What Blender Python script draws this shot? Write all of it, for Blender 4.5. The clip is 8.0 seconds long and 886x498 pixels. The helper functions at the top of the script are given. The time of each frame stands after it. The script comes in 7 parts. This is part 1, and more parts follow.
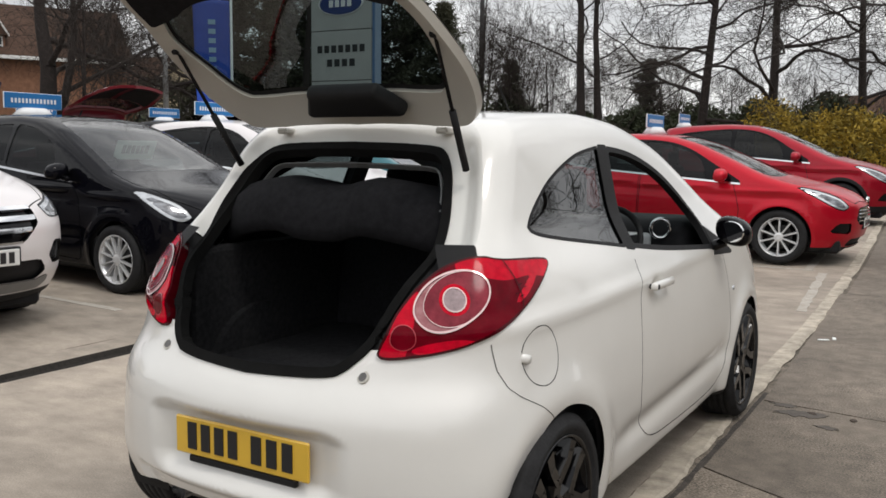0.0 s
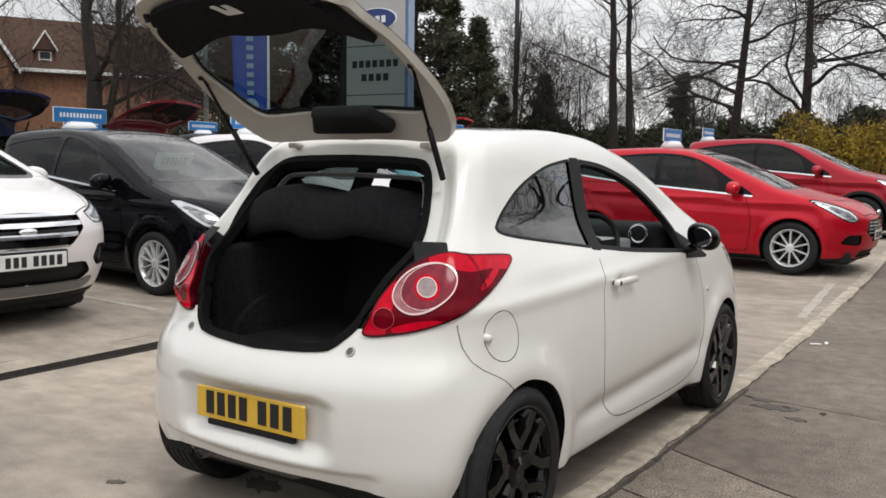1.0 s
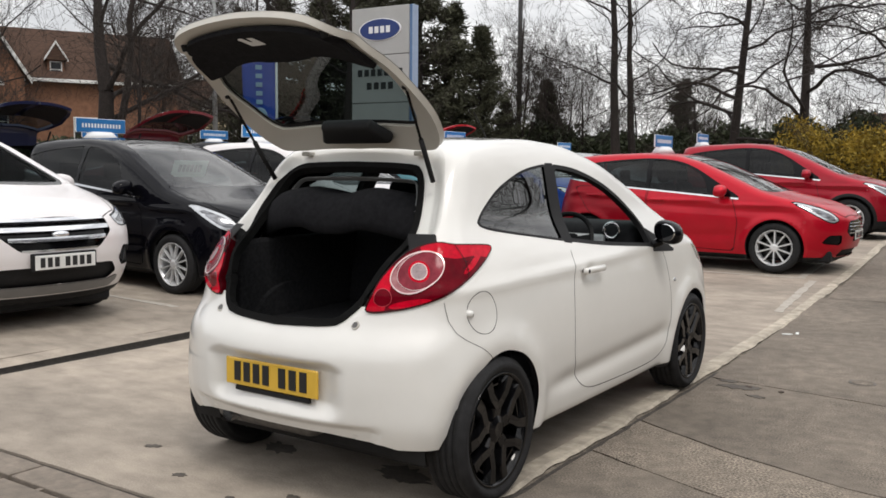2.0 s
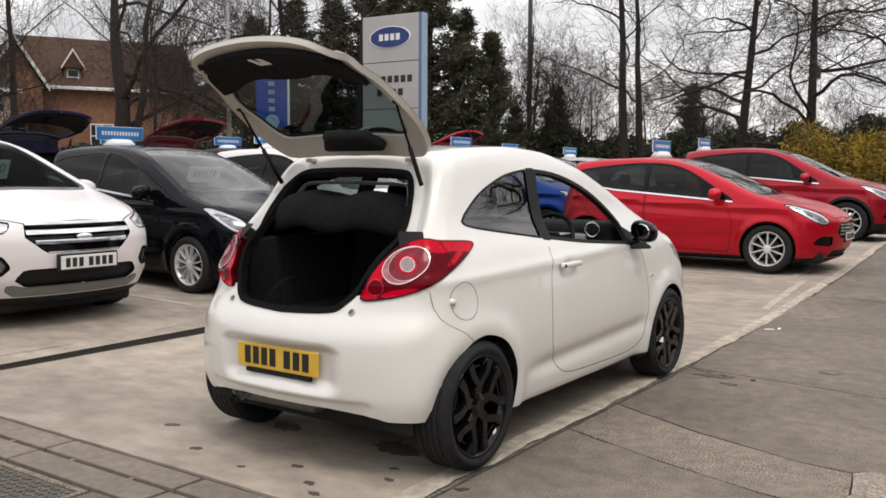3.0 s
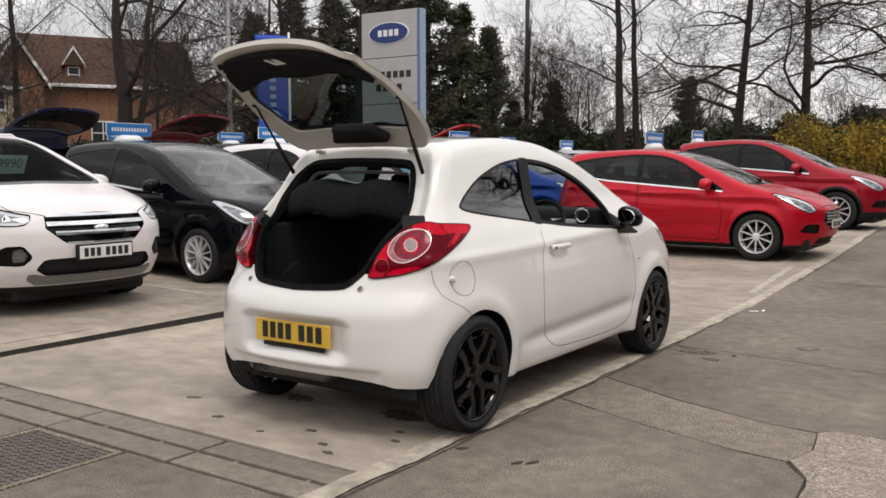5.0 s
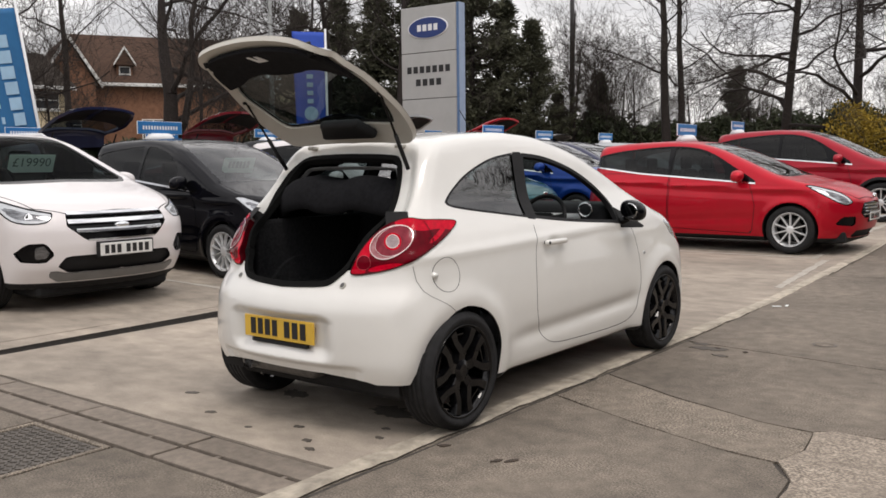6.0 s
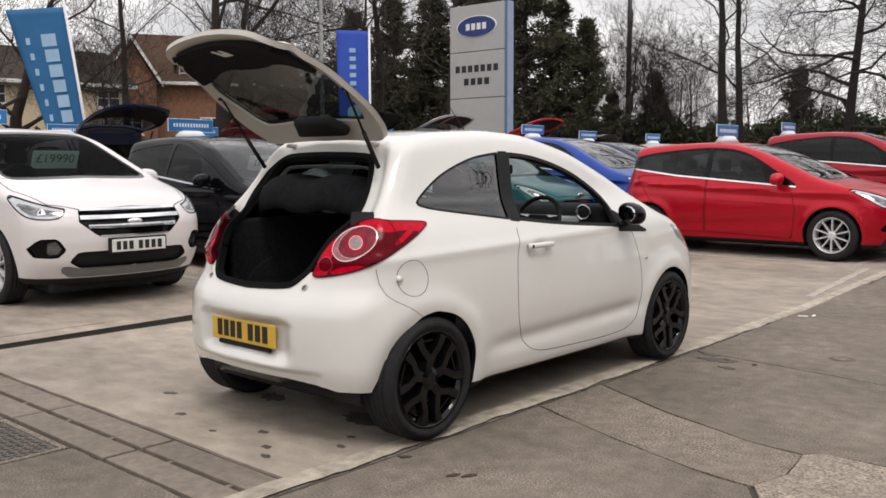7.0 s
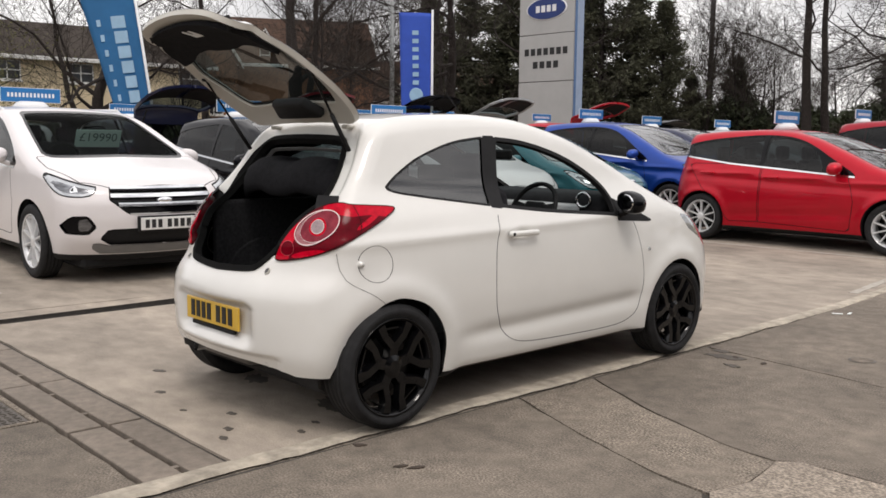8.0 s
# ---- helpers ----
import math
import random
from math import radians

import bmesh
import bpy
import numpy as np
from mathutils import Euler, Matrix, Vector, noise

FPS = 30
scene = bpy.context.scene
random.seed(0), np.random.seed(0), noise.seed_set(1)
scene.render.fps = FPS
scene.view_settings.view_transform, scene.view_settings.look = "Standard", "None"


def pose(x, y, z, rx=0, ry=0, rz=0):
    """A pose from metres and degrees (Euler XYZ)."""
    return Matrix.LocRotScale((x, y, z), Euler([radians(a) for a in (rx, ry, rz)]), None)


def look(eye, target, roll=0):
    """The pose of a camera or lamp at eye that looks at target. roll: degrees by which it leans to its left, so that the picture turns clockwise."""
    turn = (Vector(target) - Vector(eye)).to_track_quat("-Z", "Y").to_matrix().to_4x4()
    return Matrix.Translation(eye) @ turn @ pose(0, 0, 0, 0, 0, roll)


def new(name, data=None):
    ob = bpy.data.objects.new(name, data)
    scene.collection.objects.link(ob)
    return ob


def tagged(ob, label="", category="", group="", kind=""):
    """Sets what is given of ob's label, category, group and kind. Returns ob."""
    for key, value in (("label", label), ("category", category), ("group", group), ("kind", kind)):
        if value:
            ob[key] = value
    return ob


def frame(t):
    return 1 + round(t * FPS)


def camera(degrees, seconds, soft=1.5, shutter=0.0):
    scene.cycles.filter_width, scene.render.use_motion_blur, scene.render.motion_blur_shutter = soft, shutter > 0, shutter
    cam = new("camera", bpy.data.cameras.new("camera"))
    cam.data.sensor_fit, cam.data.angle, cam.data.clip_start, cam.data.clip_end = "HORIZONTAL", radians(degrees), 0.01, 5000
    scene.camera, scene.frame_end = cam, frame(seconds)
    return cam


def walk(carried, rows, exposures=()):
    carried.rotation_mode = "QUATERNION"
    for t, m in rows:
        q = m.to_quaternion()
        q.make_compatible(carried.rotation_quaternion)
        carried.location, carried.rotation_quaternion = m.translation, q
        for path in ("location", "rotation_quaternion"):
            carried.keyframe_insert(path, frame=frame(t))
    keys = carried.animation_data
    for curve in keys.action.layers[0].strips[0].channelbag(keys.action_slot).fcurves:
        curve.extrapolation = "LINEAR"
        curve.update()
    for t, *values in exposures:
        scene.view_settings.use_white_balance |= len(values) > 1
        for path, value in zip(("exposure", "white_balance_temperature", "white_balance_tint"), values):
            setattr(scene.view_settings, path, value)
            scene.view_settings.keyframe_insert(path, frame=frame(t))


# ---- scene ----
cam = camera(52.9, 8.0, soft=1.62)
PATH = [
    (0, (1.769, -2.286, 1.324), (0.743, -0.583, 1.105), 0.6),
    (0.5, (1.997, -2.432, 1.316), (0.923, -0.757, 1.114), 0.9),
    (1, (2.171, -2.572, 1.324), (1.073, -0.912, 1.132), 0.8),
    (1.5, (2.344, -2.794, 1.317), (1.243, -1.133, 1.136), 0.5),
    (2.8, (2.821, -3.251, 1.325), (1.687, -1.613, 1.153), 0.4),
    (3, (2.877, -3.302, 1.32), (1.741, -1.665, 1.152), 0.3),
    (3.5, (2.998, -3.527, 1.305), (1.873, -1.882, 1.14), 0.2),
    (4, (3.052, -3.637, 1.297), (1.93, -1.991, 1.123), 0.2),
    (5.5, (3.18, -3.584, 1.292), (2.019, -1.966, 1.108), -0.7),
    (6, (3.337, -3.406, 1.296), (2.111, -1.838, 1.104), -0.7),
    (6.5, (3.459, -3.236, 1.29), (2.182, -1.709, 1.097), -0.5),
    (7, (3.551, -2.992, 1.288), (2.222, -1.51, 1.097), -0.2),
    (7.5, (3.69, -2.799, 1.285), (2.301, -1.375, 1.082), -0.1),
    (8, (3.86, -2.553, 1.293), (2.403, -1.202, 1.065), 0.6),
]
walk(cam, [(t, look(eye, target, roll)) for t, eye, target, roll in PATH], exposures=[(0.0, -0.10, 6480, 10), (0.5, -0.02, 6490, 10), (1.5, 0.02, 6500, 10), (3.5, 0.06, 6660, 13), (5.5, -0.06, 6660, 13), (8.0, -0.02, 6660, 13)])

# ---- world and light ----
world = bpy.data.worlds.new("world")
scene.world = world
world.use_nodes = True
wn, wl = world.node_tree.nodes, world.node_tree.links
wn.clear()
SUN_ELEV, SUN_ROT = radians(60), radians(122)
sky = wn.new("ShaderNodeTexSky")
sky.sky_type, sky.sun_disc = "NISHITA", False
sky.sun_elevation, sky.sun_rotation, sky.dust_density = SUN_ELEV, SUN_ROT, 3.0
wtc = wn.new("ShaderNodeTexCoord")
wmap = wn.new("ShaderNodeMapping")
wmap.inputs["Scale"].default_value = (1.0, 1.0, 3.2)
cloud = wn.new("ShaderNodeTexNoise")
cloud.inputs["Scale"].default_value, cloud.inputs["Detail"].default_value, cloud.inputs["Roughness"].default_value = 3.0, 6.0, 0.55
cramp = wn.new("ShaderNodeValToRGB")
cramp.color_ramp.elements[0].position, cramp.color_ramp.elements[0].color = 0.36, (6.0, 6.05, 6.2, 1)
cramp.color_ramp.elements[1].position, cramp.color_ramp.elements[1].color = 0.62, (12.2, 12.15, 12.0, 1)
wmix = wn.new("ShaderNodeMixRGB")
wmix.inputs[0].default_value = 0.88
wbg = wn.new("ShaderNodeBackground")
wbg.inputs["Strength"].default_value = 0.118
wout = wn.new("ShaderNodeOutputWorld")
wl.new(wtc.outputs["Generated"], wmap.inputs["Vector"])
wl.new(wmap.outputs[0], cloud.inputs["Vector"])
wl.new(cloud.outputs[0], cramp.inputs[0])
wl.new(sky.outputs[0], wmix.inputs[1])
wl.new(cramp.outputs[0], wmix.inputs[2])
# an overcast sky is brighter overhead than at the horizon
wsep = wn.new("ShaderNodeSeparateXYZ")
wzen = wn.new("ShaderNodeMapRange")
wzen.inputs[1].default_value, wzen.inputs[2].default_value, wzen.inputs[3].default_value, wzen.inputs[4].default_value = 0.0, 1.0, 0.88, 1.36
wscale = wn.new("ShaderNodeVectorMath")
wscale.operation = "SCALE"
wl.new(wtc.outputs["Generated"], wsep.inputs[0])
wl.new(wsep.outputs["Z"], wzen.inputs[0])
wl.new(wmix.outputs[0], wscale.inputs[0])
wl.new(wzen.outputs[0], wscale.inputs[3])
wl.new(wscale.outputs[0], wbg.inputs[0])
wl.new(wbg.outputs[0], wout.inputs[0])

sun_data = bpy.data.lights.new("sun", "SUN")
sun_data.energy, sun_data.angle, sun_data.color = 0.95, radians(14), (1.0, 0.96, 0.9)
sun = new("sun", sun_data)
sun.matrix_world = look((6.36, -4.05, 13.06), (0, 0, 0))


# ---- materials ----
def mat(name, col, rough=0.5, metal=0.0, noise_scale=0.0, var=0.0, bump=0.0, bump_scale=60.0, coat=0.0, spec=0.5, col2=None, detail=6.0, obj_var=0.0, big=0.0, stretch=(1, 1, 1), speck=0.0, speck_scale=150.0):
    """A procedural surface: colour varied at two scales, roughness varied with it, fine relief."""
    m = bpy.data.materials.new(name)
    m.use_nodes = True
    n, l = m.node_tree.nodes, m.node_tree.links
    b = n["Principled BSDF"]
    b.inputs["Base Color"].default_value = (*col, 1)
    b.inputs["Roughness"].default_value, b.inputs["Metallic"].default_value = rough, metal
    b.inputs["Coat Weight"].default_value, b.inputs["Specular IOR Level"].default_value = coat, spec
    b.inputs["Coat Roughness"].default_value = 0.04
    tc = n.new("ShaderNodeTexCoord")
    mp = n.new("ShaderNodeMapping")
    mp.inputs["Scale"].default_value = stretch
    l.new(tc.outputs["Object"], mp.inputs["Vector"])
    src = None
    if var or col2:
        t = n.new("ShaderNodeTexNoise")
        t.inputs["Scale"].default_value, t.inputs["Detail"].default_value, t.inputs["Roughness"].default_value = noise_scale or 8, detail, 0.62
        l.new(mp.outputs[0], t.inputs["Vector"])
        r = n.new("ShaderNodeValToRGB")
        r.color_ramp.elements[0].position, r.color_ramp.elements[1].position = 0.32, 0.68
        lo = col2 if col2 else tuple(c * (1 - var) for c in col)
        hi = col if col2 else tuple(min(1, c * (1 + var)) for c in col)
        r.color_ramp.elements[0].color, r.color_ramp.elements[1].color = (*lo, 1), (*hi, 1)
        l.new(t.outputs[0], r.inputs[0])
        src = r.outputs[0]
        if big:
            t2 = n.new("ShaderNodeTexNoise")
            t2.inputs["Scale"].default_value, t2.inputs["Detail"].default_value = (noise_scale or 8) / 9, 4
            l.new(mp.outputs[0], t2.inputs["Vector"])
            r2 = n.new("ShaderNodeMapRange")
            r2.inputs[1].default_value, r2.inputs[2].default_value = 0.3, 0.7
            r2.inputs[3].default_value, r2.inputs[4].default_value = 1 - big, 1 + big * 0.6
            l.new(t2.outputs[0], r2.inputs[0])
            mx = n.new("ShaderNodeVectorMath")
            mx.operation = "SCALE"
            l.new(src, mx.inputs[0])
            l.new(r2.outputs[0], mx.inputs[3])
            src = mx.outputs[0]
    if src and speck:
        t3 = n.new("ShaderNodeTexNoise")
        t3.inputs["Scale"].default_value, t3.inputs["Detail"].default_value = speck_scale, 2
        l.new(tc.outputs["Object"], t3.inputs["Vector"])
        t4 = n.new("ShaderNodeTexNoise")
        t4.inputs["Scale"].default_value, t4.inputs["Detail"].default_value = 2.3, 5
        l.new(tc.outputs["Object"], t4.inputs["Vector"])
        ra = n.new("ShaderNodeMapRange")
        ra.inputs[1].default_value, ra.inputs[2].default_value, ra.inputs[3].default_value, ra.inputs[4].default_value = 0.38, 0.66, -1.0, 1.3
        rb = n.new("ShaderNodeMapRange")
        rb.inputs[1].default_value, rb.inputs[2].default_value, rb.inputs[3].default_value, rb.inputs[4].default_value = 0.35, 0.65, 0.25 * speck, speck * 1.3
        ma = n.new("ShaderNodeMath")
        ma.operation = "MULTIPLY_ADD"
        ma.inputs[2].default_value = 1.0
        l.new(t3.outputs[0], ra.inputs[0])
        l.new(t4.outputs[0], rb.inputs[0])
        l.new(ra.outputs[0], ma.inputs[0])
        l.new(rb.outputs[0], ma.inputs[1])
        mx = n.new("ShaderNodeVectorMath")
        mx.operation = "SCALE"
        l.new(src, mx.inputs[0])
        l.new(ma.outputs[0], mx.inputs[3])
        src = mx.outputs[0]
    if obj_var:
        oi = n.new("ShaderNodeObjectInfo")
        r3 = n.new("ShaderNodeMapRange")
        r3.inputs[3].default_value, r3.inputs[4].default_value = 1 - obj_var, 1 + obj_var
        l.new(oi.outputs["Random"], r3.inputs[0])
        mx = n.new("ShaderNodeVectorMath")
        mx.operation = "SCALE"
        if src:
            l.new(src, mx.inputs[0])
        else:
            mx.inputs[0].default_value = col
        l.new(r3.outputs[0], mx.inputs[3])
        src = mx.outputs[0]
    if src:
        l.new(src, b.inputs["Base Color"])
    if bump:
        t = n.new("ShaderNodeTexNoise")
        t.inputs["Scale"].default_value, t.inputs["Detail"].default_value = bump_scale, 5
        l.new(mp.outputs[0], t.inputs["Vector"])
        bp = n.new("ShaderNodeBump")
        bp.inputs["Strength"].default_value, bp.inputs["Distance"].default_value = bump, 0.01
        l.new(t.outputs[0], bp.inputs["Height"])
        l.new(bp.outputs[0], b.inputs["Normal"])
    return m


def glass_mat(name, tint, rough=0.0, gloss=0.07, power=4.0):
    """Car glazing: tinted see-through with a Fresnel gloss."""
    m = bpy.data.materials.new(name)
    m.use_nodes = True
    n, l = m.node_tree.nodes, m.node_tree.links
    n.remove(n["Principled BSDF"])
    tr = n.new("ShaderNodeBsdfTransparent")
    tr.inputs[0].default_value = (*tint, 1)
    gl = n.new("ShaderNodeBsdfGlossy")
    gl.inputs["Roughness"].default_value = rough
    lw = n.new("ShaderNodeLayerWeight")
    lw.inputs["Blend"].default_value = 0.5
    pw = n.new("ShaderNodeMath")
    pw.operation, pw.inputs[1].default_value = "POWER", power
    fr = n.new("ShaderNodeMapRange")
    fr.inputs[3].default_value, fr.inputs[4].default_value = gloss, 1.0
    l.new(lw.outputs["Facing"], pw.inputs[0])
    l.new(pw.outputs[0], fr.inputs[0])
    mx = n.new("ShaderNodeMixShader")
    l.new(fr.outputs[0], mx.inputs[0])
    l.new(tr.outputs[0], mx.inputs[1])
    l.new(gl.outputs[0], mx.inputs[2])
    l.new(mx.outputs[0], n["Material Output"].inputs[0])
    return m


WHITE = mat("white_paint", (0.79, 0.78, 0.745), 0.30, noise_scale=3, var=0.02, coat=1.0)
PEARL = mat("pearl_white_paint", (0.75, 0.715, 0.715), 0.28, noise_scale=3, var=0.02, coat=0.6)
# body white darkened: the shade inside the raised tailgate is put into its colour
SHADEW = mat("inner_white_paint", (0.52, 0.50, 0.45), 0.4, noise_scale=4, var=0.04)
RED = mat("red_paint", (0.50, 0.001, 0.016), 0.36, 0.45, noise_scale=5, var=0.05, coat=0.45, spec=0.3)
DRED = mat("dark_red_paint", (0.34, 0.002, 0.016), 0.36, 0.5, noise_scale=5, var=0.05, coat=0.5, spec=0.3)
MAROON = mat("maroon_paint", (0.17, 0.004, 0.012), 0.35, 0.4, noise_scale=5, var=0.05, coat=0.9)
BLACKP = mat("black_paint", (0.003, 0.003, 0.005), 0.05, noise_scale=5, var=0.1, spec=0.17)
BLUEP = mat("blue_paint", (0.009, 0.055, 0.32), 0.35, 0.5, noise_scale=5, var=0.06, coat=0.5, spec=0.3)
NAVYP = mat("navy_paint", (0.006, 0.010, 0.05), 0.3, 0.4, noise_scale=5, var=0.06, coat=0.8)
TEALP = mat("teal_paint", (0.01, 0.13, 0.16), 0.35, 0.4, noise_scale=5, var=0.06, coat=1.0)
SILVER = mat("silver_paint", (0.45, 0.46, 0.47), 0.3, 0.5, noise_scale=5, var=0.05, coat=0.7)
RUBBER = mat("tyre_rubber", (0.017, 0.017, 0.018), 0.8, spec=0.3, noise_scale=25, var=0.3, bump=0.25, bump_scale=120)
PLASTIC = mat("black_plastic", (0.012, 0.012, 0.013), 0.65, spec=0.25, noise_scale=30, var=0.15, bump=0.08, bump_scale=300)
TRIM = mat("cabin_trim", (0.022, 0.022, 0.024), 0.85, spec=0.2, noise_scale=20, var=0.2, bump=0.1, bump_scale=200)
CARPET = mat("boot_carpet", (0.030, 0.030, 0.032), 0.97, spec=0.08, noise_scale=60, var=0.3, bump=0.5, bump_scale=400)
CLOTH = mat("seat_cloth", (0.022, 0.022, 0.025), 0.95, spec=0.15, noise_scale=80, var=0.25, bump=0.3, bump_scale=300)
GLOSSB = mat("gloss_black", (0.003, 0.003, 0.004), 0.10, spec=0.22, noise_scale=9, var=0.1)
WHEELB = mat("gloss_black_wheel", (0.003, 0.003, 0.0035), 0.07, spec=0.36, noise_scale=12, var=0.2)
ALLOY = mat("alloy_silver", (0.76, 0.77, 0.78), 0.28, 0.4, noise_scale=20, var=0.06)
CHROME = mat("chrome", (0.75, 0.76, 0.78), 0.12, 1.0, noise_scale=20, var=0.04)
STEEL = mat("dull_steel", (0.16, 0.155, 0.15), 0.5, 0.8, noise_scale=30, var=0.2, bump=0.1)
DISC = mat("brake_steel", (0.05, 0.05, 0.05), 0.45, 0.7, noise_scale=30, var=0.2)
GAP = mat("panel_gap", (0.02, 0.02, 0.02), 0.9)
GAPW = mat("panel_gap_light", (0.34, 0.33, 0.31), 0.9)
INNERP = mat("black_moulding", (0.018, 0.018, 0.020), 0.9, spec=0.06, noise_scale=40, var=0.2, bump=0.1, bump_scale=200)
SEAL = mat("black_seal", (0.008, 0.008, 0.008), 0.9, spec=0.1, noise_scale=30, var=0.2)
LENSR = mat("red_lens", (0.60, 0.001, 0.020), 0.08, noise_scale=30, var=0.2, spec=0.13, big=0.25)
LENSD = mat("dark_red_lens", (0.17, 0.001, 0.009), 0.12, noise_scale=14, col2=(0.10, 0.001, 0.006), spec=0.09)
LENSX = mat("maroon_lens_edge", (0.060, 0.001, 0.004), 0.15, noise_scale=40, var=0.25, spec=0.2)
LENSG = mat("smoky_pink_lens", (0.30, 0.035, 0.055), 0.14, noise_scale=16, col2=(0.13, 0.012, 0.022), spec=0.16)
LENSQ = mat("pale_rose_lens", (0.46, 0.22, 0.23), 0.12, noise_scale=14, col2=(0.24, 0.045, 0.06), spec=0.4)
LENSK = mat("grey_lens", (0.34, 0.26, 0.27), 0.3, noise_scale=60, var=0.2, spec=0.3, coat=0.2)
LAMPIN = mat("lamp_inside", (0.26, 0.27, 0.29), 0.16, 0.8, noise_scale=11, col2=(0.04, 0.04, 0.045), coat=1.0, stretch=(1, 1, 3))
MIRROR = mat("mirror_glass", (0.80, 0.81, 0.82), 0.02, 1.0, noise_scale=9, var=0.02)
LENSP = mat("pink_lens", (0.80, 0.55, 0.55), 0.12, 0.2, noise_scale=40, var=0.1, coat=1.0)
LENSC = mat("clear_lamp", (0.52, 0.54, 0.56), 0.12, 0.6, noise_scale=14, var=0.12, coat=1.0)
LENSM = mat("soft_red_lens", (0.50, 0.05, 0.07), 0.15, noise_scale=40, var=0.1, coat=0.3)
YELLOW = mat("yellow_plate", (0.74, 0.46, 0.05), 0.35, noise_scale=10, var=0.05, coat=0.6)
PLATEW = mat("white_plate", (0.72, 0.72, 0.70), 0.4, noise_scale=10, var=0.05)
INK = mat("black_ink", (0.015, 0.015, 0.016), 0.5)
CARDW = mat("white_card", (0.80, 0.82, 0.80), 0.6, noise_scale=20, var=0.03)
SIGNB = mat("sign_blue", (0.015, 0.16, 0.42), 0.45, noise_scale=6, var=0.06)
SIGNW = mat("sign_white", (0.78, 0.79, 0.80), 0.5, noise_scale=6, var=0.04)
GLASS = glass_mat("window_glass", (0.50, 0.57, 0.56), gloss=0.005, power=13.0)
SCREENGLASS = glass_mat("reflecting_windscreen_glass", (0.55, 0.62, 0.60), gloss=0.03, power=3.6)
SKYGLASS = glass_mat("sloping_windscreen_glass", (0.42, 0.49, 0.48), gloss=0.10, power=2.2)
DARKGLASS = glass_mat("privacy_glass", (0.20, 0.23, 0.23), gloss=0.035, power=5.5)
REARGLASS = glass_mat("tailgate_glass", (0.25, 0.31, 0.31), gloss=0.04, power=5.0)


# ---- mesh helpers ----
def mesh_ob(name, V, F, material, parent=None, label="", smooth=False, normals=None):
    me = bpy.data.meshes.new(name)
    me.from_pydata([tuple(map(float, v)) for v in V], [], [tuple(map(int, f)) for f in F])
    me.materials.append(material)
    me.update()
    if smooth or normals is not None:
        me.shade_smooth()
    if normals is not None and len(normals):
        me.normals_split_custom_set_from_vertices([tuple(map(float, q)) for q in normals])
    ob = new(name, me)
    ob.parent = parent
    if label:
        ob["label"] = label
    return ob


def part(name, bm, material, parent, label="", smooth=False):
    """Links a bmesh as one mesh object under a thing or a part."""
    me = bpy.data.meshes.new(name)
    bm.to_mesh(me)
    bm.free()
    me.materials.append(material)
    if smooth:
        me.shade_smooth()
    ob = new(name, me)
    ob.parent = parent
    if label:
        ob["label"] = label
    return ob


def thing(name, m, label, category, group="", kind=""):
    ob = new(name)
    ob.matrix_world = m
    ob.empty_display_size = 0.1
    return tagged(ob, label, category, group, kind)


def box_bm(x0, x1, y0, y1, z0, z1, bevel=0.0, seg=2, m=None):
    bm = bmesh.new()
    bmesh.ops.create_cube(bm, size=1)
    for v in bm.verts:
        v.co = Vector(((x0 + x1) / 2 + v.co.x * (x1 - x0), (y0 + y1) / 2 + v.co.y * (y1 - y0), (z0 + z1) / 2 + v.co.z * (z1 - z0)))
    if bevel:
        bmesh.ops.bevel(bm, geom=bm.edges[:], offset=bevel, segments=seg, affect="EDGES", profile=0.5)
    if m is not None:
        bmesh.ops.transform(bm, matrix=m, verts=bm.verts)
    return bm


def tube_bm(p, q, r0, r1=None, n=10, bm=None, caps=True):
    bm = bm or bmesh.new()
    p, q = Vector(p), Vector(q)
    r1 = r0 if r1 is None else r1
    m = Matrix.Translation((p + q) / 2) @ (q - p).to_track_quat("Z", "Y").to_matrix().to_4x4()
    bmesh.ops.create_cone(bm, cap_ends=caps, segments=n, radius1=r0, radius2=max(r1, 1e-4), depth=(q - p).length, matrix=m)
    return bm


def revolve(profile, n=40, axis="x"):
    """Verts and faces of (radius, along) points turned about the x axis."""
    V, F = [], []
    k = len(profile)
    for i in range(n):
        a = 2 * math.pi * i / n
        for r, h in profile:
            V.append((h, r * math.cos(a), r * math.sin(a)))
    for i in range(n):
        for j in range(k - 1):
            a, b = i * k + j, ((i + 1) % n) * k + j
            F.append((a, a + 1, b + 1, b))
    return V, F


def prism(poly, z0, z1):
    """Verts and faces of a polygon (x, y) raised from z0 to z1."""
    n = len(poly)
    V = [(x, y, z0) for x, y in poly] + [(x, y, z1) for x, y in poly]
    F = [tuple(range(n - 1, -1, -1)), tuple(range(n, 2 * n))] + [(i, (i + 1) % n, n + (i + 1) % n, n + i) for i in range(n)]
    return V, F


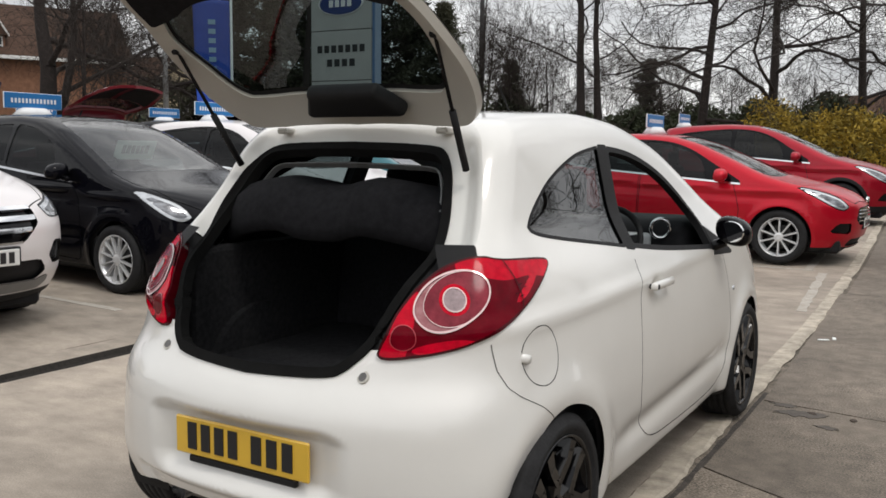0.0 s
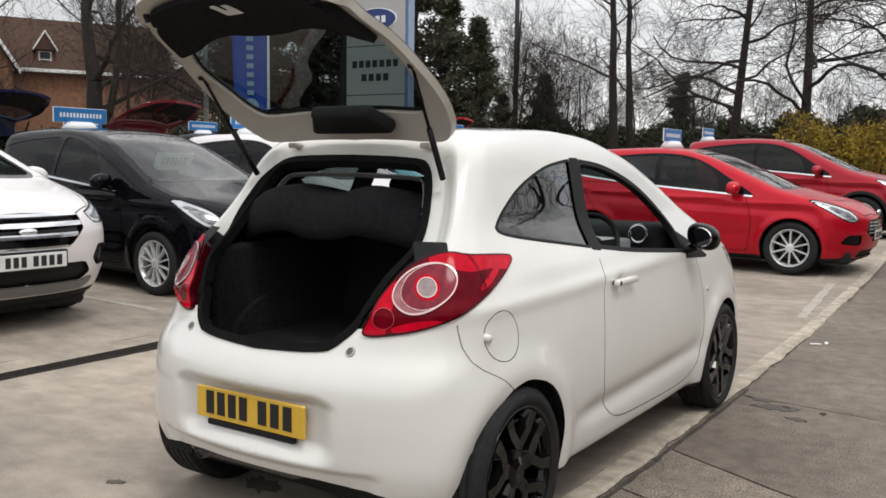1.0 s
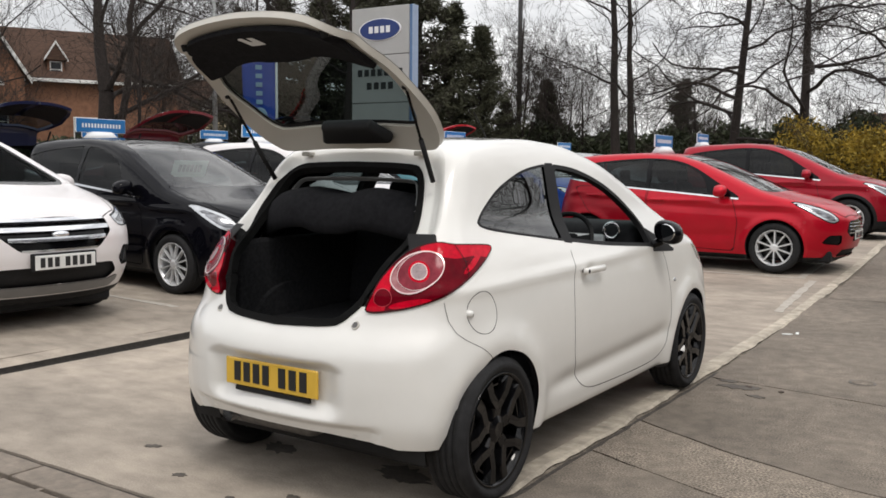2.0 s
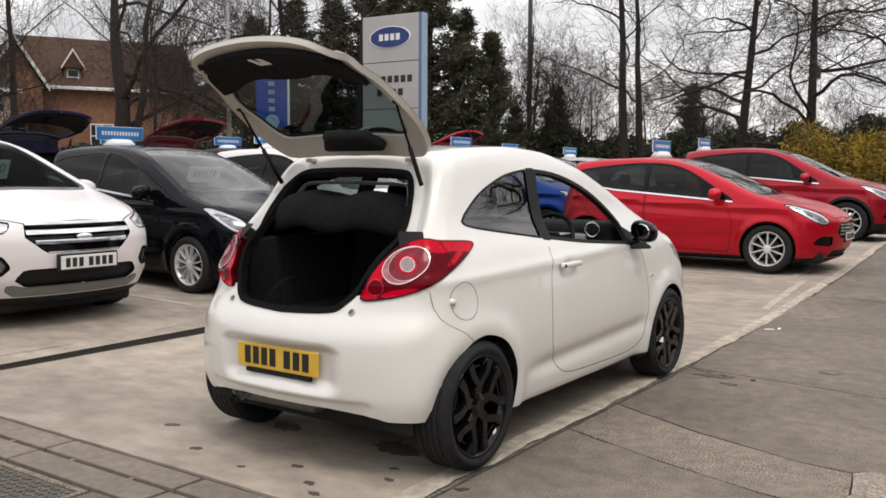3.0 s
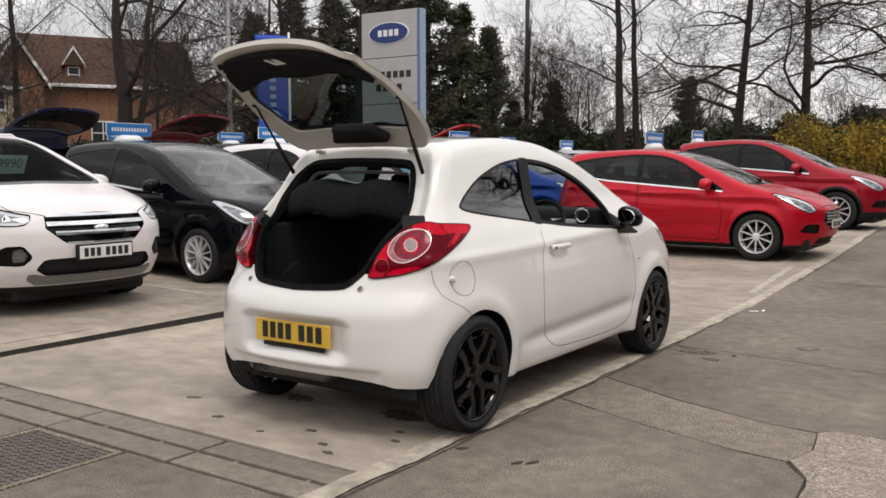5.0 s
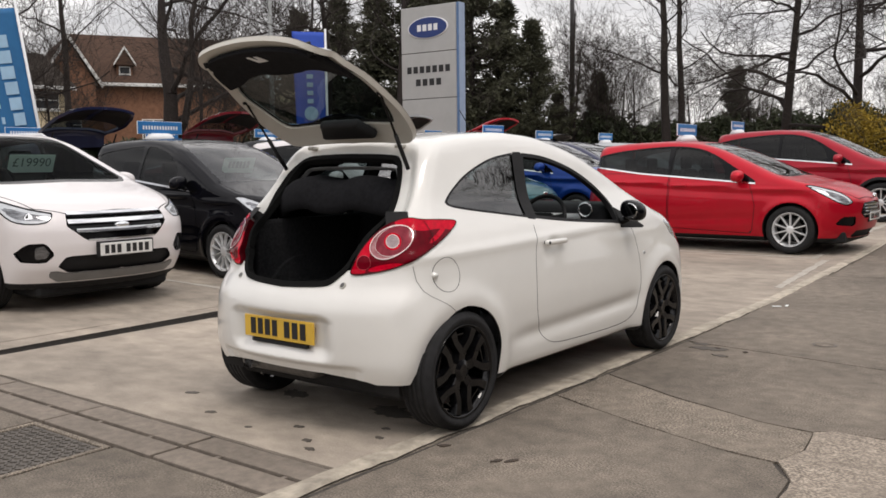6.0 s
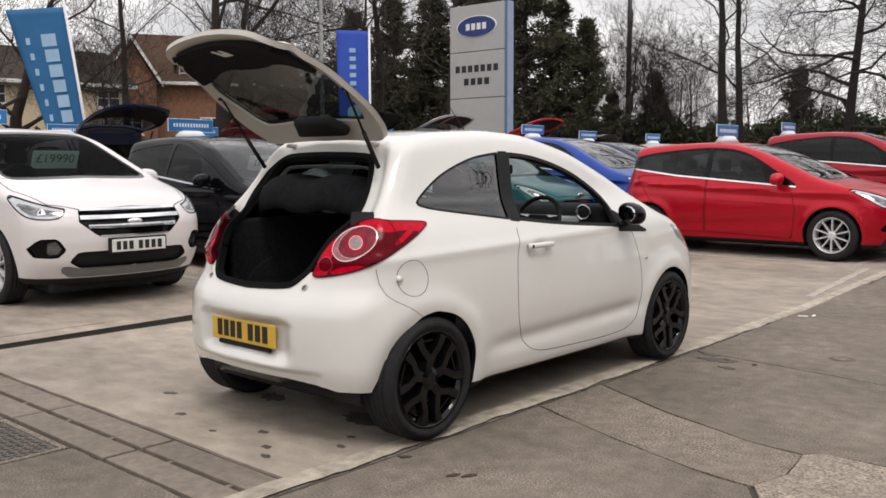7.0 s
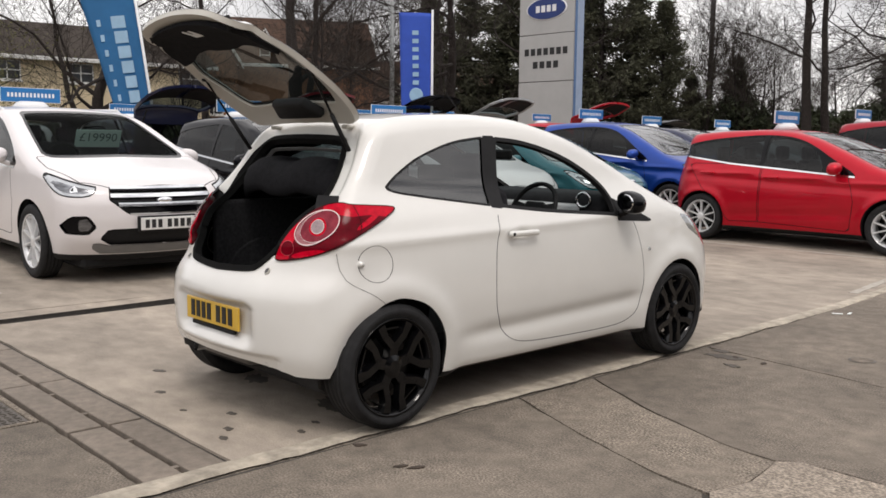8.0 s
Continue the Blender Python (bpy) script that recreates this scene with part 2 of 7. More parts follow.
# ---- car shells ----
def table(pts, soft=0.05):
    """A smooth curve through (a, b) points."""
    a = np.array([p[0] for p in pts], float)
    b = np.array([p[1] for p in pts], float)
    g = np.linspace(a[0] - 0.5, a[-1] + 0.5, 700)
    lo, hi = (b[1] - b[0]) / (a[1] - a[0]), (b[-1] - b[-2]) / (a[-1] - a[-2])
    v = np.interp(g, a, b)
    v = np.where(g < a[0], b[0] + (g - a[0]) * lo, np.where(g > a[-1], b[-1] + (g - a[-1]) * hi, v))
    if soft:
        d = g[1] - g[0]
        k = np.arange(-int(3 * soft / d) - 1, int(3 * soft / d) + 2) * d
        w = np.exp(-0.5 * (k / soft) ** 2)
        pad = len(k) // 2
        vp = np.concatenate([v[0] - (v[1] - v[0]) * np.arange(pad, 0, -1), v, v[-1] + (v[-1] - v[-2]) * np.arange(1, pad + 1)])
        v = np.convolve(vp, w / w.sum(), "valid")
    return lambda t: np.interp(t, g, v)


def smax(a, b, k):
    h = np.clip(0.5 + 0.5 * (a - b) / k, 0, 1)
    return b * (1 - h) + a * h + k * h * (1 - h)


def sdf(poly, r=0.0, cut=0):
    """Signed distance to a polygon in two dimensions, above zero inside, grown by r with round corners; cut: rounds in which blunt corners are cut."""
    P = np.array(poly, float)
    for _ in range(cut):
        A, B = np.roll(P, 1, 0), np.roll(P, -1, 0)
        u, w = P - A, B - P
        turn = np.abs(np.arctan2(u[:, 0] * w[:, 1] - u[:, 1] * w[:, 0], (u * w).sum(1)))
        Q = []
        for a, p, b, t in zip(A, P, B, turn):
            Q += [p] if t > 0.95 else [p * 0.75 + a * 0.25, p * 0.75 + b * 0.25]
        P = np.array(Q)

    def f(u, v):
        d = np.full(np.shape(u), 1e9)
        inside = np.zeros(np.shape(u), bool)
        for (ax, ay), (bx, by) in zip(P, np.roll(P, -1, 0)):
            ex, ey = bx - ax, by - ay
            t = np.clip(((u - ax) * ex + (v - ay) * ey) / (ex * ex + ey * ey + 1e-12), 0, 1)
            d = np.minimum(d, np.hypot(u - ax - t * ex, v - ay - t * ey))
            cross = ((ay > v) != (by > v)) & (u < (bx - ax) * (v - ay) / (by - ay + 1e-15) + ax)
            inside ^= cross
        return np.where(inside, d, -d) + r
    return f


def clip(S, f):
    """The part of a surface (verts, normals, triangles) where f is above zero, cut along f = 0."""
    V, N, T = S
    if not len(T):
        return S
    f = f + 1e-9
    pos = f[T] > 0
    cnt = pos.sum(1)
    outT = [T[cnt == 3]]
    nv, nn = [V], [N]
    base = len(V)
    for want in (1, 2):
        sel, ps = T[cnt == want], pos[cnt == want]
        if not len(sel):
            continue
        odd = np.argmax(ps if want == 1 else ~ps, 1)
        idx = (odd[:, None] + np.arange(3)) % 3
        a, b, c = np.take_along_axis(sel, idx, 1).T
        ta, tb = f[a] / (f[a] - f[b]), f[a] / (f[a] - f[c])
        pb, pc = V[a] + (V[b] - V[a]) * ta[:, None], V[a] + (V[c] - V[a]) * tb[:, None]
        qb, qc = N[a] + (N[b] - N[a]) * ta[:, None], N[a] + (N[c] - N[a]) * tb[:, None]
        ib = base + np.arange(len(sel))
        ic = ib + len(sel)
        base += 2 * len(sel)
        nv += [pb, pc]
        nn += [qb, qc]
        if want == 1:
            outT.append(np.stack([a, ib, ic], 1))
        else:
            outT += [np.stack([b, c, ic], 1), np.stack([b, ic, ib], 1)]
    V, N, T = np.concatenate(nv), np.concatenate(nn), np.concatenate(outT)
    used, inv = np.unique(T, return_inverse=True)
    return V[used], N[used], inv.reshape(-1, 3)


def band_take(S, f, w):
    """The strip of a surface within w of the line f = 0."""
    S = clip(S, f(S[0]) + w)
    return clip(S, w - f(S[0]))


def band_drop(S, f, w):
    return join(clip(S, f(S[0]) - w), clip(S, -f(S[0]) - w))


def side_split(S, g, w):
    """(groove, rest) of a surface about the line g = 0 in (y, z) on the car's side."""
    side = lambda V: V[:, 0] - 0.3
    inner, outer = clip(S, side(S[0])), clip(S, -side(S[0]))
    f = lambda V: g(V[:, 1], V[:, 2])
    return band_take(inner, f, w), join(band_drop(inner, f, w), outer)


def mirror(S):
    V, N, T = S
    s = np.array([-1, 1, 1])
    return V * s, N * s, T[:, ::-1]


def join(*Ss):
    V, N, T, o = [], [], [], 0
    for v, n, t in Ss:
        V.append(v), N.append(n), T.append(t + o)
        o += len(v)
    return np.concatenate(V), np.concatenate(N), np.concatenate(T)


def push(S, d):
    """The surface moved along its normals by d."""
    return S[0] + S[1] * d, S[1], S[2]


def thick(S, d, edge=True):
    """The surface with a second skin d inwards and closed edges."""
    V, N, T = S
    n = len(V)
    key = {}
    W = []
    for i, p in enumerate(np.round(V, 5).tolist()):
        W.append(key.setdefault(tuple(p), i))
    seen = {}
    for t in T.tolist():
        for a, b in ((t[0], t[1]), (t[1], t[2]), (t[2], t[0])):
            seen[(W[a], W[b])] = (a, b)
    rim = [(a, b) for (wa, wb), (a, b) in seen.items() if (wb, wa) not in seen]
    V2, N2, T2 = [V, V - N * d], [N, -N], [T, T[:, ::-1] + n]
    if rim:
        rim = np.array(rim)
        a, b = rim[:, 0], rim[:, 1]
        base = 2 * n
        e = V[b] - V[a]
        q = np.cross(N[a], e)
        q = -q / (np.linalg.norm(q, axis=1)[:, None] + 1e-9)
        k = len(rim)
        V2 += [V[a], V[b], V[b] - N[b] * d, V[a] - N[a] * d]
        N2 += [q, q, q, q]
        i = base + np.arange(k)
        T2 += [np.stack([i + k, i, i + 3 * k], 1), np.stack([i + k, i + 3 * k, i + 2 * k], 1)]
    return np.concatenate(V2), np.concatenate(N2), np.concatenate(T2)


def renorm(S):
    """The surface with its normals taken anew from its faces."""
    V, N, T = S
    if not len(T):
        return S
    key, inv = np.unique(np.round(V, 5), axis=0, return_inverse=True)
    inv = inv.reshape(-1)
    n = np.cross(V[T[:, 1]] - V[T[:, 0]], V[T[:, 2]] - V[T[:, 0]])
    acc = np.zeros((len(key), 3))
    for c in range(3):
        np.add.at(acc, inv[T[:, c]], n)
    M = acc[inv]
    M /= np.linalg.norm(M, axis=1)[:, None] + 1e-12
    return V, np.where((M * N).sum(1)[:, None] < 0, -M, M), T


def surf(name, S, material, parent, label=""):
    """Links a surface as one mesh, welded, with the skin's own normals at its corners."""
    V, N, T = S
    me = bpy.data.meshes.new(name)
    if len(T):
        key, first, inv = np.unique(np.round(V, 5), axis=0, return_index=True, return_inverse=True)
        W = inv.reshape(-1)[T]
        ok = (W[:, 0] != W[:, 1]) & (W[:, 1] != W[:, 2]) & (W[:, 2] != W[:, 0])
        W, T = W[ok], T[ok]
        W_, pick = np.unique(np.sort(W, 1), axis=0, return_index=True)
        W, T = W[pick], T[pick]
        me.from_pydata(V[first].tolist(), [], W.tolist())
        me.materials.append(material)
        me.update()
        me.shade_smooth()
        n = N[T.reshape(-1)]
        n = n / (np.linalg.norm(n, axis=1)[:, None] + 1e-9)
        if len(me.loops) == len(n):
            me.normals_split_custom_set(n.tolist())
    ob = new(name, me)
    ob.parent = parent
    if label:
        ob["label"] = label
    return ob


class Shell:
    """A car's outer skin: what lies under its roof line, between its sides, nose and tail."""

    def __init__(self, top, half, plan, front, rear, bot, crown=0.06, fc=(0.12, 0.35), rc=(0.15, 0.5), k=0.09, extra=None):
        self.top, self.half, self.plan = table(top, 0.07), table(half, 0.04), table(plan, 0.15)
        self.front, self.rear = table(front, 0.03), table(rear, 0.03)
        self.bot, self.crown, self.fc, self.rc, self.k, self.extra = bot, crown, fc, rc, k, extra
        self.zc = 0.62
        self.y0, self.y1 = rear[len(rear) // 2][1] + 0.75, front[len(front) // 2][1] - 0.75

    def F(self, P):
        x, y, z = np.abs(P[..., 0]), P[..., 1], P[..., 2]
        f = x - self.half(z) * self.plan(y)
        f = smax(f, (z - self.top(y) + self.crown * x * x) * 0.92, self.k)
        f = smax(f, (y - self.front(z) + self.fc[0] * x ** 2 + self.fc[1] * x ** 4) * 0.9, self.k)
        f = smax(f, (self.rear(z) + self.rc[0] * x ** 2 + self.rc[1] * x ** 4 - y) * 0.9, self.k)
        f = smax(f, self.bot - z, 0.05)
        if self.extra:
            f = self.extra(f, x, y, z)
        return f

    def surface(self, ds=0.04, na=70):
        phi = np.linspace(-math.pi / 2, math.pi / 2, na)
        ncap = max(10, int(1.2 / ds))
        psi = np.linspace(math.pi / 2 - 0.001, 0, ncap, endpoint=False)
        ys = np.linspace(self.y0, self.y1, int((self.y1 - self.y0) / ds))
        rows = [(self.y0, p, -1) for p in psi] + [(y, 0, 1) for y in ys] + [(self.y1, p, 1) for p in psi[::-1]]
        Y = np.array([r[0] for r in rows])[:, None]
        C = np.cos([r[1] for r in rows])[:, None]
        Sn = np.array([math.sin(r[1]) * r[2] for r in rows])[:, None]
        D = np.stack([C * np.cos(phi), Sn + 0 * phi, C * np.sin(phi)], -1)
        O = np.stack([0 * Y + 0 * phi, Y + 0 * phi, 0 * Y + 0 * phi + self.zc], -1)
        lo, hi = np.zeros(D.shape[:2]), np.full(D.shape[:2], 2.5)
        for _ in range(34):
            mid = (lo + hi) / 2
            ins = self.F(O + D * mid[..., None]) < 0
            lo, hi = np.where(ins, mid, lo), np.where(ins, hi, mid)
        P = O + D * hi[..., None]
        P[:, 0, 0] = P[:, -1, 0] = 0
        h = 2e-3
        G = np.stack([self.F(P + np.eye(3)[i] * h) - self.F(P - np.eye(3)[i] * h) for i in range(3)], -1)
        G[:, 0, 0] = G[:, -1, 0] = 0
        N = G / (np.linalg.norm(G, axis=-1, keepdims=True) + 1e-12)
        nr = len(rows)
        idx = np.arange(nr * na).reshape(nr, na)
        a, b, c, d = idx[:-1, :-1].ravel(), idx[1:, :-1].ravel(), idx[1:, 1:].ravel(), idx[:-1, 1:].ravel()
        T = np.concatenate([np.stack([a, b, c], 1), np.stack([a, c, d], 1)])
        return P.reshape(-1, 3), N.reshape(-1, 3), T


def tyre_profile(R, rim, w):
    h = w / 2
    pr = [(rim * 0.96, -h * 0.80), (rim + 0.006, -h * 0.88), (rim + 0.022, -h * 0.98), ((R + rim) / 2 + 0.008, -h * 1.03), (R - 0.022, -h * 0.97), (R - 0.007, -h * 0.86)]
    tread = []
    for i in range(5):
        a, b = -h * 0.80 + i * h * 0.33, -h * 0.80 + i * h * 0.33 + h * 0.25
        tread += [(R, a), (R, b), (R - 0.008, b + 0.002), (R - 0.008, b + h * 0.08 - 0.002)]
    tread = tread[:-2]
    return pr + tread + [(r, -x) for r, x in pr[::-1]]


def spokes_bm(kind, n, hub, rim, x_out, depth, twin=0.2, phase=0.3):
    """The face of a wheel: spokes of one kind in one mesh."""
    bm = bmesh.new()

    def slab(p, q, w0, w1, o0, o1):
        p, q = Vector((0, *p)), Vector((0, *q))
        d = (q - p).normalized()
        s = Vector((0, -d.z, d.y))
        loop = []
        for c, w, o in ((p, w0, o0), (q, w1, o1)):
            loop.append([c + s * w + Vector((o - depth, 0, 0)), c + s * w * 0.62 + Vector((o, 0, 0)), c - s * w * 0.62 + Vector((o, 0, 0)), c - s * w + Vector((o - depth, 0, 0))])
        vs = [[bm.verts.new(v) for v in l] for l in loop]
        for j in range(3):
            bm.faces.new((vs[0][j], vs[1][j], vs[1][j + 1], vs[0][j + 1]))
        bm.faces.new(vs[1][::-1])
        bm.faces.new(vs[0])

    def pol(r, a):
        return (r * math.cos(a), r * math.sin(a))
    for i in range(n):
        a = 2 * math.pi * i / n + phase
        if kind == "plain":
            slab(pol(hub * 0.7, a), pol(rim, a), 0.105 / n, 0.115 / n, x_out - 0.008, x_out)
        elif kind == "twin":
            for sgn in (-1, 1):
                slab(pol(hub * 0.7, a + sgn * 0.12), pol(rim, a + sgn * twin), 0.014, 0.012, x_out - 0.008, x_out)
        else:
            slab(pol(hub * 0.6, a), pol(rim * 0.50, a), 0.036, 0.040, x_out - 0.016, x_out - 0.004)
            for sgn in (-1, 1):
                slab(pol(rim * 0.43, a + sgn * 0.03), pol(rim * 0.74, a + sgn * twin * 0.82), 0.027, 0.026, x_out - 0.006, x_out)
                slab(pol(rim * 0.71, a + sgn * twin * 0.80), pol(rim, a + sgn * twin * 0.86), 0.026, 0.034, x_out - 0.001, x_out + 0.002)
            slab(pol(rim * 0.88, a - 0.3), pol(rim * 0.88, a + 0.3), 0.006, 0.006, x_out - 0.02, x_out - 0.02)
    V, F = revolve([(0.001, x_out - 0.004), (hub * 0.55, x_out - 0.002), (hub, x_out - 0.012), (hub, x_out - depth)], 20)
    vs = [bm.verts.new(v) for v in V]
    for f in F:
        bm.faces.new([vs[i] for i in f])
    bmesh.ops.recalc_face_normals(bm, faces=bm.faces)
    return bm


def add_wheel(car, side, x, y, R, rim, w, kind, n, metal, twin=0.2, label="", phase=0.3, seg=56):
    """wheel > tyre, rim, brake disc; side is 1 for the right of the car. x: the outer face."""
    m = Matrix.Translation((side * (x - w / 2), y, R)) @ Matrix.Diagonal((side, 1, 1, 1))
    V, F = revolve([(rim * 0.98, -w * 0.42), (rim * 0.90, -w * 0.1), (rim * 0.90, w * 0.25), (rim * 0.985, w * 0.44), (rim * 1.02, w * 0.47), (rim * 1.02, w * 0.42)], seg - 8)
    wh = mesh_ob("wheel", V, F, metal, car, label, smooth=True)
    wh.matrix_local = m
    V, F = revolve(tyre_profile(R, rim, w), seg)
    mesh_ob("tyre", V, F, RUBBER, wh, smooth=True)
    part("rim", spokes_bm(kind, n, rim * 0.24, rim * 0.95, w * 0.44, 0.035, twin, phase), metal, wh)
    V, F = revolve([(0.03, -0.02), (rim * 0.62, -0.02), (rim * 0.62, 0.0), (0.03, 0.0)], 30)
    mesh_ob("brake_disc", V, F, DISC, wh)
    return wh


def liner(profile, n):
    """The upper arc of a wheel housing about the x axis."""
    V, F, k = [], [], len(profile)
    for i in range(n + 1):
        a = radians(-12) + radians(204) * i / n
        for r, h in profile:
            V.append((h, r * math.cos(a), r * math.sin(a)))
    for i in range(n):
        for j in range(k - 1):
            F.append((i * k + j, i * k + j + 1, (i + 1) * k + j + 1, (i + 1) * k + j))
    return V, F


def band(f, w):
    return w - np.abs(f)


def bars(parent, n, x0, x1, h, y, z, material, m=None, gap=0.25, depth=0.003):
    """Plain bars in the place of writing that is not reproduced."""
    out = []
    step = (x1 - x0) / n
    for i in range(n):
        a = x0 + i * step + step * gap / 2
        ob = part("bar", box_bm(a, a + step * (1 - gap), y - depth, y, z - h / 2, z + h / 2), material, parent)
        out.append(ob)
    return out


def mirror_part(car, side, p, material, glassy=MIRROR, k=1.0, tilt=12, yaw=16):
    x, y, z = p
    bm = bmesh.new()
    bmesh.ops.create_uvsphere(bm, u_segments=20, v_segments=14, radius=1.0)
    for v in bm.verts:
        c = [math.copysign(abs(q) ** 0.86, q) for q in v.co]
        v.co = Vector((x + c[0] * 0.105 * k, y + max(-0.62, c[1]) * 0.085, z + c[2] * 0.075 * (0.35 + 0.65 * k) - 0.015 * c[0]))
    stem = tube_bm((x - 0.17, y + 0.02, z - 0.10), (x - 0.04, y + 0.01, z - 0.05), 0.028, 0.022, 8)
    me = bpy.data.meshes.new("t")
    stem.to_mesh(me)
    stem.free()
    bm.from_mesh(me)
    bpy.data.meshes.remove(me)
    if side < 0:
        bmesh.ops.scale(bm, vec=(-1, 1, 1), verts=bm.verts)
        bmesh.ops.reverse_faces(bm, faces=bm.faces)
    ob = part("wing_mirror", bm, material, car, smooth=True)
    V, F = revolve([(0.001, 0.004), (0.95, 0.004), (1.0, 0.0), (1.0, -0.004)], 28)
    g = mesh_ob("mirror_glass", V, F, glassy, ob, "mirror glass")
    g.matrix_local = Matrix.Translation((side * x, y - 0.054, z)) @ Matrix.Rotation(radians(tilt), 4, "X") @ Matrix.Rotation(radians(-90 + side * yaw), 4, "Z") @ Matrix.Diagonal((1, 0.080 * k, 0.056 * (0.35 + 0.65 * k), 1))
    return ob


def seat_parts(car, x, y, z0, cloth=CLOTH):
    bm = box_bm(x - 0.24, x + 0.24, y - 0.06, y + 0.06, z0, z0 + 0.58, 0.05, 3)
    for v in bm.verts:
        v.co.y -= (v.co.z - z0) * 0.22
    part("seat_back", bm, cloth, car, smooth=True)
    bm = box_bm(x - 0.13, x + 0.13, y - 0.20, y - 0.11, z0 + 0.58, z0 + 0.76, 0.04, 3)
    part("headrest", bm, cloth, car, smooth=True)
    part("seat", box_bm(x - 0.25, x + 0.25, y, y + 0.5, z0 - 0.14, z0 + 0.02, 0.05, 3), cloth, car, smooth=True)


def price_card(car, m, text):
    """A white card behind the windscreen, with its price or with plain bars."""
    c = part("price_card", box_bm(-0.24, 0.24, -0.002, 0.002, -0.10, 0.10), CARDG, car, "white price card behind the windscreen")
    c.matrix_local = m
    if text:
        cu = bpy.data.curves.new("price", "FONT")
        cu.body, cu.size, cu.align_x, cu.align_y, cu.extrude = text, 0.135, "CENTER", "CENTER", 0.001
        tmp = bpy.data.objects.new("price", cu)
        scene.collection.objects.link(tmp)
        me = bpy.data.meshes.new_from_object(tmp.evaluated_get(bpy.context.evaluated_depsgraph_get()))
        bpy.data.objects.remove(tmp)
        me.materials.clear()
        me.materials.append(INKG)
        o = new("price", me)
        o.parent = c
        o.matrix_local = Matrix.Translation((0, 0.004, 0.01)) @ Matrix.Rotation(radians(180), 4, "Z") @ Matrix.Rotation(radians(90), 4, "X")
    else:
        bars(c, 6, -0.17, 0.17, 0.09, 0.0055, 0.01, INKG)


def roof_sign(m, group="roof signs"):
    """A blue dealer board on a white magnetic foot, standing on a car's roof."""
    t = thing("roof_sign", m @ Matrix.Diagonal((0.79, 0.79, 0.79, 1)), "blue dealer board with white lettering on a car roof", "sign", group)
    bm = bmesh.new()
    bmesh.ops.create_cone(bm, cap_ends=True, segments=24, radius1=0.26, radius2=0.15, depth=0.13, matrix=Matrix.Translation((0, 0, 0.065)) @ Matrix.Diagonal((1.25, 0.75, 1, 1)))
    bmesh.ops.bevel(bm, geom=bm.edges[:], offset=0.012, segments=2, affect="EDGES")
    part("foot", bm, SIGNW, t, "white domed magnetic foot", smooth=True)
    board = part("board", box_bm(-0.43, 0.43, -0.015, 0.015, 0.12, 0.325, 0.004, 1), SIGNB, t)
    part("border", box_bm(-0.435, 0.435, -0.011, 0.011, 0.115, 0.330, 0.003, 1), SIGNW, t, "white edge of the board")
    for s in (-1, 1):
        bars(board, 13, -0.35, 0.35, 0.062, 0.0185 if s > 0 else -0.0155, 0.222, SIGNW, gap=0.45)
    return t


def rear_hatch_spec(S, poly_open, y_max):
    g = sdf(poly_open)
    return lambda V: np.minimum(g(np.abs(V[:, 0]), V[:, 2]), y_max - V[:, 1])


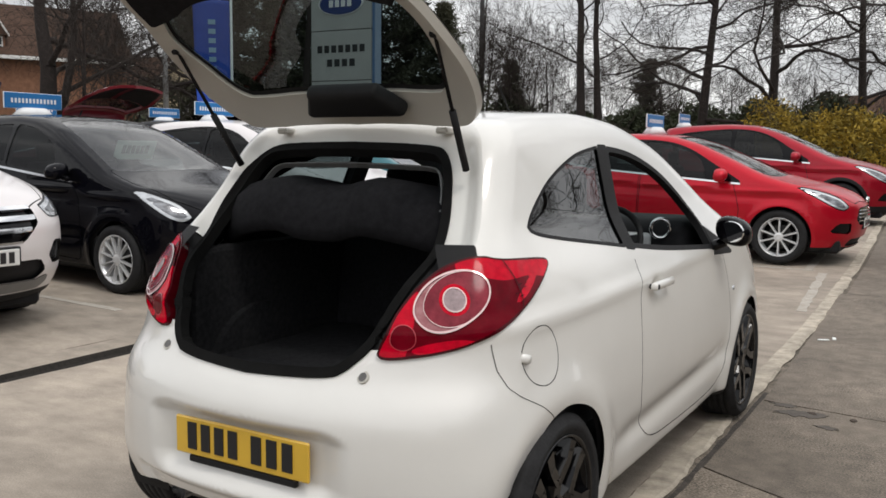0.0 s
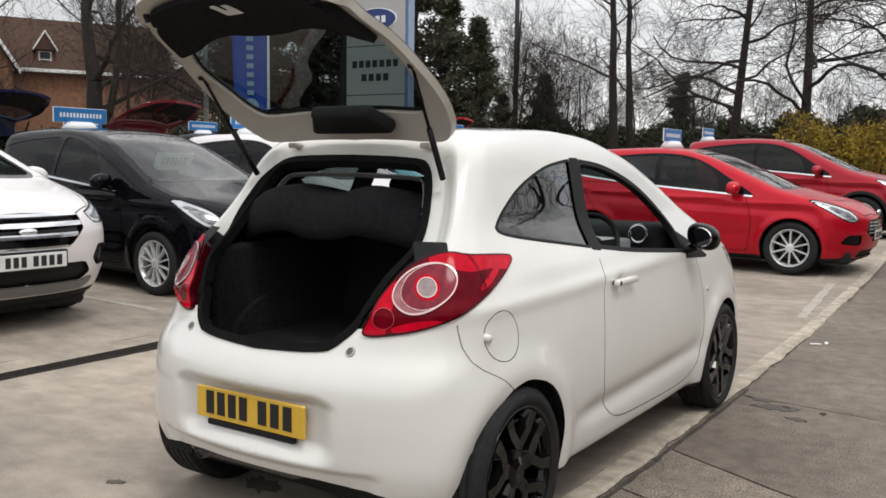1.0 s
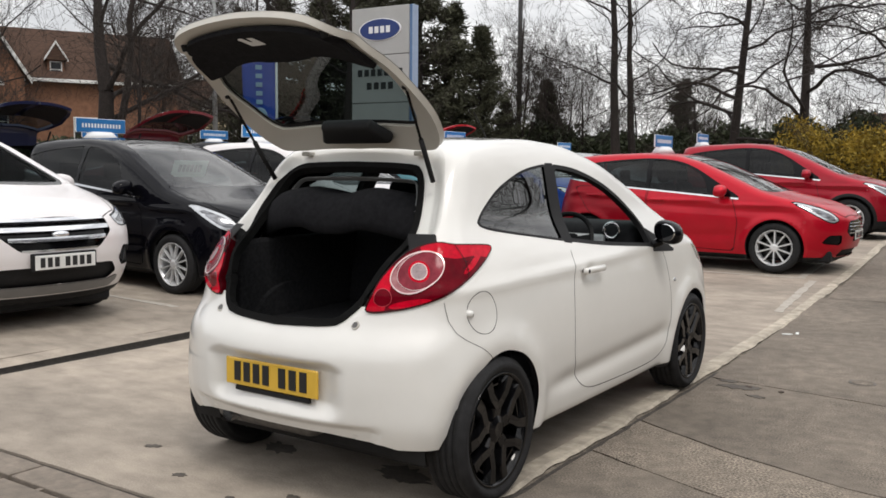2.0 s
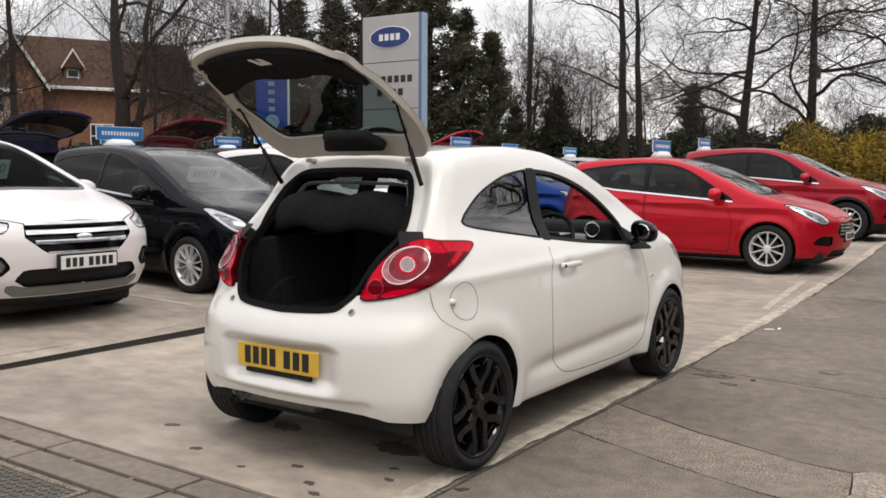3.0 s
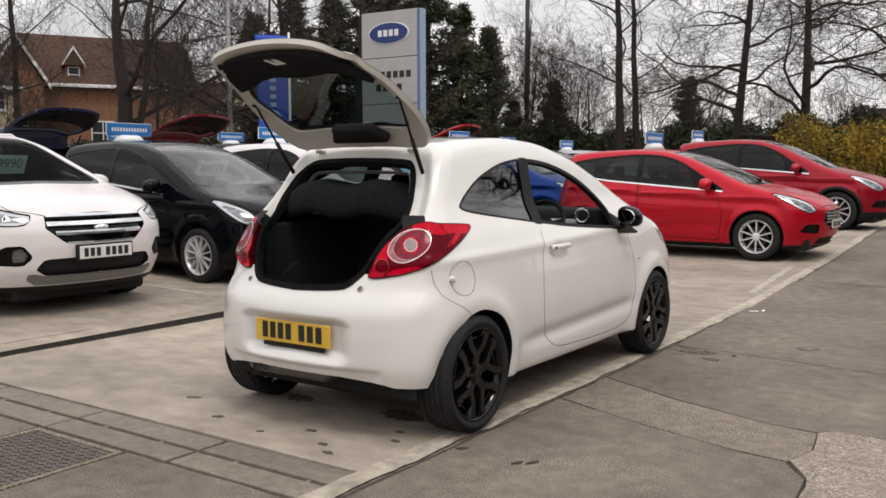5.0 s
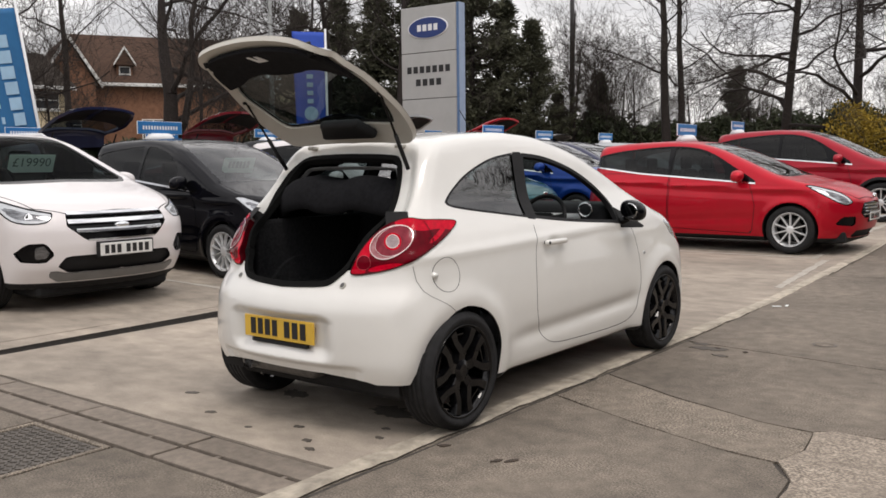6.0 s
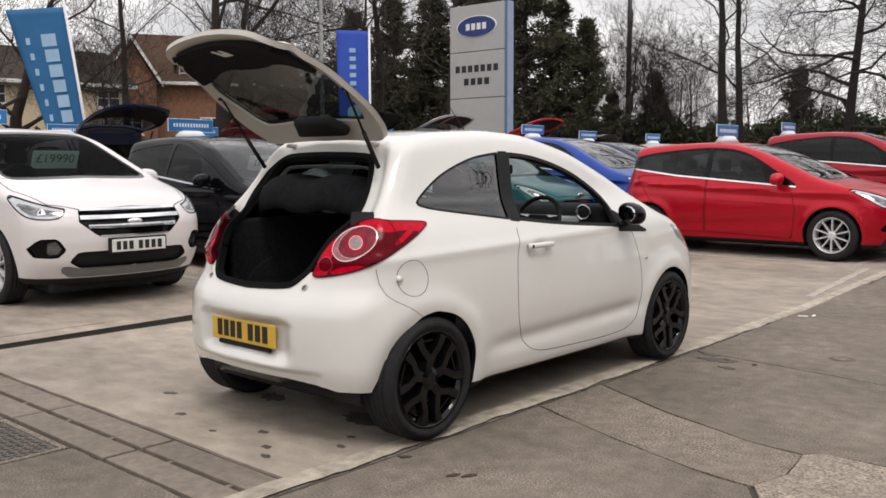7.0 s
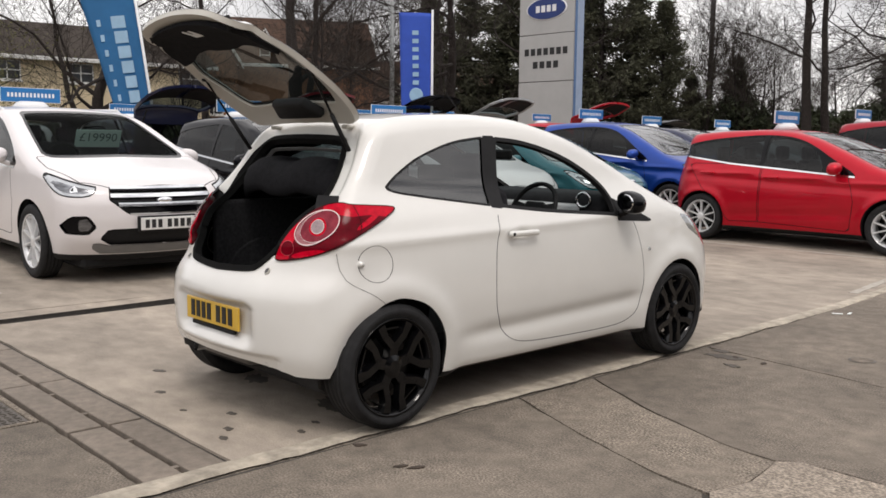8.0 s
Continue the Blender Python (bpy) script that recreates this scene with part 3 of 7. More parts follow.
def build_car(name, m, sp, paint, label, group="parked cars", lod=0.045, hatch=False):
    """A parked car out of a spec of its skin, glazing, lamps and wheels. Its origin lies under the rear axle; it points along +y."""
    car = thing(name, m, label, "car", group)
    R = sp["shell"].surface(lod, sp.get("na", 64))
    wb, wr = sp["wb"], sp["wr"]
    yF = sp["nose"]

    def take(S, f):
        return clip(S, f(S[0]))

    def drop(S, f):
        return clip(S, -f(S[0]))
    arch = lambda V: np.minimum(np.maximum(wr * 1.14 - np.hypot(V[:, 1], V[:, 2] - wr), wr * 1.14 - np.hypot(V[:, 1] - wb, V[:, 2] - wr)), V[:, 0] - 0.45)
    body = drop(R, arch)
    if hatch:
        hg = rear_hatch_spec(R, sp["hatch"], sp["hatch_y"])
        gate = take(body, hg)
        body = drop(body, hg)
    sidew = [(lambda g: (lambda V: np.minimum(g(V[:, 1], V[:, 2]), V[:, 0] - 0.3)))(sdf(p, 0.016, 2)) for p in sp["windows"]]
    ws = sdf(sp["screen"], 0.025, 1)
    wsf = lambda V: np.minimum(ws(np.abs(V[:, 0]), V[:, 2]), V[:, 1] - sp["screen_y"])
    panes = []
    for g in sidew:
        panes.append(take(body, g))
        body = drop(body, g)
    screen = take(body, wsf)
    body = drop(body, wsf)
    rw = sdf(sp["rear_screen"], 0.015)
    rwf = lambda V: np.minimum(rw(np.abs(V[:, 0]), V[:, 2]), sp["rear_y"] - V[:, 1])
    src = gate if hatch else body
    rear = take(src, rwf)
    if hatch:
        gate = drop(gate, rwf)
    else:
        body = drop(body, rwf)
    if sp.get("beltline"):
        by = [p[0] for p in sp["beltline"]]
        bz = [p[1] for p in sp["beltline"]]
        mid = lambda V: V[:, 2] - np.interp(V[:, 1], by, bz)
        zone = lambda V: np.minimum(np.minimum(V[:, 0] - 0.3, V[:, 1] - by[0]), by[-1] - V[:, 1])
        inz, outz = take(body, zone), drop(body, zone)
        S = push(band_take(inz, mid, 0.010), 0.004)
        body = join(band_drop(inz, mid, 0.010), outz)
        for q in (S, mirror(S)):
            surf("chrome_strip", q, CHROME, car, "bright strip under the windows")
    # black frame round the side glass
    if sp.get("frame"):
        fr = sdf(sp["frame"], 0.022, 2)
        frf = lambda V: np.minimum(fr(V[:, 1], V[:, 2]), V[:, 0] - 0.3)
        S = take(body, frf)
        body = drop(body, frf)
        for q in (S, mirror(S)):
            surf("window_surround", q, GLOSSB, car, "gloss black window surround")
    uv = lambda V: ((V[:, 0] + (yF - V[:, 1])) * 0.7071, V[:, 2])
    hl = sdf(sp["headlamp"], 0.014, 2)
    hlf = lambda V: np.minimum(hl(*uv(V)), V[:, 1] - wb * 0.5)
    S = take(body, hlf)
    body = drop(body, hlf)
    core = sdf(sp["headlamp"], -0.020, 2)
    for q, k in ((S, 1), (mirror(S), -1)):
        lamp = surf("headlamp", q, LENSC, car, "clear headlamp")
        c = clip(push(S, 0.002), core(*uv(S[0])))
        if len(c[2]):
            surf("lamp_reflector", c if k > 0 else mirror(c), LAMPIN, lamp)
        edge = clip(push(S, 0.003), 0.010 - hl(*uv(S[0])))
        if len(edge[2]):
            surf("lamp_rim", edge if k > 0 else mirror(edge), GLOSSB, lamp, "dark rim of the headlamp")
        if sp.get("projector"):
            pu, pv = sp["projector"]
            rr = np.hypot(uv(S[0])[0] - pu, uv(S[0])[1] - pv)
            for r, d, material, lab in ((0.036, 0.004, CHROME, "bright ring round the projector"), (0.027, 0.006, GLOSSB, "dark projector lens")):
                eye = clip(push(S, d), r - rr)
                surf("projector", eye if k > 0 else mirror(eye), material, lamp, lab)
    for nm, poly, material, lab, inset in sp.get("front", ()):
        g = sdf(poly, 0.008)
        gf = lambda V: np.minimum(g(V[:, 0], V[:, 2]), V[:, 1] - wb)
        S = push(take(body, gf), -inset)
        body = drop(body, gf)
        if min(p[0] for p in poly) < 0.01:
            surf(nm, join(S, mirror(S)), material, car, lab)
        else:
            surf(nm, S, material, car, lab)
            surf(nm, mirror(S), material, car, lab)
    lo = lambda V: sp["clad"] - V[:, 2]
    S = take(body, lo)
    body = drop(body, lo)
    surf("lower_sill", join(S, mirror(S)), sp.get("clad_mat", PLASTIC), car, "dark lower sill and underside")
    if sp.get("arch_clad"):
        for yc in (0.0, wb):
            ac = lambda V: np.minimum(wr * 1.14 + 0.05 - np.hypot(V[:, 1] - yc, V[:, 2] - wr), V[:, 0] - 0.45)
            S = take(body, ac)
            body = drop(body, ac)
            for q in (S, mirror(S)):
                surf("arch_trim", push(q, 0.006), PLASTIC, car, "black wheel arch trim")
    tl = sdf(sp["tail"], 0.02, 2)
    tf = lambda V: np.minimum(tl(V[:, 1], V[:, 2]), V[:, 0] - 0.48)
    S = take(body, tf)
    body = drop(body, tf)
    if len(S[2]):
        for q in (S, mirror(S)):
            surf("tail_lamp", push(q, 0.004), LENSR, car, "red tail lamp")
    gaps = []
    for p in sp.get("doors", ()):
        strip, body = side_split(body, sdf(p, 0.02), 0.004)
        gaps.append(push(strip, -0.008))
    hood = sdf(sp["hood"], 0.02)
    up, down = take(body, lambda V: V[:, 2] - 0.55), drop(body, lambda V: V[:, 2] - 0.55)
    hf = lambda V: hood(V[:, 0], V[:, 1])
    gaps.append(push(band_take(up, hf, 0.004), -0.008))
    body = join(band_drop(up, hf, 0.004), down)
    for g in gaps:
        for q in (g, mirror(g)):
            surf("panel_gap", q, GAP, car)
    surf("body", join(body, mirror(body)), paint, car)
    for p in panes:
        for q in (p, mirror(p)):
            o = surf("side_window", push(q, -0.006), sp.get("side_glass", DARKGLASS), car)
            o.visible_shadow = False
    frit = take(screen, lambda V: 0.024 - wsf(V))
    surf("screen_border", push(join(frit, mirror(frit)), -0.001), GLOSSB, car, "black border of the windscreen")
    o = surf("windscreen", push(join(screen, mirror(screen)), -0.004), sp.get("screen_glass", SKYGLASS), car)
    o.visible_shadow = False
    if hatch:
        hp, ang = sp["hinge"], sp["swing"]
        mm = Matrix.Translation((0, *hp)) @ Matrix.Rotation(radians(-ang), 4, "X") @ Matrix.Translation((0, -hp[0], -hp[1]))
        g = surf("tailgate", thick(join(gate, mirror(gate)), 0.04), paint, car, "tailgate standing open")
        g.matrix_local = mm
        o = surf("rear_window", push(join(rear, mirror(rear)), -0.004), DARKGLASS, g)
        inner = take(take(gate, lambda V: hg(V) - 0.045), lambda V: sp["rear_screen"][0][1] - 0.03 - V[:, 2])
        surf("inner_panel", push(join(inner, mirror(inner)), -0.046), PLASTIC, g, "black inner tailgate panel")
        for s in (-1, 1):
            a = mm @ Vector((s * 0.5, -0.30, 1.12))
            part("gas_strut", tube_bm(a, (s * 0.52, -0.2, 1.05), 0.012, 0.012, 6), PLASTIC, car)
    else:
        o = surf("rear_window", push(join(rear, mirror(rear)), -0.004), DARKGLASS, car)
    # cabin: inner skin, seats, dash
    I = push(sp["shell"].surface(lod * 1.7, max(40, int(sp["na"] * 0.6))), -0.05)
    for g in sidew + [wsf, rwf] + ([hg] if hatch else []) + [arch]:
        I = clip(I, -g(I[0]))
    I = (I[0], -I[1], I[2][:, ::-1])
    surf("cabin_lining", join(I, mirror(I)), TRIM, car)
    d = sp["dash"]
    part("dashboard", box_bm(-0.66, 0.66, d[0] - 0.22, d[0] + 0.25, d[1] - 0.35, d[1], 0.06, 2), TRIM, car, smooth=True)
    for x in (-0.36, 0.36):
        seat_parts(car, x, sp["seat"][0], sp["seat"][1])
        seat_parts(car, x, sp["seat"][0] - 0.85, sp["seat"][1] - 0.02)
    V2, F2 = revolve([(0.185 + 0.014 * math.cos(a), 0.014 * math.sin(a)) for a in np.linspace(0, 2 * math.pi, 7)], 24)
    o = mesh_ob("steering_wheel", V2, F2, PLASTIC, car, smooth=True)
    o.matrix_local = Matrix.Translation((0.36, d[0] - 0.34, d[1] - 0.02)) @ Matrix.Rotation(radians(65), 4, "X") @ Matrix.Rotation(radians(90), 4, "Y")
    # liners and wheels
    for y in (0, wb):
        for s in (-1, 1):
            prof = [(wr * 1.16, sp["track"] - 0.07), (wr * 1.16, sp["track"] - 0.30), (0.03, sp["track"] - 0.31)]
            V2, F2 = liner(prof, 24)
            o = mesh_ob("arch_liner", V2, F2, PLASTIC, car)
            o.matrix_local = Matrix.Translation((0, y, wr)) @ Matrix.Diagonal((s, 1, 1, 1))
            add_wheel(car, s, sp["track"], y, wr, wr * sp.get("rimk", 0.72), 0.20, *sp["wheel"], seg=36)
    part("underbody", box_bm(-0.66, 0.66, -0.5, wb + 0.62, 0.135, 0.3, 0.03, 1), PLASTIC, car)
    mirror_part(car, 1, sp["mirror"], sp.get("mirror_mat", paint))
    mirror_part(car, -1, sp["mirror"], sp.get("mirror_mat", paint))
    for x, y, z in sp.get("handles", ()):
        for s in (-1, 1):
            part("door_handle", box_bm(s * x - 0.018, s * x + 0.018, y - 0.10, y + 0.10, z - 0.016, z + 0.016, 0.012, 2), sp.get("handle_mat", paint), car, smooth=True)
    if sp.get("plate"):
        y, z = sp["plate"]
        part("plate_holder", box_bm(-0.275, 0.275, y - 0.05, y - 0.004, z - 0.070, z + 0.070, 0.006, 1), PLASTIC, car, "black plate holder")
        p = part("number_plate", box_bm(-0.26, 0.26, y - 0.03, y + 0.002, z - 0.056, z + 0.056, 0.004, 1), PLATEW, car, "white front number plate")
        bars(p, 4, -0.23, 0.02, 0.075, y + 0.0045, z, INK, gap=0.35)
        bars(p, 3, 0.05, 0.23, 0.075, y + 0.0045, z, INK, gap=0.35)
    if sp.get("badge"):
        y, z = sp["badge"]
        V2, F2 = revolve([(0.001, 0.02), (0.055, 0.016), (0.07, 0.008), (0.075, -0.01)], 24)
        o = mesh_ob("badge", V2, F2, CHROME, car, "oval bright badge", smooth=True)
        o.matrix_local = Matrix.Translation((0, y, z)) @ Matrix.Rotation(radians(90), 4, "Z") @ Matrix.Diagonal((1, 1, 0.42, 1))
    for (za, zb, ya, xa) in sp.get("bars", ()):
        S = R
        for f in (lambda V: V[:, 2] - za, lambda V: zb - V[:, 2], lambda V: xa - V[:, 0], lambda V: V[:, 1] - wb):
            S = take(S, f)
        S = push(S, 0.004)
        surf("grille_bar", thick(join(S, mirror(S)), 0.03), CHROME, car, "bright grille bar")
    return car


PI = math.pi
STEELP = mat("grey_skid_paint", (0.20, 0.20, 0.20), 0.45, 0.3, noise_scale=8, var=0.08)
CARDG = mat("pale_green_card", (0.62, 0.78, 0.70), 0.6, noise_scale=20, var=0.03)
INKG = mat("grey_green_ink", (0.13, 0.18, 0.16), 0.6)
def crease(f, x, y, z):
    """A rising shoulder line, a hollow low on the doors and arch lips."""
    side = (x > 0.4) * np.clip((y + 0.5) / 0.3, 0, 1) * np.clip((2.9 - y) / 0.5, 0, 1)
    d = z - (0.93 - 0.045 * (y + 0.3))
    f = f - 0.016 * np.exp(-(d / 0.022) ** 2) * side + 0.012 * np.exp(-((d + 0.07) / 0.05) ** 2) * side
    f = f + 0.016 * np.exp(-((z - 0.40 - 0.05 * (y - 1.2)) / 0.06) ** 2) * side * np.clip((y - 0.25) / 0.3, 0, 1) * np.clip((2.2 - y) / 0.3, 0, 1)
    for yc in (0.0, 2.489):
        r = np.hypot(y - yc, z - 0.30)
        f = f - 0.018 * np.exp(-((r - 0.36) / 0.05) ** 2) * (x > 0.4)
    return f


SUPERMINI = dict(
    shell=Shell(top=[(-0.9, 1.22), (-0.62, 1.34), (-0.4, 1.42), (0.1, 1.465), (0.7, 1.485), (1.15, 1.46), (1.5, 1.37), (1.9, 1.20), (2.3, 1.02), (2.55, 0.955), (2.9, 0.88), (3.2, 0.78), (3.5, 0.62)],
                half=[(0.1, 0.78), (0.25, 0.82), (0.4, 0.85), (0.62, 0.86), (0.85, 0.85), (0.95, 0.825), (1.2, 0.735), (1.4, 0.635), (1.5, 0.58)],
                plan=[(-0.8, 0.93), (-0.3, 0.985), (0.5, 1.0), (1.6, 1.0), (2.5, 0.985), (3.0, 0.94), (3.4, 0.86)],
                front=[(0.15, 3.18), (0.3, 3.28), (0.5, 3.33), (0.68, 3.31), (0.8, 3.2), (1.0, 2.9), (1.5, 2.2)],
                rear=[(0.15, -0.55), (0.3, -0.61), (0.6, -0.63), (0.8, -0.60), (0.95, -0.55), (1.2, -0.47), (1.42, -0.42), (1.6, -0.4)], bot=0.17, fc=(0.25, 0.45), extra=crease),
    wb=2.489, wr=0.305, nose=3.32, na=70, rimk=0.71,
    windows=[[(-0.33, 1.145), (-0.28, 1.235), (0.0, 1.30), (0.5, 1.35), (0.78, 1.366), (0.80, 1.03), (0.4, 1.06)], [(0.88, 1.366), (1.15, 1.34), (1.42, 1.245), (1.56, 1.15), (1.63, 0.965), (0.88, 1.025)]],
    frame=[(-0.36, 1.13), (-0.31, 1.25), (0.0, 1.318), (0.5, 1.366), (0.85, 1.382), (1.18, 1.354), (1.45, 1.26), (1.75, 1.075), (2.02, 0.915), (0.4, 1.04)],
    beltline=[(-0.40, 1.125), (0.4, 1.022), (2.04, 0.893)],
    screen=[(0, 1.015), (0.60, 1.0), (0.66, 1.02), (0.52, 1.40), (0.45, 1.42), (0, 1.435)], screen_y=1.2,
    rear_screen=[(0, 1.05), (0.55, 1.05), (0.5, 1.33), (0, 1.36)], rear_y=0.0,
    headlamp=[(0.52, 0.66), (0.60, 0.62), (0.75, 0.68), (1.02, 0.86), (0.98, 0.865), (0.8, 0.82), (0.6, 0.75)],
    front=[("grille", [(0, 0.46), (0.38, 0.46), (0.46, 0.52), (0.40, 0.64), (0.0, 0.66)], GLOSSB, "dark front grille", 0.02),
           ("lower_grille", [(0, 0.22), (0.5, 0.22), (0.46, 0.29), (0, 0.30)], PLASTIC, "black lower grille", 0.02),
           ("fog_lamp_bezel", [(0.52, 0.36), (0.74, 0.38), (0.70, 0.47), (0.55, 0.47)], GLOSSB, "black fog lamp bezel", 0.015)],
    clad=0.205, doors=[[(0.86, 1.0), (0.84, 0.30), (1.98, 0.26), (2.02, 0.6), (1.95, 0.88)], [(-0.18, 1.0), (0.02, 0.72), (0.28, 0.50), (0.42, 0.29), (0.82, 0.30), (0.84, 1.0)]],
    hood=[(0, 2.36), (0.68, 2.28), (0.70, 2.6), (0.62, 3.0), (0.45, 3.2), (0, 3.26)],
    dash=(2.05, 0.98), seat=(1.05, 0.50), track=0.845, wheel=("plain", 10, ALLOY), mirror=(0.93, 1.83, 0.99), handles=[(0.868, 1.0, 0.86), (0.868, 0.10, 0.90)],
    plate=(3.31, 0.47), badge=(3.30, 0.73), bars=[(0.495, 0.507, 3.335, 0.42), (0.535, 0.547, 3.335, 0.44), (0.575, 0.587, 3.335, 0.42), (0.615, 0.627, 3.33, 0.40)],
    tail=[(-0.9, 1.02), (-0.44, 1.045), (-0.40, 0.96), (-0.47, 0.82), (-0.60, 0.76), (-0.9, 0.76)],
    hatch=[(0, 1.45), (0.5, 1.45), (0.58, 1.2), (0.62, 0.95), (0.58, 0.72), (0.5, 0.55), (0, 0.53)], hatch_y=-0.12, hinge=(-0.2, 1.44), swing=80)


class Scaled(Shell):
    """A skin stretched from another one."""

    def __init__(self, old, sx, sy, sz):
        self.old, self.s = old, np.array([sx, sy, sz])
        self.y0, self.y1, self.zc = old.y0 * sy, old.y1 * sy, 0.62

    def F(self, P):
        return self.old.F(P / self.s) * self.s.min()


def variant(base, sy=1.0, sz=1.0, sx=1.0, **kw):
    """A spec with its lengths, heights and widths scaled, and entries changed."""
    sp = dict(base)
    sh = Scaled(base["shell"], sx, sy, sz)
    sp["shell"] = sh
    yz = lambda L: [(a * sy, b * sz) for a, b in L]
    xz = lambda L: [(a * sx, b * sz) for a, b in L]
    for k in ("frame", "beltline", "tail"):
        if sp.get(k):
            sp[k] = yz(sp[k])
    sp["windows"] = [yz(p) for p in sp["windows"]]
    sp["doors"] = [yz(p) for p in sp["doors"]]
    for k in ("screen", "rear_screen", "hatch"):
        sp[k] = xz(sp[k])
    sp["headlamp"] = [(a * (sx + sy) / 2, b * sz) for a, b in sp["headlamp"]]
    sp["front"] = [(n, xz(p), mt, l, i) for n, p, mt, l, i in sp["front"]]
    sp["hood"] = [(a * sx, b * sy) for a, b in sp["hood"]]
    for k in ("wb", "nose", "screen_y", "rear_y", "hatch_y"):
        sp[k] = sp[k] * sy
    for k in ("dash", "seat", "plate", "badge", "hinge"):
        sp[k] = (sp[k][0] * sy, sp[k][1] * sz)
    sp["track"], sp["clad"] = sp["track"] * sx, sp["clad"] * sz
    sp["mirror"] = (sp["mirror"][0] * sx, sp["mirror"][1] * sy, sp["mirror"][2] * sz)
    sp["handles"] = [(a * sx, b * sy, c * sz) for a, b, c in sp["handles"]]
    sp["bars"] = [(a * sz, b * sz, c * sy, d * sx) for a, b, c, d in sp["bars"]]
    sp.update(kw)
    return sp


CROSSOVER = dict(
    shell=Shell(top=[(-1.1, 1.36), (-0.7, 1.525), (0, 1.60), (0.7, 1.625), (1.25, 1.60), (1.6, 1.52), (2.1, 1.33), (2.62, 1.135), (2.85, 1.09), (3.2, 1.02), (3.5, 0.93), (3.75, 0.82)],
                half=[(0.1, 0.82), (0.3, 0.875), (0.5, 0.905), (0.75, 0.92), (0.98, 0.905), (1.1, 0.875), (1.4, 0.77), (1.6, 0.68), (1.75, 0.6)],
                plan=[(-1.0, 0.92), (-0.4, 0.985), (0.5, 1.0), (1.8, 1.0), (2.7, 0.985), (3.2, 0.95), (3.7, 0.88)],
                front=[(0.15, 3.38), (0.3, 3.52), (0.42, 3.60), (0.6, 3.63), (0.75, 3.62), (0.88, 3.55), (0.97, 3.42), (1.1, 3.0), (1.7, 2.2)],
                rear=[(0.2, -0.85), (0.5, -0.92), (0.8, -0.90), (1.1, -0.80), (1.4, -0.68), (1.7, -0.6)], bot=0.21, fc=(0.22, 0.30), k=0.085),
    wb=2.69, wr=0.345, nose=3.63, na=90, screen_glass=GLASS, rimk=0.72, projector=(0.71, 0.853),
    windows=[[(-0.55, 1.18), (-0.3, 1.38), (0.2, 1.465), (0.85, 1.49), (0.87, 1.12), (0.2, 1.14)], [(0.95, 1.49), (1.25, 1.47), (1.55, 1.39), (2.0, 1.20), (2.12, 1.07), (0.95, 1.11)]],
    frame=[(-0.6, 1.17), (-0.32, 1.40), (0.2, 1.485), (0.9, 1.51), (1.27, 1.49), (1.6, 1.41), (2.05, 1.21), (2.28, 1.05), (0.2, 1.12)],
    beltline=[(-0.6, 1.13), (0.2, 1.085), (2.28, 1.015)],
    screen=[(0, 1.15), (0.62, 1.135), (0.685, 1.15), (0.565, 1.51), (0.50, 1.54), (0, 1.555)], screen_y=1.35,
    rear_screen=[(0, 1.15), (0.6, 1.15), (0.55, 1.44), (0, 1.46)], rear_y=0.0,
    headlamp=[(0.545, 0.845), (0.58, 0.805), (0.78, 0.805), (0.90, 0.85), (1.08, 0.985), (1.0, 0.975), (0.72, 0.905), (0.55, 0.875)],
    front=[("grille", [(-0.1, 0.65), (0.34, 0.65), (0.485, 0.775), (0.465, 0.875), (-0.1, 0.895)], GLOSSB, "black front grille", 0.03),
           ("lower_grille", [(0, 0.375), (0.48, 0.375), (0.56, 0.43), (0.50, 0.505), (0, 0.515)], PLASTIC, "black lower grille", 0.03),
           ("skid_plate", [(0, 0.295), (0.54, 0.295), (0.61, 0.345), (0.60, 0.385), (0.49, 0.357), (0, 0.357)], STEELP, "grey skid plate", -0.006),
           ("fog_lamp", [(0.635, 0.535), (0.67, 0.495), (0.72, 0.50), (0.72, 0.585), (0.675, 0.60)], LAMPIN, "clear fog lamp", 0.012),
           ("fog_lamp_bezel", [(0.60, 0.53), (0.66, 0.465), (0.80, 0.475), (0.835, 0.54), (0.78, 0.62), (0.66, 0.625)], GLOSSB, "black fog lamp bezel", 0.02)],
    clad=0.275, arch_clad=False, doors=[[(0.93, 1.13), (0.90, 0.42), (2.1, 0.38), (2.22, 0.7), (2.15, 1.03)], [(-0.45, 1.13), (-0.2, 0.85), (0.28, 0.6), (0.42, 0.42), (0.88, 0.42), (0.90, 1.13)]],
    hood=[(0, 2.68), (0.76, 2.58), (0.78, 2.9), (0.66, 3.3), (0.42, 3.48), (0, 3.54)],
    dash=(2.35, 1.10), seat=(1.25, 0.66), track=0.90, wheel=("plain", 10, ALLOY), mirror=(1.0, 2.10, 1.12), handles=[(0.915, 1.12, 0.99), (0.915, 0.08, 1.02)],
    plate=(3.665, 0.56), badge=(3.60, 0.765), bars=[(0.795, 0.828, 3.60, 0.475), (0.715, 0.748, 3.625, 0.42), (0.868, 0.89, 3.56, 0.46), (0.642, 0.655, 3.6, 0.33)],
    tail=[(-1.2, 1.14), (-0.66, 1.16), (-0.64, 1.02), (-0.78, 0.92), (-1.2, 0.90)],
    hatch=[(0, 1.6), (0.5, 1.6), (0.6, 1.2), (0.6, 0.7), (0, 0.65)], hatch_y=-0.3, hinge=(-0.4, 1.6), swing=80)


# ---- the ground ----
def rise(x, y):
    """The yard falls gently to its drain: height of the ground."""
    return 0.02 * min(6.0, max(0.0, -3.0 - x)) + 0.022 * min(8.0, max(0.0, y - 5.0))


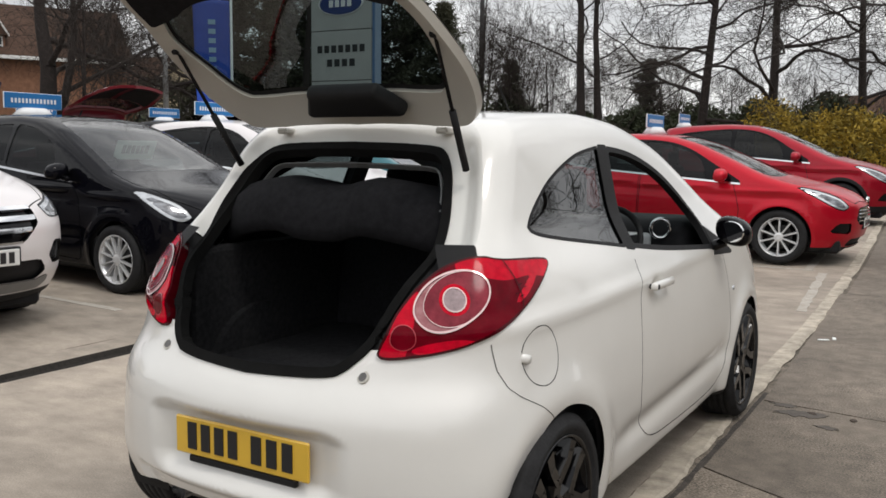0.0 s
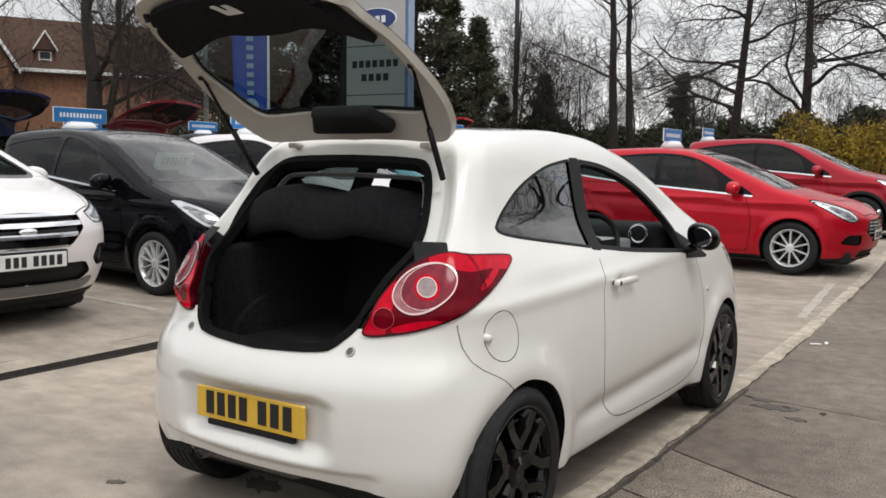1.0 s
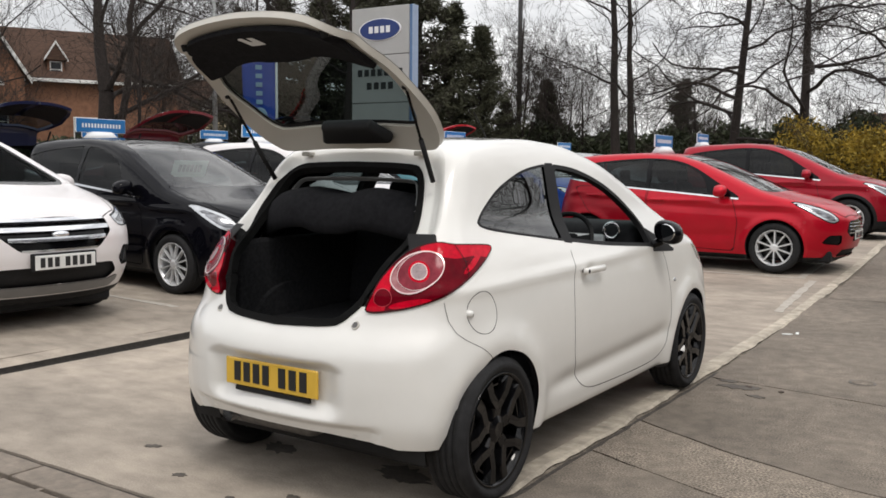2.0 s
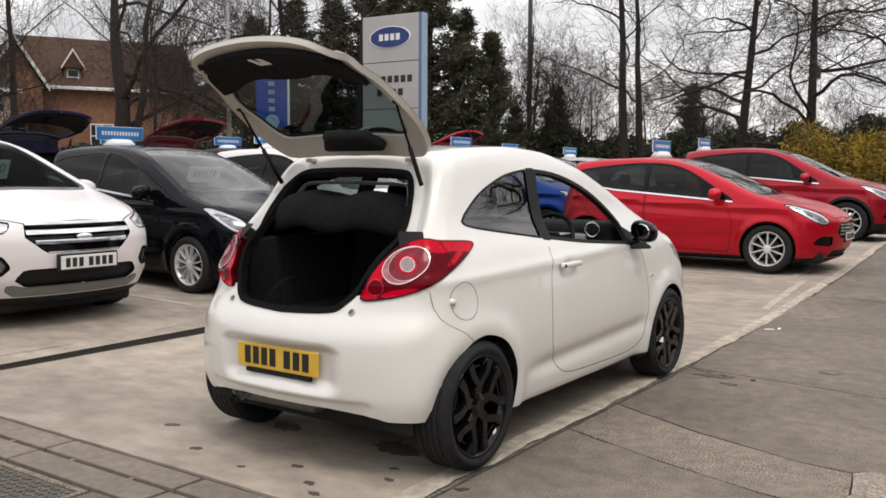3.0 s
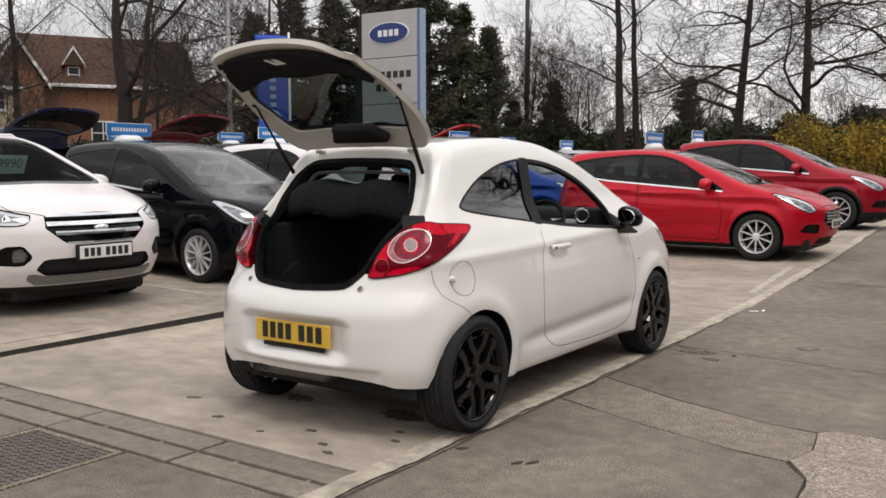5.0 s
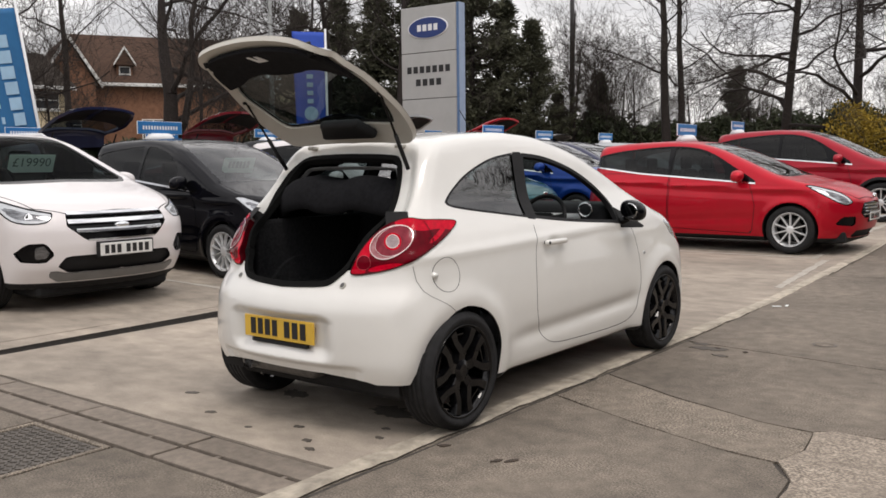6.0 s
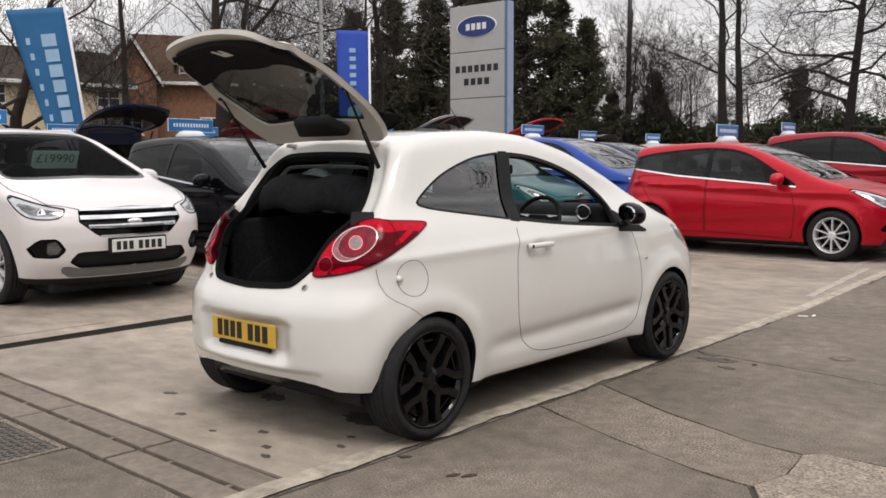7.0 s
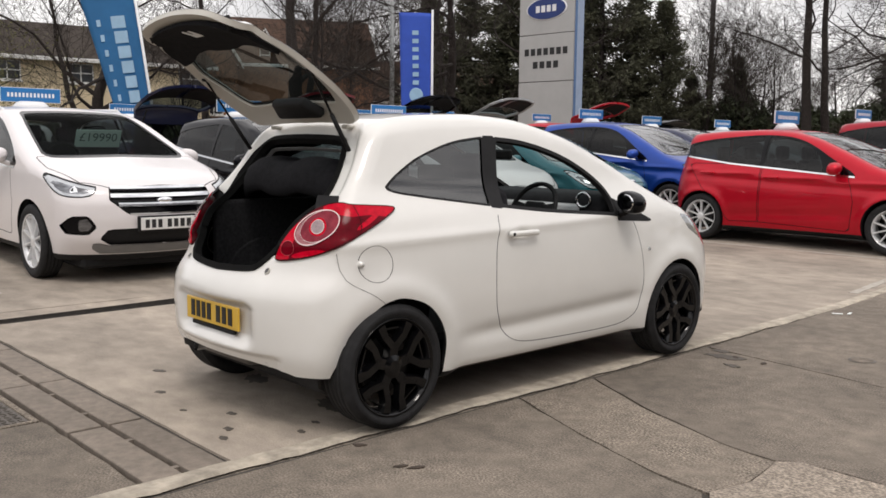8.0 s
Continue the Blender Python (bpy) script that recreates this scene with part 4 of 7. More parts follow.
CONCRETE = mat("pale_concrete", (0.325, 0.278, 0.228), 0.85, noise_scale=6, var=0.24, bump=0.25, bump_scale=90, big=0.36, stretch=(0.55, 0.9, 1), speck=0.14)
APRON = mat("worn_concrete", (0.178, 0.149, 0.119), 0.88, noise_scale=9, var=0.24, bump=0.4, bump_scale=120, big=0.30, speck=0.34, speck_scale=110)
AGGD = mat("rough_concrete", (0.220, 0.184, 0.146), 0.9, noise_scale=12, var=0.25, bump=0.6, bump_scale=90, big=0.2, speck=0.55, speck_scale=95)
GROUND = mat("yard_ground", (0.21, 0.185, 0.16), 0.9, noise_scale=1.5, var=0.2, bump=0.3, bump_scale=30, big=0.2)

xs = [-400, -200, -100, -60, -40, -30, -24, -20, -16, -13, -11, -9, -7, -6, -5, -4, -3.5, -3, -2, -1, 0, 1, 2, 4, 8, 15, 40, 100, 400]
ys = [-400, -100, -40, -15, -8, -4, -2, -1, 0, 1, 2, 3, 4, 5, 6, 8, 10, 13, 16, 20, 26, 34, 45, 60, 100, 200, 400]
GV = [(x, y, rise(x, y) - 0.10) for x in xs for y in ys]
GF = [(i * len(ys) + j, (i + 1) * len(ys) + j, (i + 1) * len(ys) + j + 1, i * len(ys) + j + 1) for i in range(len(xs) - 1) for j in range(len(ys) - 1)]
tagged(mesh_ob("ground", GV, GF, GROUND), "grey car yard ground reaching the horizon", "ground", kind="structure")


def patch(name, x0, x1, y0, y1, material, label, z=0.0, n=6):
    """A slab of the yard's paving that follows the ground."""
    V, F = [], []
    gx, gy = np.linspace(x0, x1, n + 1), np.linspace(y0, y1, n + 1)
    for x in gx:
        for y in gy:
            V.append((x, y, rise(x, y) + z))
    k = n + 1
    for i in range(n):
        for j in range(n):
            F.append((i * k + j, (i + 1) * k + j, (i + 1) * k + j + 1, i * k + j + 1))
    ring = [(i * k) for i in range(k)] + [(n * k + j) for j in range(1, k)] + [(i * k + n) for i in range(n - 1, -1, -1)] + [j for j in range(n - 1, 0, -1)]
    o = len(V)
    V += [(V[i][0], V[i][1], V[i][2] - 0.08) for i in ring]
    F += [(ring[a], o + a, o + (a + 1) % len(ring), ring[(a + 1) % len(ring)]) for a in range(len(ring))]
    return tagged(mesh_ob(name, V, F, material), label, "paving", kind="structure")


def edge_x(y):
    """The lane's edge, which bends a little far off."""
    return 0.80 - 0.0022 * min(14.0, max(0.0, y - 1.0)) ** 2


def slab(name, pts, material, label, z=0.0, seed=1, jitter=0.006, step=0.10, parent=None):
    """A cast slab with slightly ragged edges, its top following the ground."""
    rng = random.Random(seed)
    ring = []
    for (ax, ay), (bx, by) in zip(pts, pts[1:] + pts[:1]):
        n = max(1, int(math.hypot(bx - ax, by - ay) / step))
        n = min(n, 60)
        for i in range(n):
            t = i / n
            ring.append((ax + (bx - ax) * t + rng.uniform(-jitter, jitter), ay + (by - ay) * t + rng.uniform(-jitter, jitter)))
    bm = bmesh.new()
    top = [bm.verts.new((x, y, rise(x, y) + z)) for x, y in ring]
    low = [bm.verts.new((x, y, rise(x, y) + z - 0.09)) for x, y in ring]
    n = len(ring)
    f = bm.faces.new(top)
    for i in range(n):
        bm.faces.new((top[i], low[i], low[(i + 1) % n], top[(i + 1) % n]))
    f.normal_update()
    bmesh.ops.triangulate(bm, faces=[f], ngon_method="EAR_CLIP")
    bmesh.ops.recalc_face_normals(bm, faces=bm.faces)
    ob = part(name, bm, material, parent)
    return tagged(ob, label, "paving", kind="structure") if not parent else ob


AGG = mat("exposed_aggregate", (0.285, 0.240, 0.194), 0.9, noise_scale=20, var=0.25, bump=0.8, bump_scale=70, big=0.2, speck=0.34, speck_scale=80)
EDGE = mat("pale_edge_strip", (0.42, 0.37, 0.30), 0.88, noise_scale=10, var=0.34, bump=0.4, bump_scale=90, big=0.25)
DRAINC = mat("drain_concrete", (0.222, 0.186, 0.152), 0.85, noise_scale=18, var=0.2, bump=0.35, bump_scale=110, big=0.2, obj_var=0.08)
DIRT = mat("dark_joint_dirt", (0.055, 0.047, 0.040), 0.95, noise_scale=30, var=0.4, bump=0.5, bump_scale=120)
PLATE = mat("worn_iron", (0.13, 0.115, 0.10), 0.6, 0.5, noise_scale=20, var=0.3, bump=0.2)
JOINT = mat("gritty_joint_fill", (0.150, 0.126, 0.100), 0.95, noise_scale=14, var=0.45, bump=0.6, bump_scale=90, big=0.35, speck=0.4, speck_scale=120)
LINEW = mat("worn_white_line", (0.46, 0.43, 0.38), 0.85, noise_scale=16, col2=(0.33, 0.29, 0.245), bump=0.2)

# lane in two slabs, its pale edge, and the dirt-filled joint beside it
slab("pavement_lane", [(-2.870, -0.775), (0.68, -0.775), (0.68, 5.0), (-2.870, 5.0)], CONCRETE, "pale stained concrete lane under the white car", seed=2, jitter=0.005)
V, F = [], []
yy = np.linspace(4.997, 40, 40)
for y in yy:
    for x in (-2.875, -1.5, -0.4, edge_x(y) - 0.12):
        V.append((x, y, rise(x, y)))
for i in range(len(yy) - 1):
    for j in range(3):
        F.append((i * 4 + j, i * 4 + j + 1, i * 4 + j + 5, i * 4 + j + 4))
tagged(mesh_ob("pavement_lane_2", V, F, CONCRETE), "pale concrete lane running on past the red car", "paving", kind="structure")
V, F = [], []
yy = np.concatenate([np.linspace(-3.2, 8, 160), np.linspace(8.3, 40, 50)])
for y in yy:
    for d, z in ((-0.118, 0.004), (-0.03, 0.006), (-0.012, -0.004)):
        V.append((edge_x(y) + d + (0.010 if d < -0.1 else 0.022) * (noise.noise(Vector((y * 3, d * 9, 0))) + 0.7 * noise.noise(Vector((y * 11, d * 9, 4)))), y, rise(0.5, y) + z))
for i in range(len(yy) - 1):
    for j in range(2):
        F.append((i * 3 + j, i * 3 + j + 1, i * 3 + j + 4, i * 3 + j + 3))
tagged(mesh_ob("trim_edge_strip", V, F, EDGE), "pale worn concrete edge strip of the lane", "paving", kind="structure")
V, F = [], []
for y in yy:
    for d, z in ((-0.03, -0.012), (0.0, -0.014), (0.06, -0.006)):
        V.append((edge_x(y) + d, y, rise(0.5, y) + z))
for i in range(len(yy) - 1):
    for j in range(2):
        F.append((i * 3 + j, i * 3 + j + 1, i * 3 + j + 4, i * 3 + j + 3))
tagged(mesh_ob("trim_joint", V, F, JOINT), "dark dirt-filled joint along the lane", "paving", kind="structure")
# dirt with the shade of a deeper crack put into its colour
CRACK = mat("wet_crack_dirt", (0.020, 0.017, 0.014), 0.9, noise_scale=30, var=0.4, bump=0.5, bump_scale=120)
slab("trim_crack", [(-2.938, -8), (-2.862, -8), (-2.862, 30), (-2.938, 30)], CRACK, "dark cracked joint before the parking bays", z=-0.010, seed=5, jitter=0.004)
slab("pavement_strip", [(-3.305, -8), (-2.928, -8), (-2.928, 14), (-3.305, 14)], CONCRETE, "rough concrete strip before the bays", seed=8, jitter=0.022)
patch("pavement_bays", -14, -3.31, -8, 30, CONCRETE, "pale concrete parking bays", n=24)
# apron cast in slabs, with cracks between them
slab("pavement_slab", [(0.835, 2.655), (2.21, 2.475), (14, 1.6), (14, 6.70), (0.70, 6.69)], APRON, "worn concrete apron slab", seed=11)
slab("pavement_slab_2", [(0.835, 1.435), (1.36, 1.165), (1.9, 0.965), (2.17, 0.93), (2.24, 1.0), (14, 0.9), (14, 1.58), (2.21, 2.46), (0.835, 2.64)], APRON, "worn concrete apron slab with a crack", seed=12)
slab("pavement_slab_3", [(0.835, 0.815), (1.43, 0.585), (1.89, 0.435), (2.163, 0.397), (2.212, 0.62), (2.175, 0.915), (1.9, 0.95), (1.36, 1.15), (0.835, 1.42)], AGGD, "rough concrete apron slab between two cracks", seed=13)
slab("pavement_slab_4", [(0.835, -12), (2.6, -12), (2.42, -1.5), (2.27, 0.2), (2.15, 0.38), (1.89, 0.42), (1.43, 0.57), (0.835, 0.80)], APRON, "worn concrete apron slab beside the drain", seed=14)
slab("pavement_patch", [(2.62, -12), (14, -12), (14, 0.885), (2.25, 0.985), (2.18, 0.915), (2.22, 0.62), (2.17, 0.40), (2.29, 0.2), (2.44, -1.5)], AGG, "pale coarse concrete patch", z=0.003, seed=15)
V, F = [], []
yy = np.linspace(6.71, 45, 30)
for y in yy:
    for x in (edge_x(y) + 0.03, 2, 5, 14):
        V.append((x, y, rise(x, y)))
for i in range(len(yy) - 1):
    for j in range(3):
        F.append((i * 4 + j, i * 4 + j + 1, i * 4 + j + 5, i * 4 + j + 4))
tagged(mesh_ob("pavement_apron", V, F, APRON), "darker worn concrete apron running on", "paving", kind="structure")
slab("pavement_back", [(-14, -12), (0.685, -12), (0.685, -1.175), (-0.36, -1.175), (-0.36, -1.82), (-1.09, -1.82), (-1.09, -1.175), (-14, -1.175)], APRON, "darker worn concrete behind the drain", seed=16)

slab("trim_crack_dirt", [(0.80, -6), (9, -6), (9, 2.85), (0.80, 2.85)], DIRT, "dark dirt in the cracks of the apron", z=-0.010, seed=18)

# slotted channel drain, unit by unit
drain = thing("channel_drain", pose(0, -0.975, 0), "slotted concrete channel drain across the lane", "drain", kind="structure")
part("channel", box_bm(-14, 0.68, -0.19, 0.19, -0.16, -0.11), CRACK, drain, "dark bottom of the channel")
x = -1.055
units = []
while x < 0.66:
    units.append((x, min(0.68, x + 0.93)))
    x += 0.955
x = -1.07
while x > -8:
    units.append((x - 0.93, x))
    x -= 0.955
for i, (a, b) in enumerate(units):
    for y0, y1 in ((0.016, 0.172), (-0.172, -0.016)):
        part("drain_unit", box_bm(a, b, y0, y1, -0.13, 0.001, 0.003, 1), DRAINC, drain)
    c = a + 0.22
    while c < b - 0.05:
        part("slot_bridge", box_bm(c, c + 0.025, -0.0165, 0.0165, -0.06, -0.006), DRAINC, drain)
        c += 0.44
slab("trim_drain_joint", [(-8, -0.815), (0.68, -0.815), (0.68, -0.74), (-8, -0.74)], DIRT, "dark joint along the drain", z=-0.012, seed=17)

# iron access cover
cover = thing("access_cover", pose(-0.725, -1.50, 0), "rusty iron chequer-plate access cover in the yard", "cover")
for x0, x1, y0, y1 in ((-0.345, 0.345, 0.29, 0.32), (-0.345, 0.345, -0.32, -0.29), (-0.345, -0.315, -0.29, 0.29), (0.315, 0.345, -0.29, 0.29)):
    part("frame_bar", box_bm(x0, x1, y0, y1, -0.06, 0.002, 0.003, 1), AGGD, cover)
part("plate", box_bm(-0.312, 0.312, -0.287, 0.287, -0.05, -0.006), PLATE, cover)
bm = bmesh.new()
for i in range(17):
    for j in range(16):
        s = 1 if (i + j) % 2 else -1
        m = Matrix.Translation((-0.29 + i * 0.036, -0.265 + j * 0.035, -0.0035)) @ Matrix.Rotation(s * radians(45), 4, "Z") @ Matrix.Diagonal((0.026, 0.009, 0.005, 1))
        bmesh.ops.create_cube(bm, size=1, matrix=m)
tagged(part("studs", bm, PLATE, cover), kind="stuff")
small = thing("stopcock_cover", pose(1.66, 3.05, 0), "small round iron cover in the concrete", "cover")
part("rim", tube_bm((0, 0, -0.02), (0, 0, 0.002), 0.085, 0.083, 24), PLATE, small, "iron rim")
part("lid", tube_bm((0, 0, -0.02), (0, 0, 0.0045), 0.066, 0.064, 24), APRON, small, "concrete-filled lid")

# worn bay lines
for i, pts in enumerate([[(-2.6, 8.02), (0.26, 8.02), (0.26, 8.10), (-2.6, 8.10)], [(0.16, 8.12), (0.25, 8.12), (0.05, 11.9), (-0.04, 11.9)], [(-3.0, 11.95), (0.05, 11.95), (0.05, 12.03), (-3.0, 12.03)], [(-0.02, 12.05), (0.07, 12.05), (0.0, 16), (-0.09, 16)]]):
    slab("road_line_%d" % (i + 1), pts, LINEW, "worn white painted bay line", z=0.004, seed=30 + i, jitter=0.012)
for i, y in enumerate((-0.3, 2.38, 5.0, 7.3)):
    slab("road_line_%d" % (i + 5), [(-8, y), (-4.1, y), (-4.1, y + 0.08), (-8, y + 0.08)], LINEW, "worn white painted bay line", z=0.004, seed=40 + i, jitter=0.012)
slab("road_line_9", [(0.50, 5.6), (0.58, 5.6), (0.42, 7.9), (0.34, 7.9)], LINEW, "worn white painted line", z=0.004, seed=50, jitter=0.014)

# damp oil spots and leaf litter
OIL = mat("damp_oil", (0.085, 0.072, 0.060), 0.75, noise_scale=30, var=0.3)
rng = random.Random(7)
for x, y, r in [(0.30, 0.02, 0.11), (-0.39, -0.02, 0.075), (-0.48, -0.54, 0.028), (0.40, -0.66, 0.022), (0.1, -0.45, 0.024), (0.55, -0.35, 0.02), (-0.1, -0.6, 0.016), (0.30, -0.58, 0.024), (0.48, -0.22, 0.018), (0.62, 2.55, 0.05), (1.05, 2.48, 0.08), (0.95, 2.6, 0.05), (-0.9, -0.35, 0.03), (1.2, 2.3, 0.04)]:
    n = 26
    V = [(r * rng.uniform(0.55, 1.15) * math.cos(2 * math.pi * i / n) * 1.5, r * rng.uniform(0.45, 1.0) * math.sin(2 * math.pi * i / n), 0) for i in range(n)]
    V2, F2 = prism([(a, b) for a, b, c in V], 0.0, 0.0025)
    ob = mesh_ob("oil_stain", V2, F2, OIL)
    ob.matrix_world = pose(x, y, 0.0005, 0, 0, rng.uniform(-30, 30))
    tagged(ob, "dark damp oil spot on the concrete", "stain", "oil spots")
LEAF = mat("dead_leaf", (0.055, 0.04, 0.03), 0.9, noise_scale=40, var=0.4)
for x, y in [(1.19, -0.29), (0.87, -0.27), (1.24, -0.26), (1.1, 2.52), (1.3, 2.5)]:
    n = 8
    V = [(0.035 * rng.uniform(0.5, 1.2) * math.cos(2 * math.pi * i / n), 0.018 * rng.uniform(0.5, 1.2) * math.sin(2 * math.pi * i / n)) for i in range(n)]
    V2, F2 = prism(V, 0.0, 0.004)
    ob = mesh_ob("dead_leaf", V2, F2, LEAF)
    ob.matrix_world = pose(x, y, 0.001, 0, 0, rng.uniform(0, 180))
    tagged(ob, "curled dark dead leaf on the concrete", "leaf", "dead leaves")
for i, (x, y) in enumerate([(0.84, 4.515), (0.9, 4.6)]):
    ob = part("litter", box_bm(-0.04, 0.04, -0.012, 0.012, 0, 0.006, 0.002, 1), CARDW, None)
    ob.matrix_world = pose(x + 0.03, y, rise(x, y) + 0.001, 0, 0, 30 + 70 * i)
    tagged(ob, "scrap of white paper on the concrete", "litter", "paper scraps")

RIGHT = lambda x, y: pose(x, y, rise(x, y), math.degrees(math.atan((rise(x + 2.6, y) - rise(x, y)) / 2.6)), 0, -90)   # a car that points along +x
LEFT = lambda x, y: pose(x, y, rise(x, y), 0, 0, 90)     # a car that points along -x

MPV = variant(SUPERMINI, 1.0, 1.07, 1.01, wr=0.305, screen_glass=SCREENGLASS, side_glass=DARKGLASS, wheel=("plain", 12, ALLOY))
SUV = variant(SUPERMINI, 1.085, 1.14, 1.06, wr=0.345, clad=0.32, arch_clad=False, beltline=None)
SUV2 = variant(SUPERMINI, 1.06, 1.13, 1.05, wr=0.345, clad=0.33, arch_clad=True)
BLUEC = variant(SUPERMINI, 1.02, 1.065, 1.03)

build_car("red_hatchback", RIGHT(-0.16 - 2.489, 9.09), SUPERMINI, RED, "glossy red five-door hatchback with silver alloy wheels")
build_car("red_suv", RIGHT(-0.2 - 2.64, 14.35), SUV2, DRED, "dark red sport utility car with black lower trim")
mpv = build_car("black_mpv", RIGHT(-4.73 - 2.489, 3.74), MPV, BLACKP, "black compact family car with silver alloy wheels")
suv = build_car("white_suv", RIGHT(-4.80 - 2.69, 1.13), CROSSOVER, PEARL, "pearl white sport utility car with a bright barred grille")
price_card(suv, Matrix.Translation((-0.10, 1.84, 1.29)) @ Matrix.Rotation(radians(-25), 4, "X"), "\u00a319990")
price_card(mpv, Matrix.Translation((-0.05, 1.70, 1.25)) @ Matrix.Rotation(radians(-25), 4, "X"), "")
for s in (-1, 1):
    r = tube_bm((s * 0.64, -0.45, 1.54), (s * 0.66, 0.2, 1.605), 0.016, 0.016, 8)
    tube_bm((s * 0.66, 0.2, 1.605), (s * 0.64, 1.05, 1.60), 0.016, 0.016, 8, r)
    tube_bm((s * 0.64, 1.05, 1.60), (s * 0.61, 1.30, 1.53), 0.016, 0.012, 8, r)
    part("roof_rail", r, ALLOY, suv, "silver roof rail", smooth=True)


# ---- the white three-door car with its tailgate up ----
def hero_relief(f, x, y, z):
    # recess for the rear plate, and the lip of the bumper
    d = np.sqrt((np.maximum(0, x - 0.27) / 0.13) ** 2 + (np.maximum(0, np.maximum(z - 0.545, (0.435 - z) * 0.6)) / 0.055) ** 2)
    q = np.clip(1 - d, 0, 1)
    f = f + 0.042 * q * q * (3 - 2 * q) * (y < 0)
    # panel let in low on the bumper
    q = np.clip((0.52 - x + 0.5 * (z - 0.30)) / 0.07, 0, 1) * np.clip((0.365 - z) / 0.035, 0, 1)
    f = f + 0.020 * q * q * (3 - 2 * q) * (y < 0)
    # scallop low on the doors, and a soft shoulder
    f = f + 0.018 * np.exp(-((z - 0.39 - 0.03 * (y - 1.2)) / 0.045) ** 2) * np.clip((y - 0.35) / 0.25, 0, 1) * np.clip((2.0 - y) / 0.2, 0, 1) * (x > 0.4)
    f = f - 0.010 * np.exp(-((z - 0.885 - 0.03 * (y - 0.8)) / 0.03) ** 2) * (x > 0.4) * np.clip((2.0 - y) / 0.4, 0, 1)
    # cup behind the door handle
    f = f + 0.016 * np.exp(-((y - 0.86) / 0.055) ** 2 - ((z - 0.850) / 0.028) ** 2) * (x > 0.4)
    # arch flares
    for yc in (0.0, 2.30):
        r = np.hypot(y - yc, z - 0.29)
        f = f - 0.022 * np.exp(-((r - 0.35) / 0.07) ** 2) * (x > 0.4)
    return f


HERO_TOP = [(-0.5, 1.20), (-0.2, 1.355), (0.05, 1.42), (0.35, 1.462), (0.75, 1.48), (1.1, 1.46), (1.45, 1.38), (1.8, 1.245), (2.1, 1.10), (2.3, 1.005), (2.55, 0.935), (2.8, 0.86), (3.05, 0.74)]
HERO_PLAN = [(-0.6, 0.85), (-0.35, 0.91), (-0.17, 0.945), (0.0, 0.975), (0.5, 1.0), (1.5, 1.0), (2.2, 0.985), (2.7, 0.94), (3.1, 0.84)]
HERO_FRONT = [(0.15, 2.95), (0.3, 3.03), (0.5, 3.05), (0.68, 3.0), (0.82, 2.88), (1.0, 2.65), (1.5, 2.0)]
HERO = Shell(top=HERO_TOP,
             half=[(0.1, 0.73), (0.22, 0.765), (0.35, 0.785), (0.55, 0.803), (0.70, 0.796), (0.77, 0.786), (0.87, 0.772), (0.95, 0.742), (1.0, 0.710), (1.1, 0.635), (1.25, 0.587), (1.35, 0.557), (1.5, 0.49)],
             plan=HERO_PLAN, front=HERO_FRONT,
             rear=[(0.15, -0.40), (0.25, -0.48), (0.35, -0.535), (0.5, -0.545), (0.62, -0.54), (0.68, -0.51), (0.72, -0.465), (0.85, -0.43), (0.93, -0.395), (1.0, -0.335), (1.06, -0.285), (1.1, -0.235), (1.2, -0.14), (1.35, -0.035), (1.5, 0.12)],
             bot=0.20, crown=0.07, fc=(0.3, 0.5), rc=(0.18, 0.45), k=0.07, extra=hero_relief)
HERO.zc = 0.50
# the tailgate's own skin, fuller than the body round its opening
GATE_SKIN = Shell(top=HERO_TOP,
                  half=[(0.1, 0.74), (0.22, 0.775), (0.35, 0.80), (0.55, 0.82), (0.75, 0.828), (0.88, 0.818), (0.97, 0.775), (1.1, 0.705), (1.25, 0.64), (1.38, 0.575), (1.5, 0.50)],
                  plan=HERO_PLAN, front=HERO_FRONT,
                  rear=[(0.15, -0.40), (0.25, -0.48), (0.35, -0.535), (0.5, -0.545), (0.62, -0.54), (0.68, -0.51), (0.72, -0.465), (0.85, -0.43), (1.0, -0.36), (1.2, -0.21), (1.35, -0.06), (1.5, 0.12)],
                  bot=0.20, crown=0.07, fc=(0.3, 0.5), rc=(0.18, 0.45), k=0.07, extra=hero_relief)


def rear_y(x, z):
    """Where the tail's skin lies at x, z."""
    lo, hi = -1.0, 0.5
    for _ in range(30):
        mid = (lo + hi) / 2
        if HERO.F(np.array([[x, mid, z]]))[0] > 0:
            lo = mid
        else:
            hi = mid
    return lo


